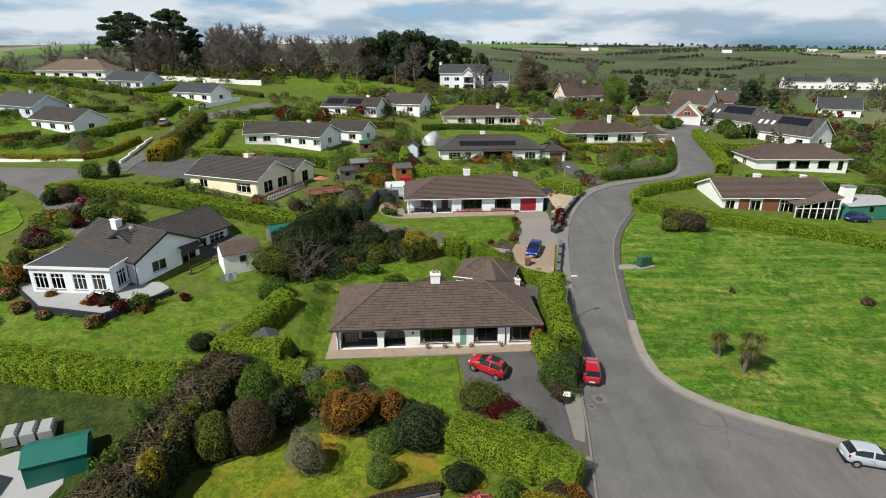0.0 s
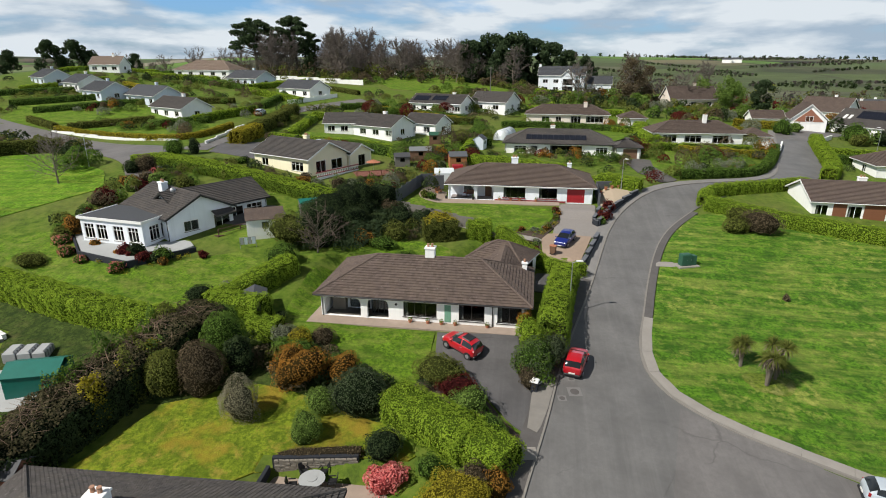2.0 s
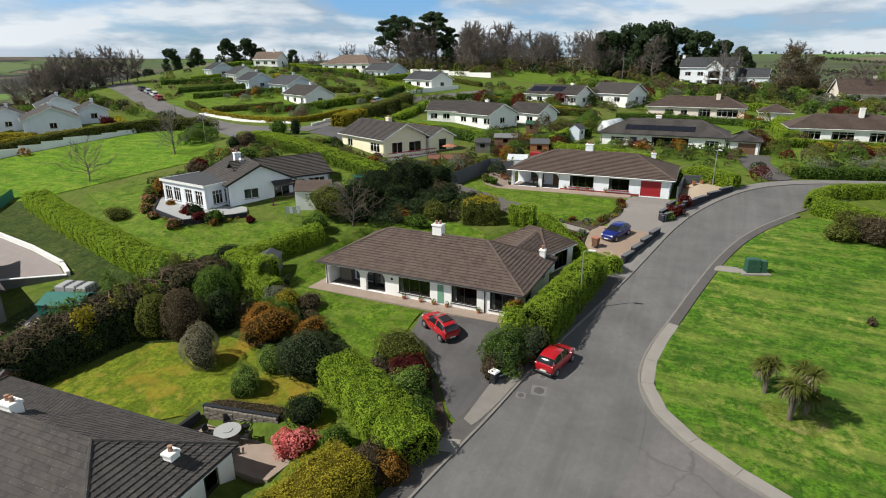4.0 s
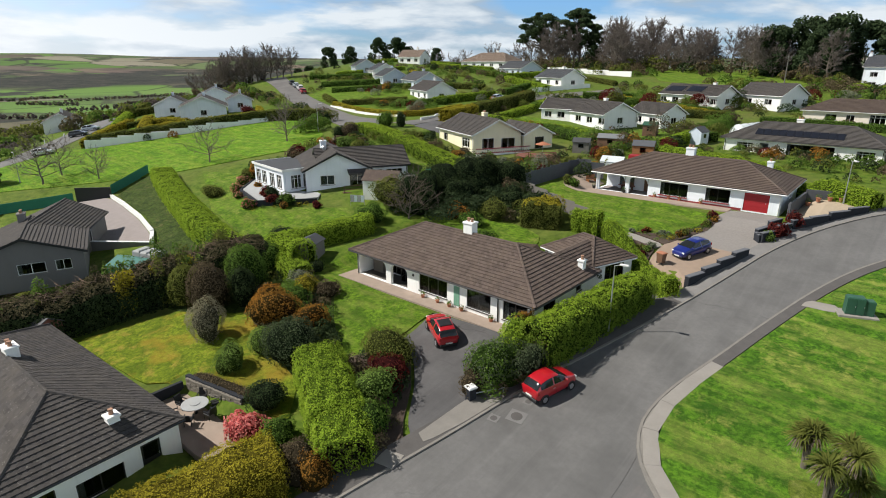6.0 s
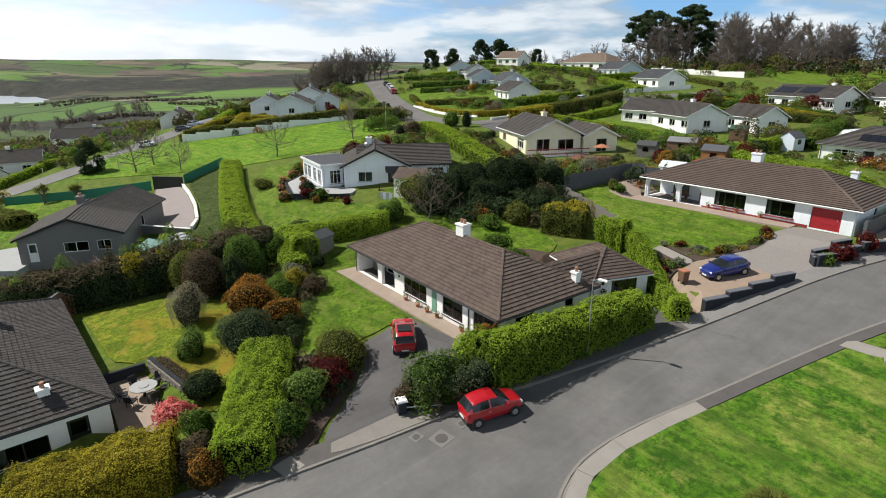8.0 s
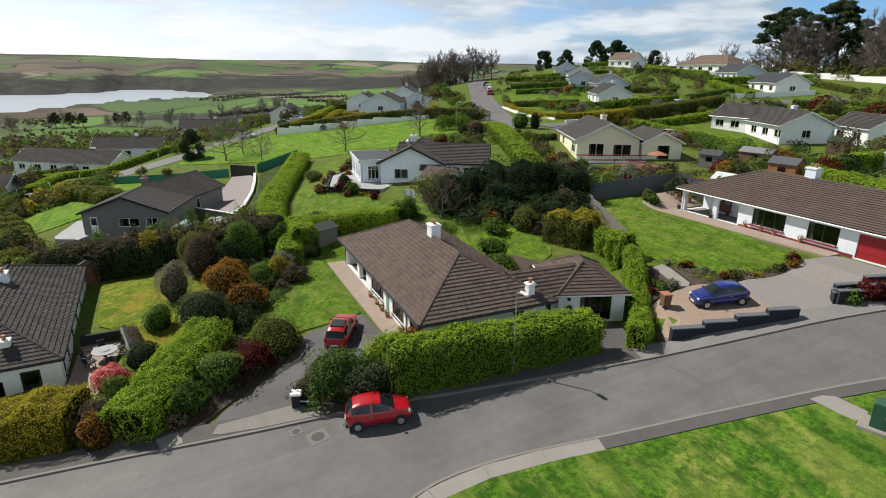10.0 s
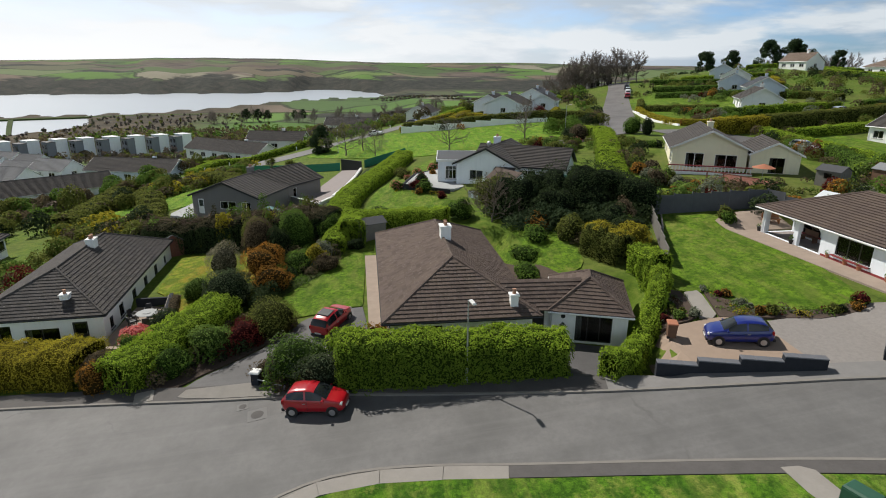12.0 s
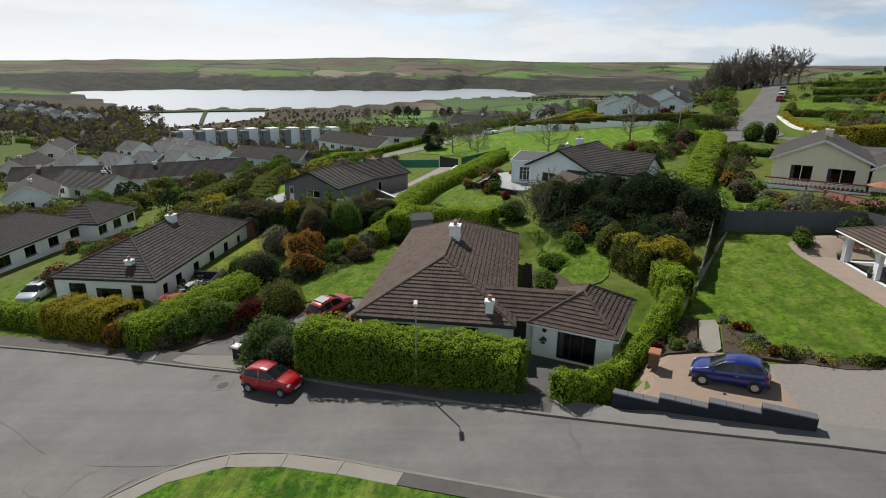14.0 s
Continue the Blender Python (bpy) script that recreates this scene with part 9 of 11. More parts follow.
block_wall((79.5, 148), (84, 154), 1.0, 1.0, "white entrance wall at the top of the road", 0.3, 2, mat=WHITE, cap=False)

# slate-grey panel fence behind the lawn
fence = thing("panel_fence", pose(0, 0, 0), "slate-grey panel fence behind the lawn", "fence")
for (x0, y0), (x1, y1) in [((-7.3, 76.6), (-5.0, 87.2)), ((-5.0, 87.2), (-1.6, 88.4))]:
    n = int(math.hypot(x1 - x0, y1 - y0) / 1.8)
    for k in range(n):
        ax, ay, bx, by = x0 + (x1 - x0) * k / n, y0 + (y1 - y0) * k / n, x0 + (x1 - x0) * (k + 1) / n, y0 + (y1 - y0) * (k + 1) / n
        z = gz((ax + bx) / 2, (ay + by) / 2)
        part("fence_panel", G().prism([(ax, ay, z - 0.3), (bx, by, z - 0.3), (bx, by, z + 1.9), (ax, ay, z + 1.9)], (0.05, -0.02, 0)), SLATEFENCE, fence)
        part("fence_post", G().box(ax - 0.06, ay - 0.06, z - 0.4, ax + 0.06, ay + 0.06, z + 1.98), SLATEFENCE, fence)
block_wall((-6.9, 77.2), (8.4, 69.6), 0.3, 0.3, "low concrete edging along a narrow bed", 0.16, 3, name="bed_edging", mat=CONCRETE, cap=False)
wfence = thing("panel_fence", pose(0, 0, 0), "weathered dark wooden fence between back gardens", "fence")
for k in range(5):
    ax, ay, bx, by = -6.4 + 2.3 * k, 75.7 - 0.85 * k, -4.1 + 2.3 * k, 74.85 - 0.85 * k
    z = gz((ax + bx) / 2, (ay + by) / 2)
    part("fence_panel", G().prism([(ax, ay, z - 0.2), (bx, by, z - 0.2), (bx, by, z + 1.5), (ax, ay, z + 1.5)], (0.02, 0.05, 0)), WOOD_GREY, wfence)


# ---- sheds and garden things ----
def shed(x, y, rot, L, W, h, rise, wallm, roofm, label, name="garden_shed", dz=0.0):
    top = thing(name, pose(x, y, gz(x, y) + dz, 0, 0, rot), label, "shed")
    for k in range(int(L / 0.25)):
        pass
    g = G().box(-L / 2, -W / 2, -0.3, L / 2, W / 2, h)
    part("wall", g, wallm, top)
    part("gable", G().prism([(-L / 2, -W / 2, h), (-L / 2, W / 2, h), (-L / 2, 0, h + rise)], (L, 0, 0)), wallm, top)
    for sy in (-1, 1):
        part("roof_panel", G().prism([(-L / 2 - 0.12, sy * (W / 2 + 0.15), h - 0.06), (L / 2 + 0.12, sy * (W / 2 + 0.15), h - 0.06), (L / 2 + 0.12, 0, h + rise + 0.03), (-L / 2 - 0.12, 0, h + rise + 0.03)], (0, 0, 0.06)), roofm, top)
    part("door", G().box(L / 2 + 0.004, -0.4, 0, L / 2 + 0.04, 0.4, h - 0.15), wallm, top)
    part("window", G().box(-0.4, -W / 2 - 0.03, h * 0.5, 0.4, -W / 2 - 0.004, h * 0.85), GLASS, top)
    return top


shed(-13.6, 47.9, -65, 2.4, 2.0, 1.7, 0.45, WOOD_GREY, FLATROOF, "small dark grey wooden shed by the hedge")
shed(-19.6, 25.6, 10, 2.4, 2.0, 1.9, 0.55, WOOD_RED, FLATROOF, "small red-brown garden shed beside a bungalow")
shed(-1.0, 100.2, 15, 3.0, 2.6, 2.0, 0.6, WOOD_ORANGE, SLATEFENCE, "orange-brown summerhouse with a blue-grey roof")
shed(1.2, 118.0, 80, 2.6, 2.2, 2.0, 0.8, PALEBLUE, TILE_GREY, "small pale blue playhouse")
shed(-11.0, 99.6, 20, 2.6, 2.2, 1.7, 0.5, WOOD_GREY, FLATROOF, "grey felt-roofed garden shed")
shed(-8.8, 105.5, 15, 4.0, 2.4, 1.8, 0.5, WOOD_BROWN, STEEL, "brown shed with pale roof panels")
shed(-17.0, 71.4, 30, 3.0, 2.4, 1.9, 0.3, WOOD_GREY, GREENTARP, "shed with a green felt roof behind a hedge")
shed(-20.4, 64.6, 28, 4.4, 3.4, 2.2, 1.0, WHITE, TILE, "small white garage with brown tiled roof", "small_garage")
shed(75, 86.5, 8, 9, 6, 2.3, 0.5, GREENNET, PALEPAVE, "pale green garage with a low grey roof", "garage_shed")
shed(-9.0, 122.5, 10, 2.4, 2.2, 2.0, 0.5, WOOD_BROWN, GREENBOX, "brown shed with a green roof beside a bungalow")

tunnel = thing("polytunnel", pose(5.6, 131.5, gz(5.6, 131.5), 0, 0, 75), "small white polythene tunnel in a garden", "polytunnel")
tg = G()
arc = [[(x, 1.7 * math.cos(math.pi * k / 10), 2.3 * math.sin(math.pi * k / 10)) for k in range(11)] for x in (-3.4, -1.1, 1.1, 3.4)]
loft(tg, arc)
part("cover", tg, POLYTHENE, tunnel, smooth=True)
for x in (-3.4, -1.1, 1.1, 3.4):
    hoop = G()
    for k in range(10):
        hoop.tube((x, 1.73 * math.cos(math.pi * k / 10), 2.33 * math.sin(math.pi * k / 10)), (x, 1.73 * math.cos(math.pi * (k + 1) / 10), 2.33 * math.sin(math.pi * (k + 1) / 10)), 0.03, 0.03, 5)
    part("hoop", hoop, STEEL, tunnel)


def cordyline(x, y, h, heads, label, seed):
    """A cabbage palm: leaning stems, each with a tuft of sword leaves and a skirt of dead ones."""
    r = np.random.default_rng(seed)
    top = thing("cabbage_palm", Matrix.Translation((x, y, gz(x, y) + 0.1)), label, "palm", "cabbage palms")
    for k in range(heads):
        a, lean = r.uniform(0, 6.28), r.uniform(0.15, 0.5)
        hh = h * r.uniform(0.6, 1.0)
        tip = Vector((math.cos(a) * lean * hh * 0.7, math.sin(a) * lean * hh * 0.7, hh))
        mid = Vector((tip.x * 0.3, tip.y * 0.3, hh * 0.5))
        part("stem", G().tube((0, 0, -0.3), mid, 0.13, 0.1, 8, False).tube(mid, tip, 0.1, 0.085, 8, False), BARK, top)
        for nm, n, low, mt, ln in (("leaf_tuft", 90, -0.25, L_OLIVE, 0.95), ("dead_leaves", 34, -1.1, L_DEAD, 0.75)):
            d = r.normal(0, 1, (n, 3))
            d[:, 2] = r.uniform(low, 1.0 if low > -0.5 else -0.3, n)
            d /= np.linalg.norm(d, axis=1)[:, None]
            side_ = np.cross(d, np.array([0, 0, 1.0]))
            side_ /= np.linalg.norm(side_, axis=1)[:, None] + 1e-6
            side_ *= 0.035
            p0 = np.array(tip) + d * 0.05
            p1 = p0 + d * ln * 0.6
            p2 = p0 + d * ln + np.array([0, 0, -0.28])
            v = np.stack([p0 - side_, p0 + side_, p1 + side_ * 1.1, p1 - side_ * 1.1, p2 + side_ * 0.2, p2 - side_ * 0.2], 1).reshape(-1, 3)
            i = np.arange(n)[:, None] * 6
            part(nm, raw_mesh(nm, v, np.concatenate([i + np.array([[0, 1, 2, 3]]), i + np.array([[3, 2, 4, 5]])], 0), [mt]), None, top)
    return top


cordyline(31.9, 44.6, 3.7, 5, "many-headed cabbage palm on the green", 4)
cordyline(32.9, 45.6, 1.7, 3, "low cabbage palm beside a taller one", 9)
cordyline(30.6, 46.9, 3.0, 3, "slim cabbage palm on the green", 12)
cordyline(-78, 27.5, 3.2, 3, "cabbage palm beside a fence", 15)
cordyline(-73.5, 32, 3.0, 3, "cabbage palm by green netting", 18)
cordyline(-45, 74.5, 1.8, 3, "low cabbage palm in a border", 22)
bare_patch = patch("worn_grass", [(32.2 + (2.0 + 0.35 * math.sin(3.1 * a)) * math.cos(a), 44.8 + (1.6 + 0.3 * math.sin(2.3 * a + 1)) * math.sin(a)) for a in [0.42 * k for k in range(15)]], 0.165, LAWN_WORN, 0.8)
tagged(bare_patch, "worn straw-coloured turf under the palms", "lawn", kind="structure")

wheelie = thing("wheelie_bin", pose(15.2, 66.4, gz(15.2, 66.4) + 0.09, 0, 0, 70), "brown wheelie bin with a pale sticker", "bin")
part("body", G().add([(-0.24, -0.28, 0.06), (0.24, -0.28, 0.06), (0.24, 0.28, 0.06), (-0.24, 0.28, 0.06), (-0.29, -0.36, 0.98), (0.29, -0.36, 0.98), (0.29, 0.36, 0.98), (-0.29, 0.36, 0.98)], [(0, 3, 2, 1), (4, 5, 6, 7), (0, 1, 5, 4), (1, 2, 6, 5), (2, 3, 7, 6), (3, 0, 4, 7)]), WOOD_BROWN, wheelie)
part("lid", G().bevelled(-0.32, -0.42, 0.985, 0.32, 0.4, 1.08, 0.04), TERRACOTTA, wheelie)
part("sticker", G().box(0.292, -0.14, 0.5, 0.3, 0.14, 0.72), PLATE, wheelie)
for sy in (-1, 1):
    part("wheel", G().tube((-0.2, sy * 0.2, 0.1), (-0.2, sy * 0.29, 0.1), 0.1, 0.1, 12), RUBBER, wheelie)

# patio set
tab = thing("patio_table", pose(-0.6, 29.0, -2.55), "round pale patio table", "table")
part("tabletop", G().tube((0, 0, 0.7), (0, 0, 0.75), 0.85, 0.85, 28), PALEPAVE, tab)
part("turntable", G().tube((0, 0, 0.752), (0, 0, 0.79), 0.32, 0.32, 20), PALEPAVE, tab)
part("pedestal", G().tube((0, 0, 0), (0, 0, 0.7), 0.1, 0.08, 10), BLACK, tab)
for k in range(6):
    a = radians(60 * k + 15)
    c = thing("patio_chair", pose(-0.6 + 1.25 * math.cos(a), 29.0 + 1.25 * math.sin(a), -2.55, 0, 0, math.degrees(a) + 90), "black woven patio chair at the round table", "chair", "patio chairs")
    part("seat", G().bevelled(-0.27, -0.27, 0.38, 0.27, 0.27, 0.46, 0.03), BLACK, c)
    part("backrest", G().prism([(-0.27, -0.27, 0.44), (0.27, -0.27, 0.44), (0.25, -0.38, 0.92), (-0.25, -0.38, 0.92)], (0, -0.05, 0)), BLACK, c)
    for sx in (-1, 1):
        part("armrest", G().box(sx * 0.27 - 0.03, -0.27, 0.6, sx * 0.27 + 0.03, 0.2, 0.65), BLACK, c)
        for sy in (-1, 1):
            part("leg", G().tube((sx * 0.23, sy * 0.22, 0), (sx * 0.23, sy * 0.22, 0.4), 0.025, 0.025, 6), BLACK, c)

# rubble wall over the patio, stone by stone
rub = thing("stone_wall", pose(-3.7, 29.85, -2.55, 0, 0, 11), "rough grey stone retaining wall above the patio", "wall")
part("backing", G().box(0, 0.06, -0.4, 5.7, 0.36, 1.2), DARKBLOCK, rub)
sr = np.random.default_rng(61)
STONES = []
for k in range(8):
    w_, h_ = sr.uniform(0.2, 0.42), sr.uniform(0.13, 0.2)
    STONES.append((w_, h_, G().bevelled(-w_ / 2, -0.08, -h_ / 2, w_ / 2, 0.1, h_ / 2, 0.03).mesh("stone", STONE)))
z = 0.1
while z < 1.15:
    x = 0.15
    while x < 5.5:
        w_, h_, me = STONES[int(sr.integers(8))]
        s = part("stone", me, None, rub)
        s.location, s.rotation_euler = (x + w_ / 2, 0.02 + sr.normal(0, 0.015), z), (0, radians(sr.normal(0, 4)), 0)
        x += w_ + 0.02
    z += 0.18
hedge([(-3.6, 30.5), (1.9, 31.6)], 0.7, 0.55, L_BROWN, "low russet flower hedge above a stone wall", 130, 0.08, core=CORE_B)
block_wall((-3.8, 27.0), (-3.9, 29.7), 0.9, 0.6, "dark curved patio wall", 0.25, 1, cap=False)

# sheeted shed and stacked panels in the low yard
tarp = thing("garden_shelter", pose(-26.4, 35.6, gz(-26.4, 35.6), 0, 0, 20), "low shelter clad in dark green sheet", "shelter")
part("wall", G().box(-2.0, -1.5, -0.3, 2.0, 1.5, 1.6), GREENTARP, tarp)
for sx in (-1, 1):
    part("roof_panel", G().prism([(-2.1, sx * 1.6, 1.55), (2.1, sx * 1.6, 1.55), (2.1, 0, 2.2), (-2.1, 0, 2.2)], (0, 0, 0.05)), GREENTARP, tarp)
for k in range(3):
    st = thing("plastic_crate", pose(-31.6 + 1.2 * k, 38.4 + 0.3 * k, gz(-31, 38.6), 0, 0, 20), "ribbed grey-white storage box in the yard", "storage box", "yard boxes")
    part("body", G().bevelled(-0.5, -0.9, 0, 0.5, 0.9, 1.0, 0.15), PALEPAVE, st)
    for j in range(4):
        part("rib", G().box(-0.52, -0.8 + 0.45 * j, 0.05, 0.52, -0.72 + 0.45 * j, 0.95), COPING, st)
net = thing("netting_fence", pose(0, 0, 0), "green netting fence round a yard", "fence")
for (x0, y0), (x1, y1) in [((-84, 22), (-74, 33)), ((-74, 33), (-67.2, 42.4)), ((-65, 47.2), (-71, 55.6))]:
    n = 4
    for k in range(n):
        ax, ay, bx, by = x0 + (x1 - x0) * k / n, y0 + (y1 - y0) * k / n, x0 + (x1 - x0) * (k + 1) / n, y0 + (y1 - y0) * (k + 1) / n
        part("fence_panel", G().prism([(ax, ay, gz(ax, ay) - 0.2), (bx, by, gz(bx, by) - 0.2), (bx, by, gz(bx, by) + 1.5), (ax, ay, gz(ax, ay) + 1.5)], (0.04, -0.04, 0)), GREENNET, net)
block_wall((-66.8, 42.7), (-63.4, 46.6), 1.9, 1.9, "black boarded yard gate and wall", 0.2, 1, cap=False, mat=BLACK)

# terrace balustrade of the cream bungalow
bal = thing("balustrade", pose(-19.6, 90.0, gz(-19.6, 90.0) + 0.15, 0, 0, 65), "red and white terrace balustrade", "balustrade")
part("base_wall", G().box(-4.9, -0.15, -1.2, 4.9, 0.15, 0.1), WHITE, bal)
part("top_rail", G().box(-4.9, -0.12, 0.78, 4.9, 0.12, 0.9), DEEPRED, bal)
part("bottom_rail", G().box(-4.9, -0.12, 0.1, 4.9, 0.12, 0.2), DEEPRED, bal)
bm_ = G().tube((0, 0, 0.2), (0, 0, 0.35), 0.05, 0.08, 8, False).tube((0, 0, 0.35), (0, 0, 0.78), 0.08, 0.05, 8, False).mesh("baluster", FRAME_W)
for k in range(24):
    p = part("baluster", bm_, None, bal)
    p.location = (-4.7 + 9.4 * k / 23, 0, 0)
deck = thing("timber_deck", pose(-13.8, 90.5, gz(-13.8, 90.5), 0, 0, 27), "reddish timber deck with rails and a red canopy", "deck")
for k in range(16):
    part("deck_board", G().box(-3, -2.2 + 0.28 * k, 0.5, 3, -1.95 + 0.28 * k, 0.56), WOOD_RED, deck)
for x in (-3, -1, 1, 3):
    part("deck_post", G().box(x - 0.06, -2.3, -0.5, x + 0.06, -2.18, 1.4), WOOD_RED, deck)
part("handrail", G().box(-3.05, -2.3, 1.35, 3.05, -2.18, 1.45), WOOD_RED, deck)
# a made-up cone canopy on a pole stands in for a low red awning
um = thing("awning_canopy", pose(-14.6, 93.6, gz(-14.6, 93.6) + 0.1), "orange-red cone canopy standing in for a low awning beside a deck", "parasol")
part("pole", G().tube((0, 0, 0), (0, 0, 1.9), 0.03, 0.03, 8), STEEL, um)
part("canopy", G().tube((0, 0, 1.55), (0, 0, 2.0), 1.3, 0.05, 10), TERRACOTTA, um)

# porch, panel, pots and fittings of the near bungalow
y0 = 53.4 - 4.65
rec = thing("porch", pose(2.6, y0, 0.08), "shaded arched porch with stone hearth wall and glazed doors", "porch")
part("porch_wall", G().box(-9.3, 2.1, -0.1, -3.0, 2.25, 2.25), COOLWHITE, rec)
part("stone_hearth", G().box(-9.25, 1.5, -0.1, -7.9, 2.1, 1.7), STONE, rec)
window(rec, -6.6, 2.06, 0.1, 2.0, 1.9, 0, "dark", 1, "patio_door", False)
window(rec, -4.2, 1.2, 0.0, 1.9, 2.0, 0, "dark", 2, "porch_door", False)
for x0, x1 in ((-9.5, -5.9), (-5.25, -3.15)):
    for sx, ex in ((x0, 1), (x1, -1)):
        pts = [(sx, -0.01, 1.95)] + [(sx + ex * 0.55 * (1 - math.cos(a)), -0.01, 1.95 - 0.55 * (1 - math.sin(a))) for a in [math.pi / 2 * k / 6 for k in range(7)]][::-1]
        part("arch_corner", G().prism(pts, (0, 0.31, 0)), WHITE, rec)
part("mosaic_panel", G().box(2.25, -0.03, 0.14, 2.85, -0.003, 1.86), GREENPANEL, rec)
part("wall_plaque", G().tube((-2.4, -0.03, 1.6), (-2.4, -0.003, 1.6), 0.13, 0.13, 12), BLACK, rec)
part("black_downpipe", G().tube((6.75, -0.07, -0.3), (6.75, -0.07, 2.2), 0.05, 0.05, 8), BLACK, rec)


def pot(x, y, z, r, label, mat=None, plant=True):
    p = thing("flower_pot", pose(x, y, z), label, "flower pot", "terrace pots")
    part("pot", G().tube((0, 0, 0), (0, 0, r * 1.5), r * 0.75, r, 12).tube((0, 0, r * 1.5), (0, 0, r * 1.7), r * 1.12, r * 1.12, 12), mat or TERRACOTTA, p)
    if plant:
        d = rng.normal(0, 1, (60, 3))
        d /= np.linalg.norm(d, axis=1)[:, None]
        v, q = leaves(d * r * 1.1 + np.array([0, 0, r * 2.3]), d, 0.09)
        part("foliage", raw_mesh("foliage", v, q, [L_GREEN]), None, p)


for x in (1.6, 3.3, 4.6, 5.9, 8.9):
    pot(x, 48.45, 0.02, 0.17, "small terracotta pot on the terrace")
for x in (-0.4, 3.7):
    pot(x, 83.4, 3.75, 0.22, "dark pot by the porch column", BLACK)
for x in (7.6, 9.3, 10.6, 13.0):
    pot(x, 83.5, 3.75, 0.2, "planted pot against the house wall")
for x, y in ((22.8, 88.8), (23.6, 89.6), (24.6, 90.2), (25.6, 90.6)):
    pot(x, y, gz(x, y) + 0.2, 0.25, "terracotta pot in the gravel yard")

# fittings of the annexe and its link roof
link = thing("link_roof", pose(0, 0, 0), "low tiled roof joining bungalow and annexe", "roof")
for s in [((11.75, 57.2, 2.3), (11.95, 61.2, 2.3), (9.7, 62.4, 3.75), (9.5, 56.4, 3.75)), ((7.4, 61.4, 2.3), (7.4, 57.6, 2.3), (9.5, 56.4, 3.75), (9.7, 62.4, 3.75))]:
    part("roof_slope", slope_mesh(s, 0.3), TILE, link)
part("wall", G().box(7.9, 57.9, -0.6, 11.2, 61.0, 2.3), WHITE, link)
part("door", G().box(11.21, 58.5, 0.1, 11.26, 59.3, 2.1), BLACK, link)
lm = pose(9.4, 63.1, 0.1, 0, 0, -18.5)
fit_ = thing("wall_fittings", lm, "oval sign and hanging basket on a white wall", "wall fittings")
part("oval_sign", G().tube((3.21, -1.75, 1.75), (3.24, -1.75, 1.75), 0.15, 0.15, 14), BLACK, fit_)
part("bracket", G().tube((3.2, -1.75, 1.35), (3.45, -1.75, 1.35), 0.015, 0.015, 5), BLACK, fit_)
d_ = rng.normal(0, 1, (90, 3))
d_ /= np.linalg.norm(d_, axis=1)[:, None]
v_, q_ = leaves(d_ * 0.2 + np.array([3.42, -1.75, 1.12]), d_, 0.1)
part("hanging_basket", raw_mesh("basket", v_, q_, [L_DARK]), None, fit_)

# porch, trims and bench of the blue-white bungalow
nb = thing("porch", pose(10.4, 88.6 - 5.1, 3.75, 0, 0, 1.0), "arched porch of the pale bungalow with a bench", "porch")
part("porch_wall", G().box(-8.6, 2.5, -0.1, -3.5, 2.65, 2.3), COOLWHITE, nb)
part("porch_end_wall", G().box(-10.28, 3.0, -0.1, -8.4, 3.15, 2.3), COOLWHITE, nb)
part("porch_side_wall", G().box(-3.65, 0.31, -0.1, -3.5, 2.5, 2.3), COOLWHITE, nb)
part("porch_floor", G().box(-10.2, 0.31, -0.1, -3.65, 3.0, 0.01), PINKPAVE, nb)
window(nb, -7.4, 2.48, 0.5, 1.9, 1.5, 0, "dark", 1, "window", False)
part("red_sill", G().box(-8.5, 2.36, 0.38, -6.3, 2.497, 0.48), DEEPRED, nb)
part("porch_door", G().box(-5.1, 2.42, 0, -4.1, 2.48, 2.0), WOOD_BROWN, nb)
for x0, x1 in ((-10.2, -6.7), (-6.2, -3.8)):
    for sx, ex in ((x0, 1), (x1, -1)):
        pts = [(sx, -0.01, 2.08)] + [(sx + ex * 0.6 * (1 - math.cos(a)), -0.01, 2.08 - 0.6 * (1 - math.sin(a))) for a in [math.pi / 2 * k / 6 for k in range(7)]][::-1]
        part("arch_corner", G().prism(pts, (0, 0.31, 0)), COOLWHITE, nb)
for a, b in ((-3.5, 6.9),):
    part("red_plinth", G().box(a, -0.02, -0.1, b, -0.003, 0.18), DEEPRED, nb)
for cx, w_ in ((-0.7, 3.4), (4.2, 2.8)):
    part("red_sill", G().box(cx - w_ / 2, -0.2, 0.38, cx + w_ / 2, -0.003, 0.48), DEEPRED, nb)
ben = thing("garden_bench", pose(3.2, 85.4, 3.76), "dark wooden bench under the porch", "bench")
part("seat", G().box(-0.75, -0.2, 0.4, 0.75, 0.25, 0.46), WOOD_BROWN, ben)
part("backrest", G().box(-0.75, 0.24, 0.5, 0.75, 0.3, 0.95), WOOD_BROWN, ben)
for sx in (-0.7, 0.7):
    part("leg", G().box(sx - 0.04, -0.2, 0, sx + 0.04, 0.28, 0.4), WOOD_BROWN, ben)
gb = thing("garden_bench", pose(-1.9, 85.6, gz(-1.9, 85.6) + 0.1, 0, 0, 75), "orange wooden seat by the grey fence", "bench")
part("seat", G().box(-0.8, -0.2, 0.4, 0.8, 0.25, 0.46), WOOD_ORANGE, gb)
part("backrest", G().box(-0.8, 0.24, 0.5, 0.8, 0.3, 0.95), WOOD_ORANGE, gb)
for sx in (-0.7, 0.7):
    part("leg", G().box(sx - 0.04, -0.2, -0.1, sx + 0.04, 0.28, 0.4), WOOD_ORANGE, gb)
gh = thing("greenhouse", pose(-2.2, 92.5, gz(-2.2, 92.5), 0, 0, 10), "small aluminium greenhouse behind a bungalow", "greenhouse")
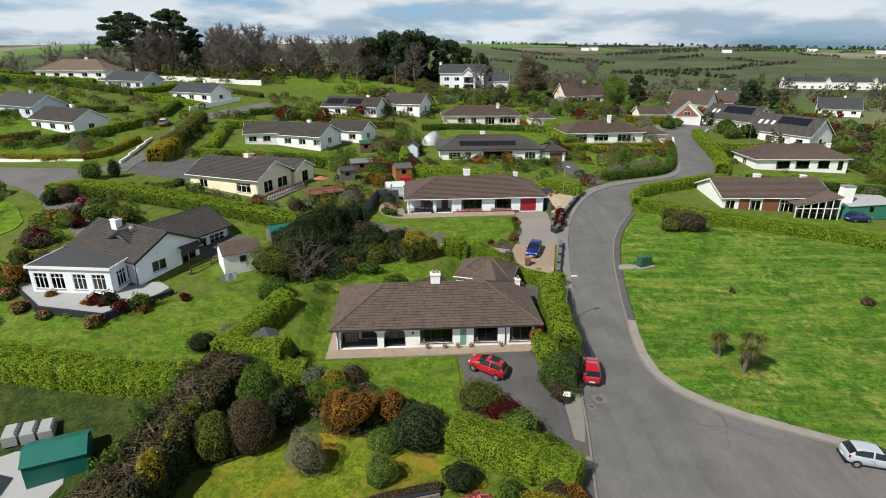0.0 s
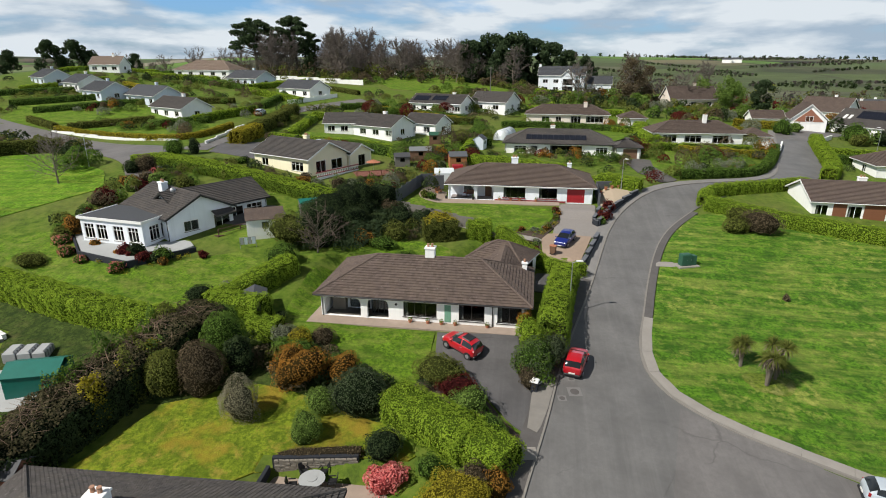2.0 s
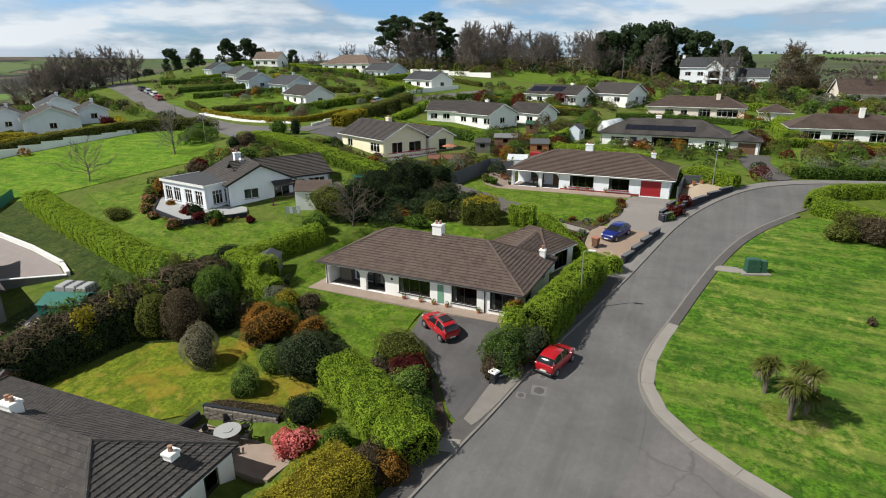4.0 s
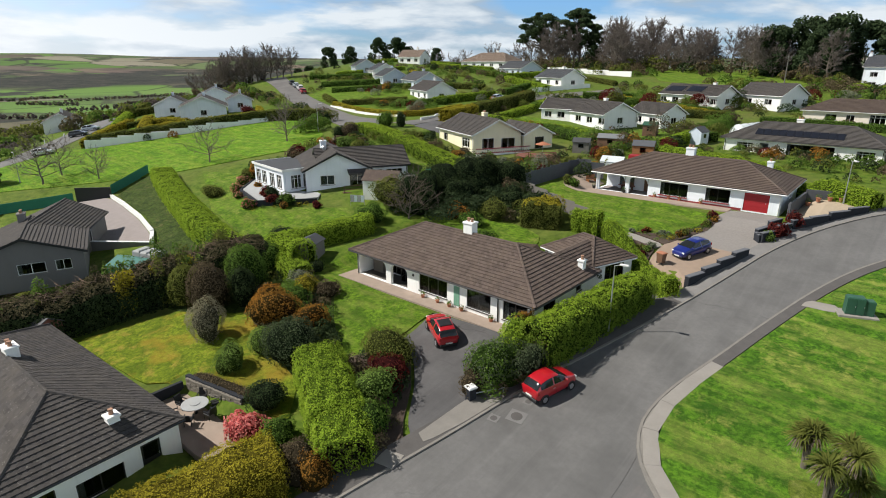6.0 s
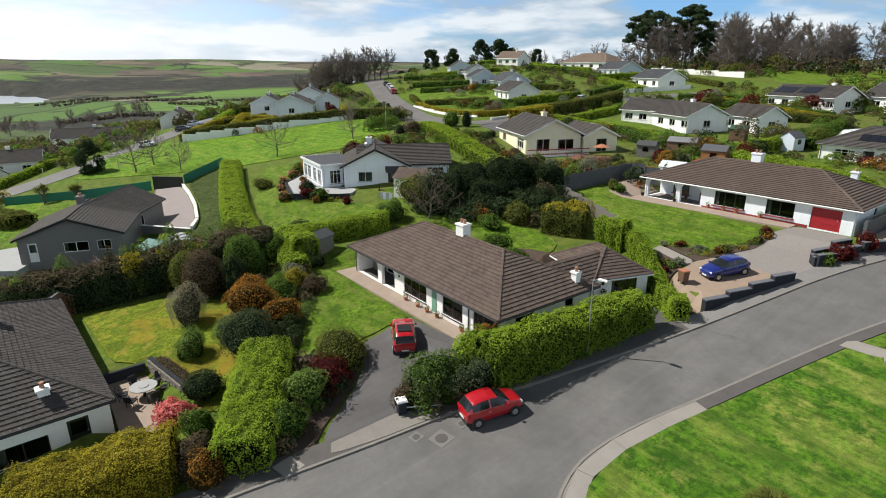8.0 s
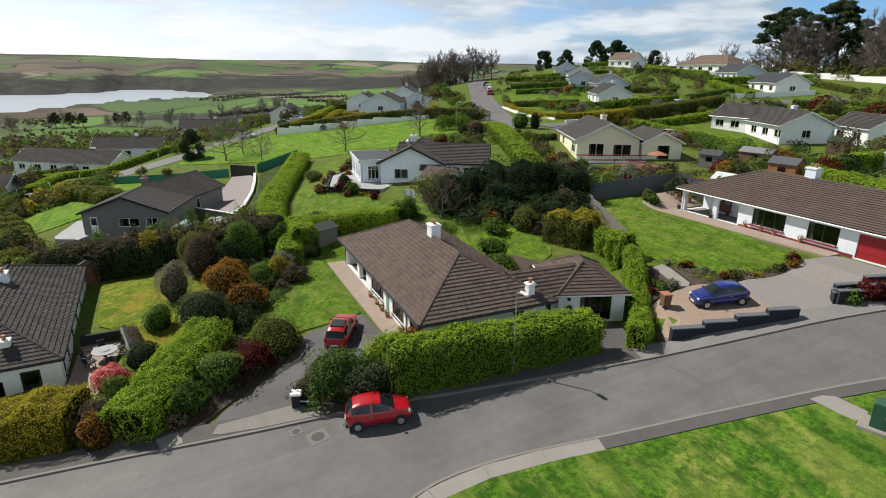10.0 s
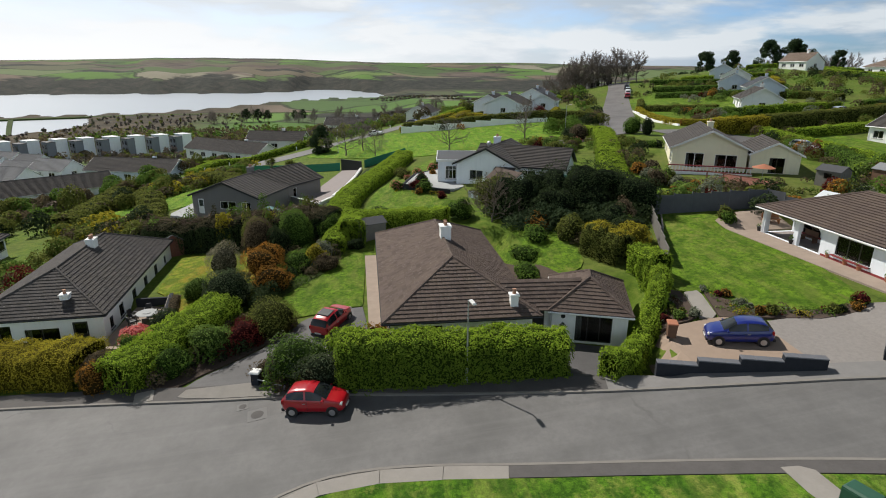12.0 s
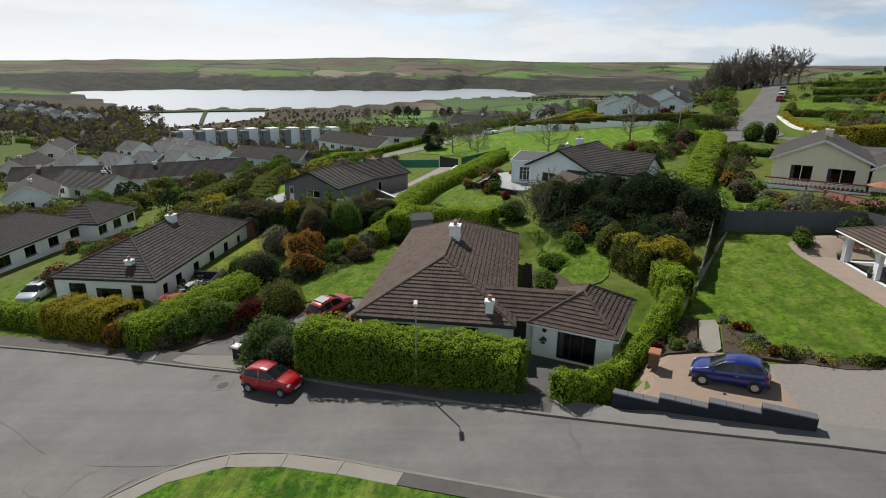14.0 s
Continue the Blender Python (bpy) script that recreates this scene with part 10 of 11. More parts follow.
part("frame", G().box(-1.6, -1.2, 0, 1.6, 1.2, 0.4), STEEL, gh)
part("glazing", G().box(-1.55, -1.15, 0.4, 1.55, 1.15, 1.7), POLYTHENE, gh)
for sy in (-1, 1):
    part("roof_panel", G().prism([(-1.6, sy * 1.2, 1.7), (1.6, sy * 1.2, 1.7), (1.6, 0, 2.4), (-1.6, 0, 2.4)], (0, 0, 0.04)), POLYTHENE, gh)
trail = thing("red_trailer", pose(-0.4, 96.0, gz(-0.4, 96), 0, 0, 10), "small red box trailer behind the house", "trailer")
part("body", G().bevelled(-0.9, -0.6, 0.4, 0.9, 0.6, 1.3, 0.05), REDPAINT, trail)
for sy in (-1, 1):
    part("wheel", G().tube((0, sy * 0.6, 0.3), (0, sy * 0.75, 0.3), 0.3, 0.3, 14), RUBBER, trail)

# flat-roofed sun lounge, dormer and washing line of the white bungalow
zf = 2.75
sl = thing("sun_lounge", pose(-36.2, 60.6, zf, 0, 0, -8), "white flat-roofed sun lounge with tall windows", "extension")
for side_, (turn, px, py, ln) in {"f": (0, 0, -2.6, 9.2), "r": (90, 4.6, 0, 4.6), "l": (-90, -4.6, 0, 4.6)}.items():
    hs = [(x - 0.75, x + 0.75, 0.5, 2.3) for x in ((-3.4, -1.5, 1.0, 3.2) if side_ == "f" else (-0.8, 1.0))]
    wob_ = part("wall", wall_side(G(), ln, 3.0, 0.25, hs), COOLWHITE, sl)
    wob_.matrix_basis = pose(px, py, 0, 0, 0, turn)
    for h in hs:
        window(wob_, (h[0] + h[1]) / 2, 0.08, h[2], 1.5, 1.8, 0, "white", 2)
part("flat_roof", G().box(-4.8, -2.8, 3.0, 4.8, 3.2, 3.12), FLATROOF, sl)
part("parapet", G().box(-4.85, -2.85, 2.88, 4.85, -2.75, 3.2), FRAME_W, sl)
part("parapet", G().box(4.76, -2.75, 2.88, 4.86, 3.2, 3.2), FRAME_W, sl)
part("parapet", G().box(-4.86, -2.75, 2.88, -4.76, 3.2, 3.2), FRAME_W, sl)
part("floor", G().box(-4.4, -2.4, -0.1, 4.4, 2.6, -0.02), DARKIN, sl)
dish = thing("satellite_dish", pose(-32.4, 64.6, zf + 5.0), "small grey satellite dish on a roof", "satellite dish")
part("dish", G().tube((0, 0, 0.3), (0.12, -0.1, 0.36), 0.35, 0.1, 14), STEEL, dish)
part("bracket", G().tube((0, 0, -0.3), (0, 0, 0.3), 0.03, 0.03, 6), STEEL, dish)
wash = thing("clothes_airer", pose(-20.6, 60.3, gz(-20.6, 60.3), 0, 0, 30), "clothes airer hung with pale blue washing", "clothes airer")
part("frame", G().tube((-0.9, 0, 0), (-0.9, 0, 1.3), 0.03, 0.03, 6).tube((0.9, 0, 0), (0.9, 0, 1.3), 0.03, 0.03, 6).tube((-0.9, 0, 1.3), (0.9, 0, 1.3), 0.03, 0.03, 6), STEEL, wash)
for k in range(4):
    part("cloth", G().box(-0.85 + 0.44 * k, -0.02, 0.45, -0.47 + 0.44 * k, 0.02, 1.28), PALEBLUE if k % 2 else PALEPAVE, wash)

# posts and rails down the lower road
rail = thing("roadside_fence", pose(0, 0, 0), "white post fence beside the lower road", "fence")
for k in range(12):
    x, y = -95.5 - 3.2 * k, 3 + 5.2 * k
    part("fence_post", G().box(x - 0.1, y - 0.1, gz(x, y) - 0.2, x + 0.1, y + 0.1, gz(x, y) + 0.9), FRAME_W, rail)

# ---- rough ground and dense planting ----
tagged(patch("bank_grass", [(-34, 41.6), (-47, 45), (-63, 47.4), (-71, 56), (-40, 48.6), (-30, 44.6)], 0.045, ROUGH, 2), "sloping grass bank beside a yard", "grass", kind="structure")
tagged(patch("rough_bank", [(-20.5, 42.6), (-30, 43.4), (-37, 45.6), (-35.6, 41.4), (-34.4, 40), (-33, 36), (-31, 28), (-24, 22), (-20, 30), (-18, 36)], 0.04, ROUGH, 2), "rough uncut grass bank", "grass", kind="structure")
tagged(patch("shrub_bed", [(-16, 44.4), (-9.5, 45), (-5.2, 44.2), (-1.5, 41.2), (3, 38.4), (5.2, 36.6), (2, 34.6), (-2, 36.2), (-6, 37.2), (-9, 37.6), (-14, 34.6), (-18, 34)], 0.075, ROUGH, 1.2), "rough dark grass under shrubs", "flower bed", kind="structure")
tagged(patch("drive_bed", [(3.4, 38.2), (5.2, 42.2), (7.6, 40.8), (9.4, 39.0), (11.4, 36.2), (13.0, 34.6), (11.6, 30.4), (8.6, 32.0), (4, 35.2)], 0.07, SOIL, 1.2), "dark soil bed beside the driveway", "flower bed", kind="structure")
tagged(patch("lawn_25", [(-50, 0), (-66, 10), (-84, 22), (-80, 28), (-60, 22), (-52, 16), (-44, 9)], 0.07, LAWN_LUSH, 2), "bright strip of garden lawn", "lawn", kind="structure")
tagged(patch("terrace_4", [(-33.2, 23.0), (-34.8, 20.0), (-43.4, 21.6), (-42.8, 24.4), (-36, 24.6)], 0.0, PALEPAVE, 1.5, 0.6, level=-1.75), "pale concrete terrace beside a grey bungalow", "paving", kind="structure")
fill = np.random.default_rng(5)


PAVED_BOX = [(p[:, 0].min(), p[:, 1].min(), p[:, 0].max(), p[:, 1].max(), p) for p in (np.asarray(q)[:, :2] for q in PAVED)]


def built(x, y, r):
    """Is a place on or close to a house?"""
    for cx, cy, rot, L, W in PLOTS:
        if abs(x - cx) > 26 or abs(y - cy) > 26:
            continue
        c, s = math.cos(radians(rot)), math.sin(radians(rot))
        u, v = (x - cx) * c + (y - cy) * s, -(x - cx) * s + (y - cy) * c
        if abs(u) < L / 2 + r and abs(v) < W / 2 + r:
            return True
    return False


def paved(x, y):
    return any(x0 < x < x1 and y0 < y < y1 and inside(p, x, y) for x0, y0, x1, y1, p in PAVED_BOX)


def thicket(name, poly, n, r0, r1, mats, label, density=22, size=0.25, tall=1.3, keep_off=True, flat=0.0):
    """Shrubs that grow into one another and nobody could count, over a stretch of ground."""
    p = np.array(poly, float)
    packs = [[] for _ in mats]
    made = tries = 0
    while made < n and tries < n * 12:
        tries += 1
        x, y = fill.uniform(p[:, 0].min(), p[:, 0].max()), fill.uniform(p[:, 1].min(), p[:, 1].max())
        r = fill.uniform(r0, r1)
        if not inside(p, x, y) or inside(GLADE, x, y) or keep_off and (built(x, y, r * 0.7 + 0.3) or paved(x, y)):
            continue
        made += 1
        lob = rng.normal(0, 1, (3, 3))
        k = int(fill.integers(len(mats)))
        packs[k].append(clump(x, y, r, r * tall * fill.uniform(0.7, 1.3), density, size, lob / np.linalg.norm(lob, axis=1)[:, None]))
    used = [(m, merge(*g)[:2]) for m, g in zip(mats, packs) if g]
    if used:
        v, q, ix = merge(*[u[1] for u in used])
        tagged(new(name, raw_mesh(name, v, q, [u[0] for u in used], ix)), label, "shrubbery", kind="stuff")


MIXED = [L_GREEN, L_OLIVE, L_DARK, L_BRAMBLE, L_GREEN, L_BROWN, L_OLIVE, L_DARK]
thicket("underplanting", [(-16, 44.2), (-9.5, 44.8), (-5.2, 44), (-1.5, 41), (3, 38.2), (5, 36.6), (2, 34.8), (-2, 36.4), (-6, 37.4), (-9, 37.8), (-14, 35), (-17.5, 34.4)], 110, 0.45, 1.0, [L_DARK, L_GREEN, L_OLIVE, L_BRAMBLE, L_DARK], "low shrubs growing into one another", 70, 0.13, 1.5, False)
thicket("underplanting", [(4.2, 37.6), (5.6, 41.6), (7.6, 40.4), (9.2, 38.6), (11.0, 36), (12.4, 34.4), (11.6, 31), (9, 32.4)], 45, 0.4, 0.8, [L_DARK, L_GREEN, L_BRAMBLE, L_RED], "low shrubs beside the driveway", 70, 0.13, 1.4, False)
thicket("underplanting", [(12.2, 40.6), (12.1, 47.6), (13.2, 48.2), (14.9, 46), (14.6, 41.2)], 26, 0.4, 0.8, [L_DARK, L_GREEN, L_BRAMBLE, L_GREEN], "low shrubs at the gateway", 70, 0.13, 1.7, False)
thicket("undergrowth", [(-16.4, 37), (-18.0, 32), (-19.4, 27), (-21, 21), (-27, 22), (-24.2, 31), (-21, 38), (-16.6, 44)], 120, 0.7, 1.4, [L_OLIVE, L_DARK, L_GREEN, L_DARK], "brambles and overgrown shrubs on the bank", 45, 0.17, 1.3, False)
thicket("evergreen_mass", [(-15, 61), (-6.5, 63), (-5.5, 68), (-6, 76), (-15, 77.5), (-16.5, 68)], 60, 1.0, 2.0, [L_DARK, L_DARK, L_DARK, L_PINE], "dark evergreen mass behind the bungalow", 40, 0.19, 1.15, False)
thicket("back_shrubs", [(-6.6, 66.6), (-2.6, 66), (1, 68.6), (2.2, 70), (-6.0, 73.2)], 34, 0.5, 1.1, [L_DARK, L_GREEN, L_OLIVE, L_DARK, L_BRAMBLE], "mixed shrubs by the fence", 45, 0.17, 1.4, False)
thicket("garden_growth", [(-50, 60), (-43, 60), (-43, 70), (-50, 76)], 24, 0.6, 1.3, MIXED, "mixed shrubs round a white bungalow", 30, 0.2)
thicket("garden_growth", [(-24, 78), (-10.4, 78), (-8, 88), (-6.4, 100), (-12, 106), (-14, 90)], 56, 0.4, 1.0, MIXED, "garden shrubs between two bungalows", 40, 0.17)
thicket("garden_growth", [(-46, 84.4), (-38, 82.6), (-24, 80), (-22, 83), (-30, 87), (-42, 90)], 40, 0.6, 1.3, MIXED, "clipped shrubs before a cream bungalow", 26, 0.22)
thicket("garden_growth", [(-50, 77), (-42, 76), (-38, 80), (-46, 82.4), (-51, 80)], 24, 0.7, 1.3, MIXED, "shrubs behind a long hedge", 28, 0.22)
thicket("garden_growth", [(-14, 104), (8, 102), (34, 95), (36, 108), (6, 112), (-12, 124)], 70, 0.5, 1.3, MIXED, "garden shrubs between bungalows", 30, 0.2)
thicket("garden_growth", [(-44, 108), (-14, 108), (-12, 124), (-40, 126)], 36, 0.5, 1.2, MIXED, "garden shrubs on the hillside", 30, 0.2)
thicket("garden_growth", [(-48, 128), (-4, 140), (6, 150), (40, 145), (40, 160), (4, 186), (-50, 182)], 130, 0.7, 1.7, MIXED, "garden shrubs on the hillside", 20, 0.26)
thicket("garden_growth", [(32, 100), (48, 106), (62, 130), (60, 150), (40, 130)], 34, 0.7, 1.5, MIXED, "garden shrubs round the upper bend", 24, 0.22)
thicket("garden_growth", [(66, 98), (110, 92), (118, 130), (80, 132), (70, 118)], 60, 0.6, 1.5, MIXED, "garden shrubs round the eastern bungalows", 20, 0.25)
thicket("garden_growth", [(88, 132), (140, 120), (170, 220), (90, 215), (84, 170)], 200, 0.9, 2.3, MIXED + [L_SPRING], "garden trees and shrubs of the eastern houses", 8.06, 0.48, 1.5)
thicket("garden_growth", [(10, 186), (60, 165), (84, 200), (60, 235), (14, 212)], 130, 1.0, 2.3, [L_OLIVE, L_GREEN, L_BROWN, L_DARK, L_SPRING, L_BRAMBLE], "garden trees below the woods", 8.06, 0.48, 1.6)
thicket("garden_growth", [(-62, 140), (-96, 118), (-130, 130), (-170, 160), (-150, 200), (-60, 212)], 190, 0.7, 1.8, MIXED, "garden shrubs along the upper road", 16, 0.3)
thicket("garden_growth", [(-62, 214), (-10, 190), (18, 206), (4, 226), (-70, 236)], 110, 1.0, 2.2, [L_OLIVE, L_BRAMBLE, L_GREEN, L_BROWN], "rough growth below the woods", 12, 0.36)
thicket("garden_growth", [(-76, 96), (-96, 102), (-124, 108), (-136, 84), (-150, 92), (-170, 130), (-110, 112), (-80, 102)], 110, 0.9, 2.0, MIXED, "hedges and shrubs on the far slope", 8.68, 0.41)
thicket("slope_scrub", [(-30, 12), (-46, -2), (-70, 4), (-96, 16), (-100, 24), (-84, 21), (-64, 9), (-46, 3), (-36, 18)], 190, 0.9, 1.9, [L_OLIVE, L_BRAMBLE, L_OLIVE, L_GREEN, L_GOLD], "rough olive scrub on the slope", 12.4, 0.36, 1.2)
thicket("slope_scrub", [(-22, 24), (-30, 16), (-40, 12), (-44, 16), (-36, 19), (-31, 25), (-28, 33), (-24, 32)], 60, 0.8, 1.5, [L_OLIVE, L_BRAMBLE, L_OLIVE, L_GREEN], "rough olive scrub below a grey bungalow", 13.64, 0.32, 1.1)
thicket("slope_scrub", [(-16, -4), (-40, -4), (-52, -14), (-48, -40), (-30, -36)], 130, 0.9, 2.0, [L_OLIVE, L_BRAMBLE, L_OLIVE, L_GREEN, L_BROWN], "overgrown gardens on the slope", 11.16, 0.36, 1.2)
thicket("slope_scrub", [(-60, -6), (-90, -12), (-110, -40), (-110, -90), (-60, -80), (-62, -36)], 110, 0.8, 1.7, [L_OLIVE, L_BRAMBLE, L_GREEN, L_BROWN, L_DEAD], "trees and hedges between estate houses", 8.06, 0.48, 1.3)
thicket("slope_scrub", [(-112, -90), (-100, 0), (-130, 30), (-230, 20), (-240, -130), (-150, -140)], 190, 1.0, 2.2, [L_OLIVE, L_BRAMBLE, L_DEAD, L_BROWN, L_FARWOOD], "trees and scrub of the lower estate", 4.96, 0.66, 1.4)
thicket("slope_scrub", [(-60, -80), (-110, -92), (-200, -150), (-160, -200), (-60, -130)], 150, 1.2, 2.6, [L_OLIVE, L_BRAMBLE, L_DEAD, L_BROWN, L_FARWOOD], "trees and scrub of the lower estate", 4.96, 0.66, 1.4)
thicket("slope_scrub", [(-104, 30), (-132, 22), (-200, 60), (-190, 120), (-150, 92), (-120, 54)], 200, 1.2, 2.6, [L_OLIVE, L_BRAMBLE, L_OLIVE, L_FARWOOD, L_GREEN], "trees and scrub beyond the lower road", 5.58, 0.60, 1.3)

# hedges round the hillside plots
plot = np.random.default_rng(31)
for cx, cy, rot, L, W in list(PLOTS):
    if not (cy > 96 or cx < -100 or cx > 70) or cy > 215 or cx < -150:
        continue
    c, s = math.cos(radians(rot)), math.sin(radians(rot))
    ax, ay = L / 2 + plot.uniform(4, 7), W / 2 + plot.uniform(6, 10)
    for (u0, v0), (u1, v1) in [((-ax, -ay), (ax, -ay)), ((ax, -ay), (ax, ay)), ((ax, ay), (-ax, ay)), ((-ax, ay), (-ax, -ay))]:
        if plot.uniform() > 0.62:
            continue
        run, best = [], []
        for t in np.linspace(0, 1, 24):
            u, v = u0 + (u1 - u0) * t, v0 + (v1 - v0) * t
            x, y = cx + u * c - v * s, cy + u * s + v * c
            if built(x, y, 1.5) or paved(x, y):
                run = []
            else:
                run.append((x, y))
                if len(run) > len(best):
                    best = list(run)
        if len(best) > 9:
            lf, lab = [(L_BRIGHT, "bright clipped garden hedge on the hillside"), (L_GREEN, "green clipped garden hedge on the hillside"), (L_OLIVE, "olive garden hedge on the hillside"), (L_BRIGHT, "bright clipped garden hedge on the hillside"), (L_GOLD, "golden garden hedge on the hillside")][int(plot.integers(5))]
            wide, tall, (mx_, my_) = plot.uniform(1.4, 2.4), plot.uniform(1.2, 1.9), best[len(best) // 2]
            if not (-26 < mx_ < -8 and 84 < my_ < 104):  # the terrace of the cream bungalow stays clear
                hedge([best[0], best[len(best) // 2], best[-1]], wide, tall, lf, lab, 26, 0.22)

# glazed sun room with a tall white chimney
room = thing("sun_room", pose(66.2, 84.9, 1.2, 0, 0, -4), "white-framed glazed sun room against a bungalow", "extension")
part("base", G().box(-3.9, -2.0, -0.6, 3.3, 2.0, 0.35), WHITE, room)
for k in range(7):
    x = -3.8 + 1.15 * k
    top_z = 2.6 + 0.22 * k
    post = part("post", G().box(x - 0.07, -2.0, 0.35, x + 0.07, -1.86, top_z), FRAME_W, room)
    if k < 6:
        part("pane", G().box(x + 0.08, -1.95, 0.4, x + 1.07, -1.92, top_z), GLASS, post)
part("head_rail", G().prism([(-3.9, -2.02, 2.55), (3.3, -2.02, 3.95), (3.3, -2.02, 4.15), (-3.9, -2.02, 2.75)], (0, 0.16, 0)), FRAME_W, room)
part("mid_rail", G().box(-3.9, -2.01, 2.2, 3.3, -1.88, 2.32), FRAME_W, room)
part("roof_slope", G().prism([(-3.95, -2.2, 2.76), (3.35, -2.2, 4.16), (3.35, 2.6, 4.16), (-3.95, 2.6, 2.76)], (0, 0, 0.08)), TILE, room)
stack = thing("chimney", pose(71.0, 84.8, 0.4, 0, 0, -4), "tall tapering white chimney beside the sun room", "chimney")
part("stack", G().prism([(-1.3, -0.5, -0.6), (1.1, -0.5, -0.6), (1.5, -0.5, 6.2), (-0.4, -0.5, 6.2)], (0, 1.1, 0)), WHITE, stack)
part("cap", G().box(-0.5, -0.6, 6.2, 1.6, 0.7, 6.35), CONCRETE, stack)

# dam across the estuary, and a causeway through the pond
dam = G()
for k in range(40):
    a0, a1 = radians(181 + k), radians(181 + k + 1.02)
    ring_ = [(45 + d * math.cos(a), 58 + d * math.sin(a)) for d, a in ((699, a0), (713, a0), (713, a1), (699, a1))]
    dam.prism([(x, y, -36.0) for x, y in ring_], (0, 0, 5.4))
tagged(part("dam", dam, ROUGH), "low grassy dam across the estuary", "dam", kind="structure")
cause = G()
for k in range(12):
    d0, d1 = 480 + 19 * k, 480 + 19 * (k + 1.05)
    a0, a1 = radians(210.6 - 0.07 * k), radians(210.6 - 0.07 * (k + 1))
    cause.prism([(45 + d0 * math.cos(a0), 58 + d0 * math.sin(a0), -35), (45 + d1 * math.cos(a1), 58 + d1 * math.sin(a1), -35), (45 + d1 * math.cos(a1 + 0.006), 58 + d1 * math.sin(a1 + 0.006), -35), (45 + d0 * math.cos(a0 + 0.006), 58 + d0 * math.sin(a0 + 0.006), -35)], (0, 0, 4.0))
tagged(part("causeway", cause, ROUGH), "narrow causeway through the pond", "causeway", kind="structure")

# retaining edge, deck and door canopy of the white bungalow
edge = thing("retaining_wall", pose(0, 0, 0), "dark stone retaining wall of a paved terrace", "wall")
for (x0, y0), (x1, y1) in [((-44.2, 60.6), (-38.5, 54.85)), ((-38.5, 54.85), (-30.8, 52.6)), ((-30.8, 52.6), (-26.2, 58.3))]:
    d = Vector((y1 - y0, x0 - x1)).normalized() * 0.25
    part("wall_panel", G().prism([(x0, y0, 1.2), (x1, y1, 1.2), (x1 + d.x, y1 + d.y, 1.2), (x0 + d.x, y0 + d.y, 1.2)], (0, 0, 1.68)), DARKBLOCK, edge)
deck_m = pose(-33.2, 66.3, 2.75, 0, 0, -30)
deck = thing("timber_deck", deck_m, "dark red-brown timber deck with railings by the patio doors", "deck")
for k in range(19):
    part("board", G().box(6.0 + 0.145 * k, 0.2, 0.2, 6.13 + 0.145 * k, 9.6, 0.235), WOOD_DECK, deck)
for y in (0.4, 3.4, 6.4, 9.4):
    part("joist", G().box(6.0, y - 0.05, 0.05, 8.75, y + 0.05, 0.198), WOOD_DECK, deck)
    part("post", G().box(8.62, y - 0.05, -1.4, 8.72, y + 0.05, 1.15), WOOD_DECK, deck)
for z in (0.6, 1.1):
    part("rail", G().box(8.63, 0.4, z, 8.71, 9.4, z + 0.06), WOOD_DECK, deck)
part("skirt_board", G().box(8.6, 0.2, -1.2, 8.63, 9.6, 0.2), WOOD_DECK, deck)
for k in range(4):
    part("step", G().box(6.4 + 0.0, -0.1 - 0.28 * k, -0.02 - 0.17 * k, 8.2, 0.18 - 0.28 * k, 0.05 - 0.17 * k), WOOD_DECK, deck)
hood = thing("door_canopy", deck_m, "dark tiled lean-to canopy over glazed doors", "canopy")
part("roof", G().prism([(5.88, 1.3, 2.75), (5.88, 4.1, 2.75), (7.0, 4.1, 2.35), (7.0, 1.3, 2.35)], (0, 0, 0.1)), TILE_DARK, hood)
part("fascia", G().box(6.98, 1.3, 2.2, 7.04, 4.1, 2.4), BLACK, hood)

for x, y, r in [(-40.6, 55.4, 0.9), (-37.4, 53.6, 0.7), (-31.6, 51.7, 0.9), (-43.8, 58.2, 1.0)]:
    bush(x, y, r, r, r * 1.4, L_GREEN, "low rhododendron with coral-red flowers below a terrace", "rhododendron", 0.13, 70, 0.12, tip=L_PINK, tip_label="coral-red blossom")
thicket("terrace_border", [(-35, 53.6), (-31.0, 51.6), (-30.2, 52.2), (-26.0, 57.4), (-25.2, 58.2), (-25.6, 57.0), (-30.4, 51.2), (-35, 53.0)], 26, 0.25, 0.45, [L_GREY, L_GREEN, L_DARK, L_GOLD], "low plants below a terrace wall", 60, 0.12, 1.3, False)

tagged(patch("yard_slab", [(-29.6, 33.0), (-26.0, 32.0), (-25.2, 34.4), (-29.4, 37.4), (-31.8, 37.0)], 0.06, PALEPAVE, 1.5), "pale concrete slab in the low yard", "paving", kind="structure")

thicket("bed_plants", [(9.4, 69.4), (13.4, 68.8), (13.7, 66.8), (12.8, 67.0)], 26, 0.15, 0.35, [L_GREEN, L_RED, L_GOLD, L_GREY, L_BROWN], "small flowering plants in a bed", 90, 0.09, 1.2, False)
thicket("bed_plants", [(10.3, 71.8), (14.0, 73.2), (15.5, 77.5), (15.5, 79), (16.2, 79), (16.1, 76), (14.5, 72.3), (13.8, 70.9)], 60, 0.15, 0.42, [L_GREEN, L_RED, L_GOLD, L_GREY, L_BROWN, L_GREEN, L_SPRING], "small flowering plants along a drive", 90, 0.09, 1.2, False)
thicket("bed_plants", [(20.9, 76.6), (21.5, 76.2), (22.8, 79.6), (22.2, 80.2)], 16, 0.2, 0.45, [L_GREEN, L_SPRING, L_GREY], "plants in a stone planter", 80, 0.1, 1.3, False)

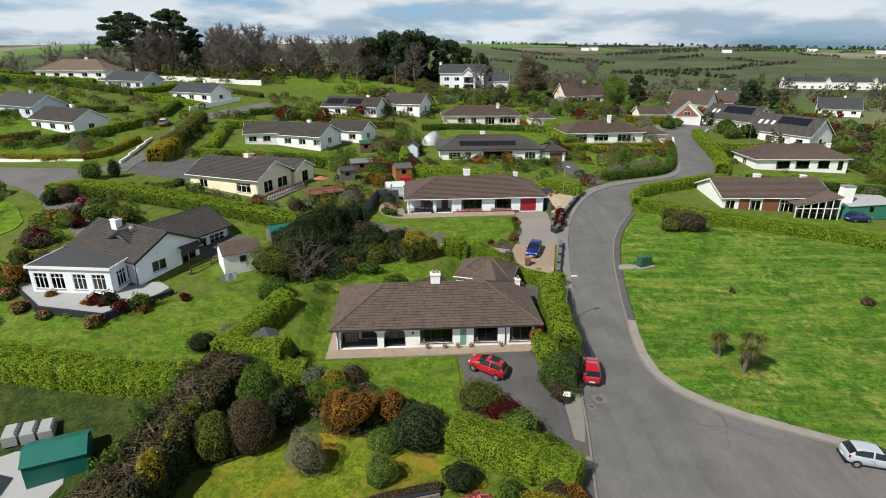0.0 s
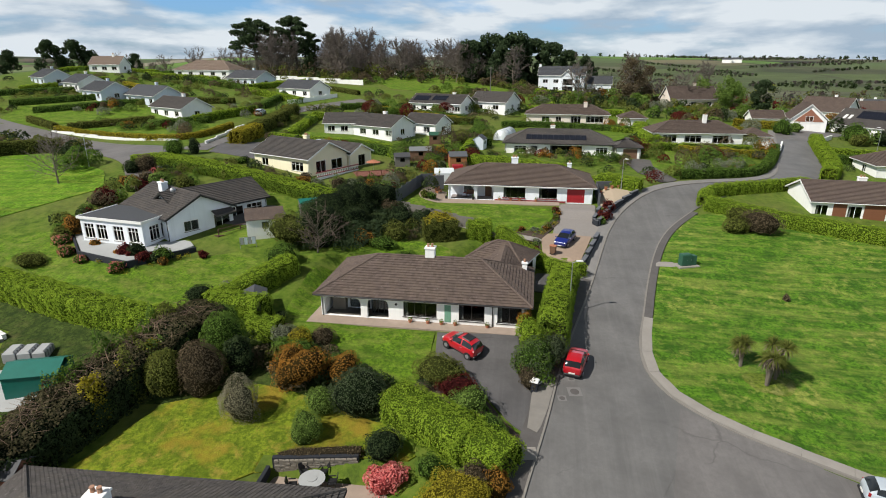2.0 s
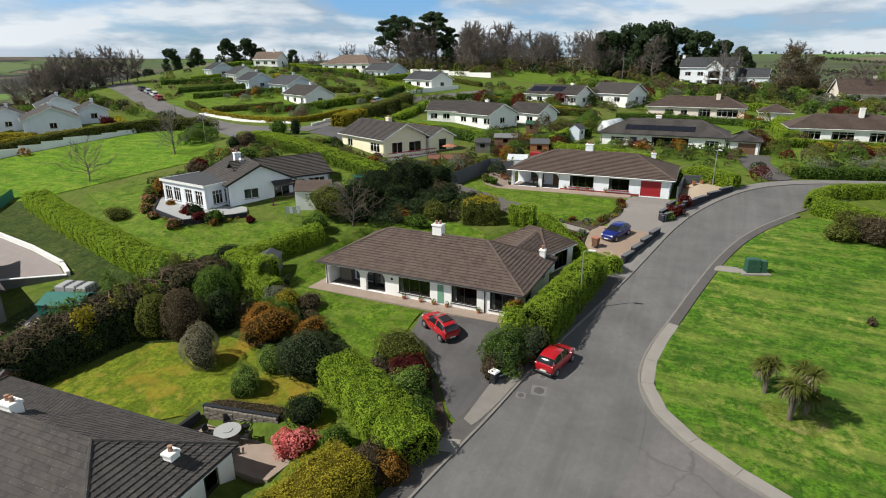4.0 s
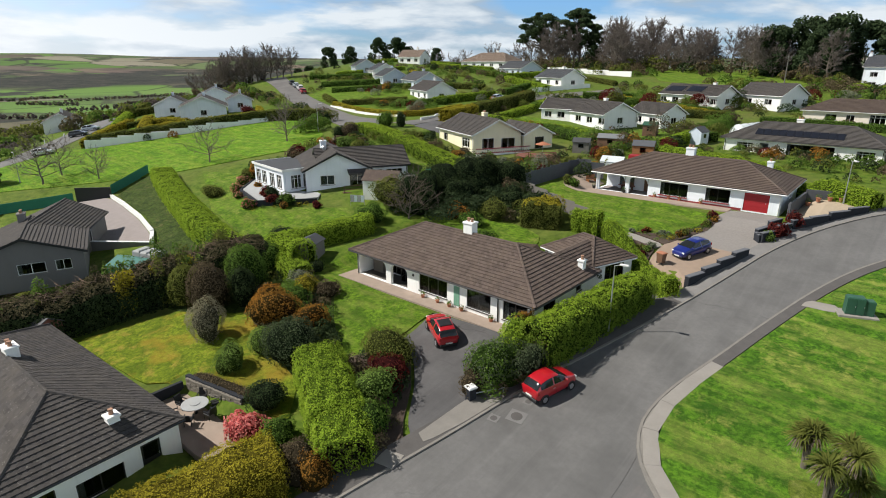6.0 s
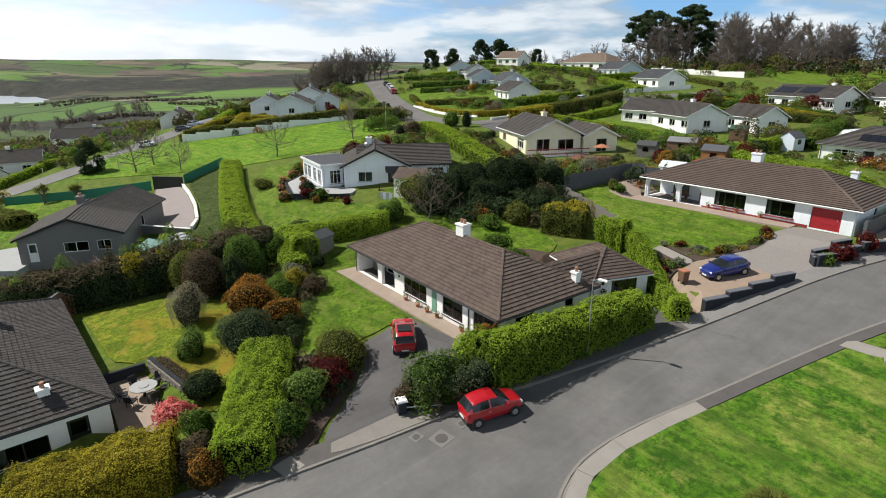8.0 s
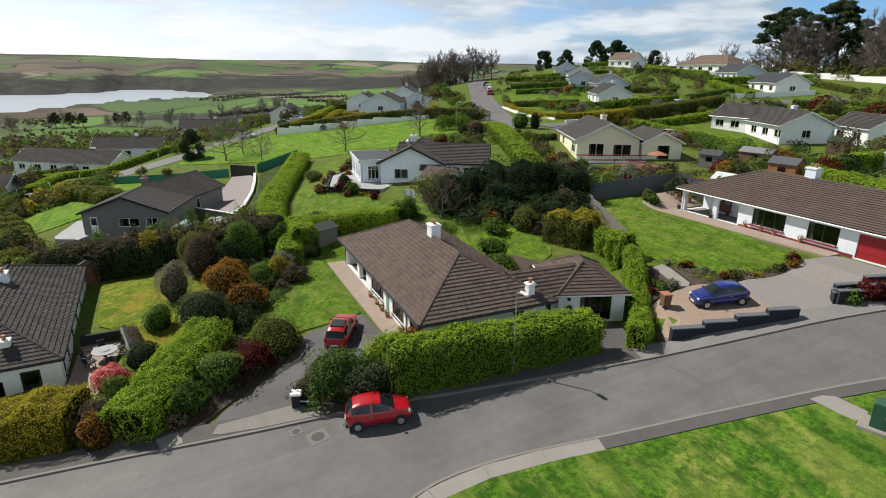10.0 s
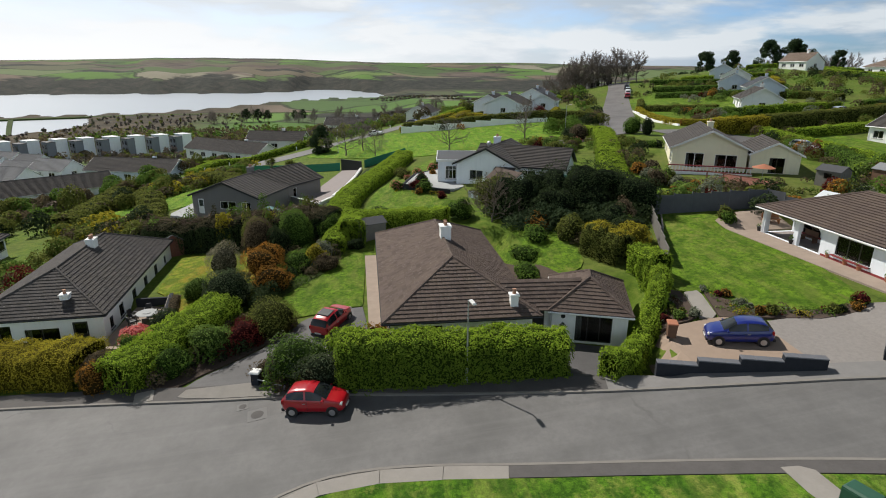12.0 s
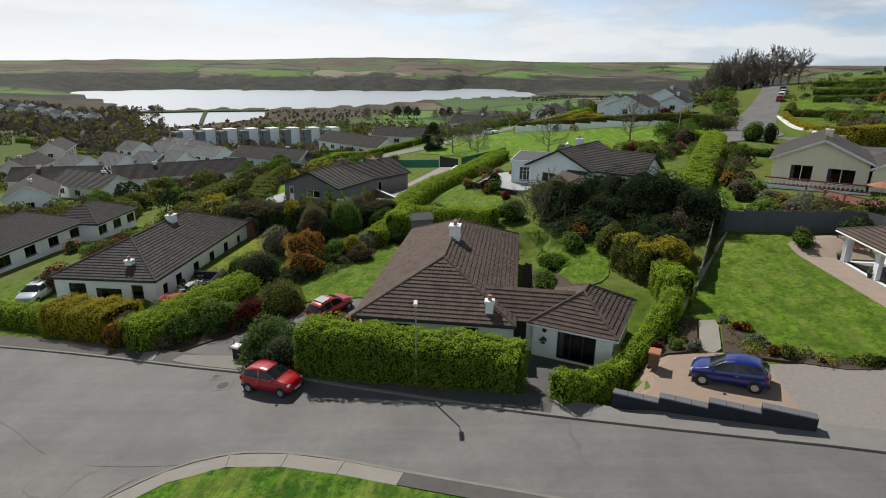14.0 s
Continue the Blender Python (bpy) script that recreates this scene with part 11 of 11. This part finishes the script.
border([(-46, 87), (-40, 90), (-36, 92.5)], 12, 0.6, 1.0, 0.9, (0, 1, 2, 0), 40, 0.15)
border([(-44, 84.5), (-36, 83.5), (-28, 82)], 12, 0.5, 0.9, 0.6, (0, 1, 2, 0, 4), 40, 0.15)

thicket("slope_scrub", [(-13.5, 6.5), (-18.5, 4.8), (-24, 8), (-26, 13), (-20, 15.5), (-16.5, 12)], 60, 0.6, 1.2, [L_OLIVE, L_OLIVE, L_GREEN, L_OLIVE, L_BRAMBLE], "rough shrubs below a white bungalow", 30, 0.2, 1.2)
bush(-16.5, 2.6, 1.3, 1.1, 1.5, L_GREEN, "rhododendron with bright pink flowers beside a bungalow", "rhododendron", 0.13, 60, 0.14, tip=L_PINK)
bush(-15.0, 11.6, 1.1, 1.0, 1.4, L_SPRING, "rounded yellow-green shrub behind a bungalow", "shrub", 0.13, 60, 0.1)

# ragged growth on the overgrown hedge: yellow-green along both edges, bare brown wood between
SPINE = np.array([(-16.2, 42.4), (-17.6, 39), (-18.8, 34.5), (-19.8, 30), (-20.8, 26.5), (-23, 21)])
for lo, hi, n_, r0_, r1_, mats_, tall_, lab_ in [
    (1.0, 1.7, 44, 0.5, 0.8, [L_OLIVE, L_SPRING, L_GOLD], 4.8, "yellow-green growth along the edge of an overgrown hedge"),
    (-2.1, -1.1, 50, 0.55, 0.9, [L_OLIVE, L_GREEN, L_SPRING], 4.8, "olive growth along the edge of an overgrown hedge"),
    (-0.9, 0.9, 30, 0.4, 0.7, [L_THORN, L_BRAMBLE, L_THORN], 5.2, "dead brown wood on top of an overgrown hedge"),
]:
    e_ = np.array([0.92, -0.39])
    ring_ = [tuple(p_ + e_ * lo) for p_ in SPINE] + [tuple(p_ + e_ * hi) for p_ in SPINE[::-1]]
    thicket("hedge_growth", ring_, n_, r0_, r1_, mats_, lab_, 60, 0.16, tall_, False)

stick = random.Random(12)
sticks = G()
for k in range(480):
    u = stick.uniform(0, len(SPINE) - 1.001)
    a_, b_ = SPINE[int(u)], SPINE[int(u) + 1]
    p_ = a_ + (b_ - a_) * (u - int(u)) + np.array([0.92, -0.39]) * stick.gauss(0.1, 0.75)
    z_ = gz(p_[0], p_[1]) + stick.uniform(3.0, 3.75)
    d_ = Vector((stick.gauss(0, 1), stick.gauss(0, 1), stick.gauss(0.25, 0.35))).normalized() * stick.uniform(0.4, 1.5)
    q_ = Vector((p_[0], p_[1], z_))
    sticks.tube(q_, q_ + d_, stick.uniform(0.018, 0.035), 0.008, 3, False)
tagged(new("dead_branches", sticks.mesh("dead_branches", DEADWOOD)), "tangle of dead grey-brown branches on a hedge", "branches", kind="stuff")

tagged(patch("lawn_27", [(39, 108), (50, 113), (56, 124), (47, 124), (39, 118)], 0.06, LAWN_LUSH, 2), "small garden lawn behind shrubs at the bend", "lawn", kind="structure")
# darker side leaf and brighter top leaf imitate how light falls on it
hedge([(33, 122.5), (44, 126), (57, 128.5)], 1.7, 1.5, L_SIDE_SHADE, "clipped bright hedge before a bungalow", 40, 0.18, top=L_BRIGHT)
tagged(patch("lawn_26", [(-106.6, 59.4), (-119.6, 73), (-110, 79), (-98, 92), (-90.6, 93), (-94, 82), (-100, 68.6)], 0.06, LAWN_LUSH, 3), "garden lawn behind a long hedge", "lawn", kind="structure")
bush(-106, 68, 1.6, 1.4, 1.7, L_RED, "clipped dark red shrub on a lawn", "shrub", 0.2, 30, 0.1)
bush(-100, 93, 2.2, 1.9, 2.6, L_RED, "large dark red shrub beside a bungalow", "shrub", 0.2, 30, 0.14)

# rounded shrubs beside the forecourt of the brick-gabled house
for x, y, r, leaf in [(74.0, 157, 2.4, L_GREEN), (79.0, 162, 1.6, L_SPRING), (89, 153.5, 2.6, L_GREEN), (93, 150, 2.4, L_DARK), (91, 158, 1.9, L_RED), (97, 154, 2.2, L_OLIVE), (86.5, 146.5, 1.8, L_OLIVE)]:
    bush(x, y, r, r * 0.9, r * 1.5, leaf, "rounded shrub beside a forecourt", "shrub", 0.24, 22, 0.14, group="forecourt shrubs")
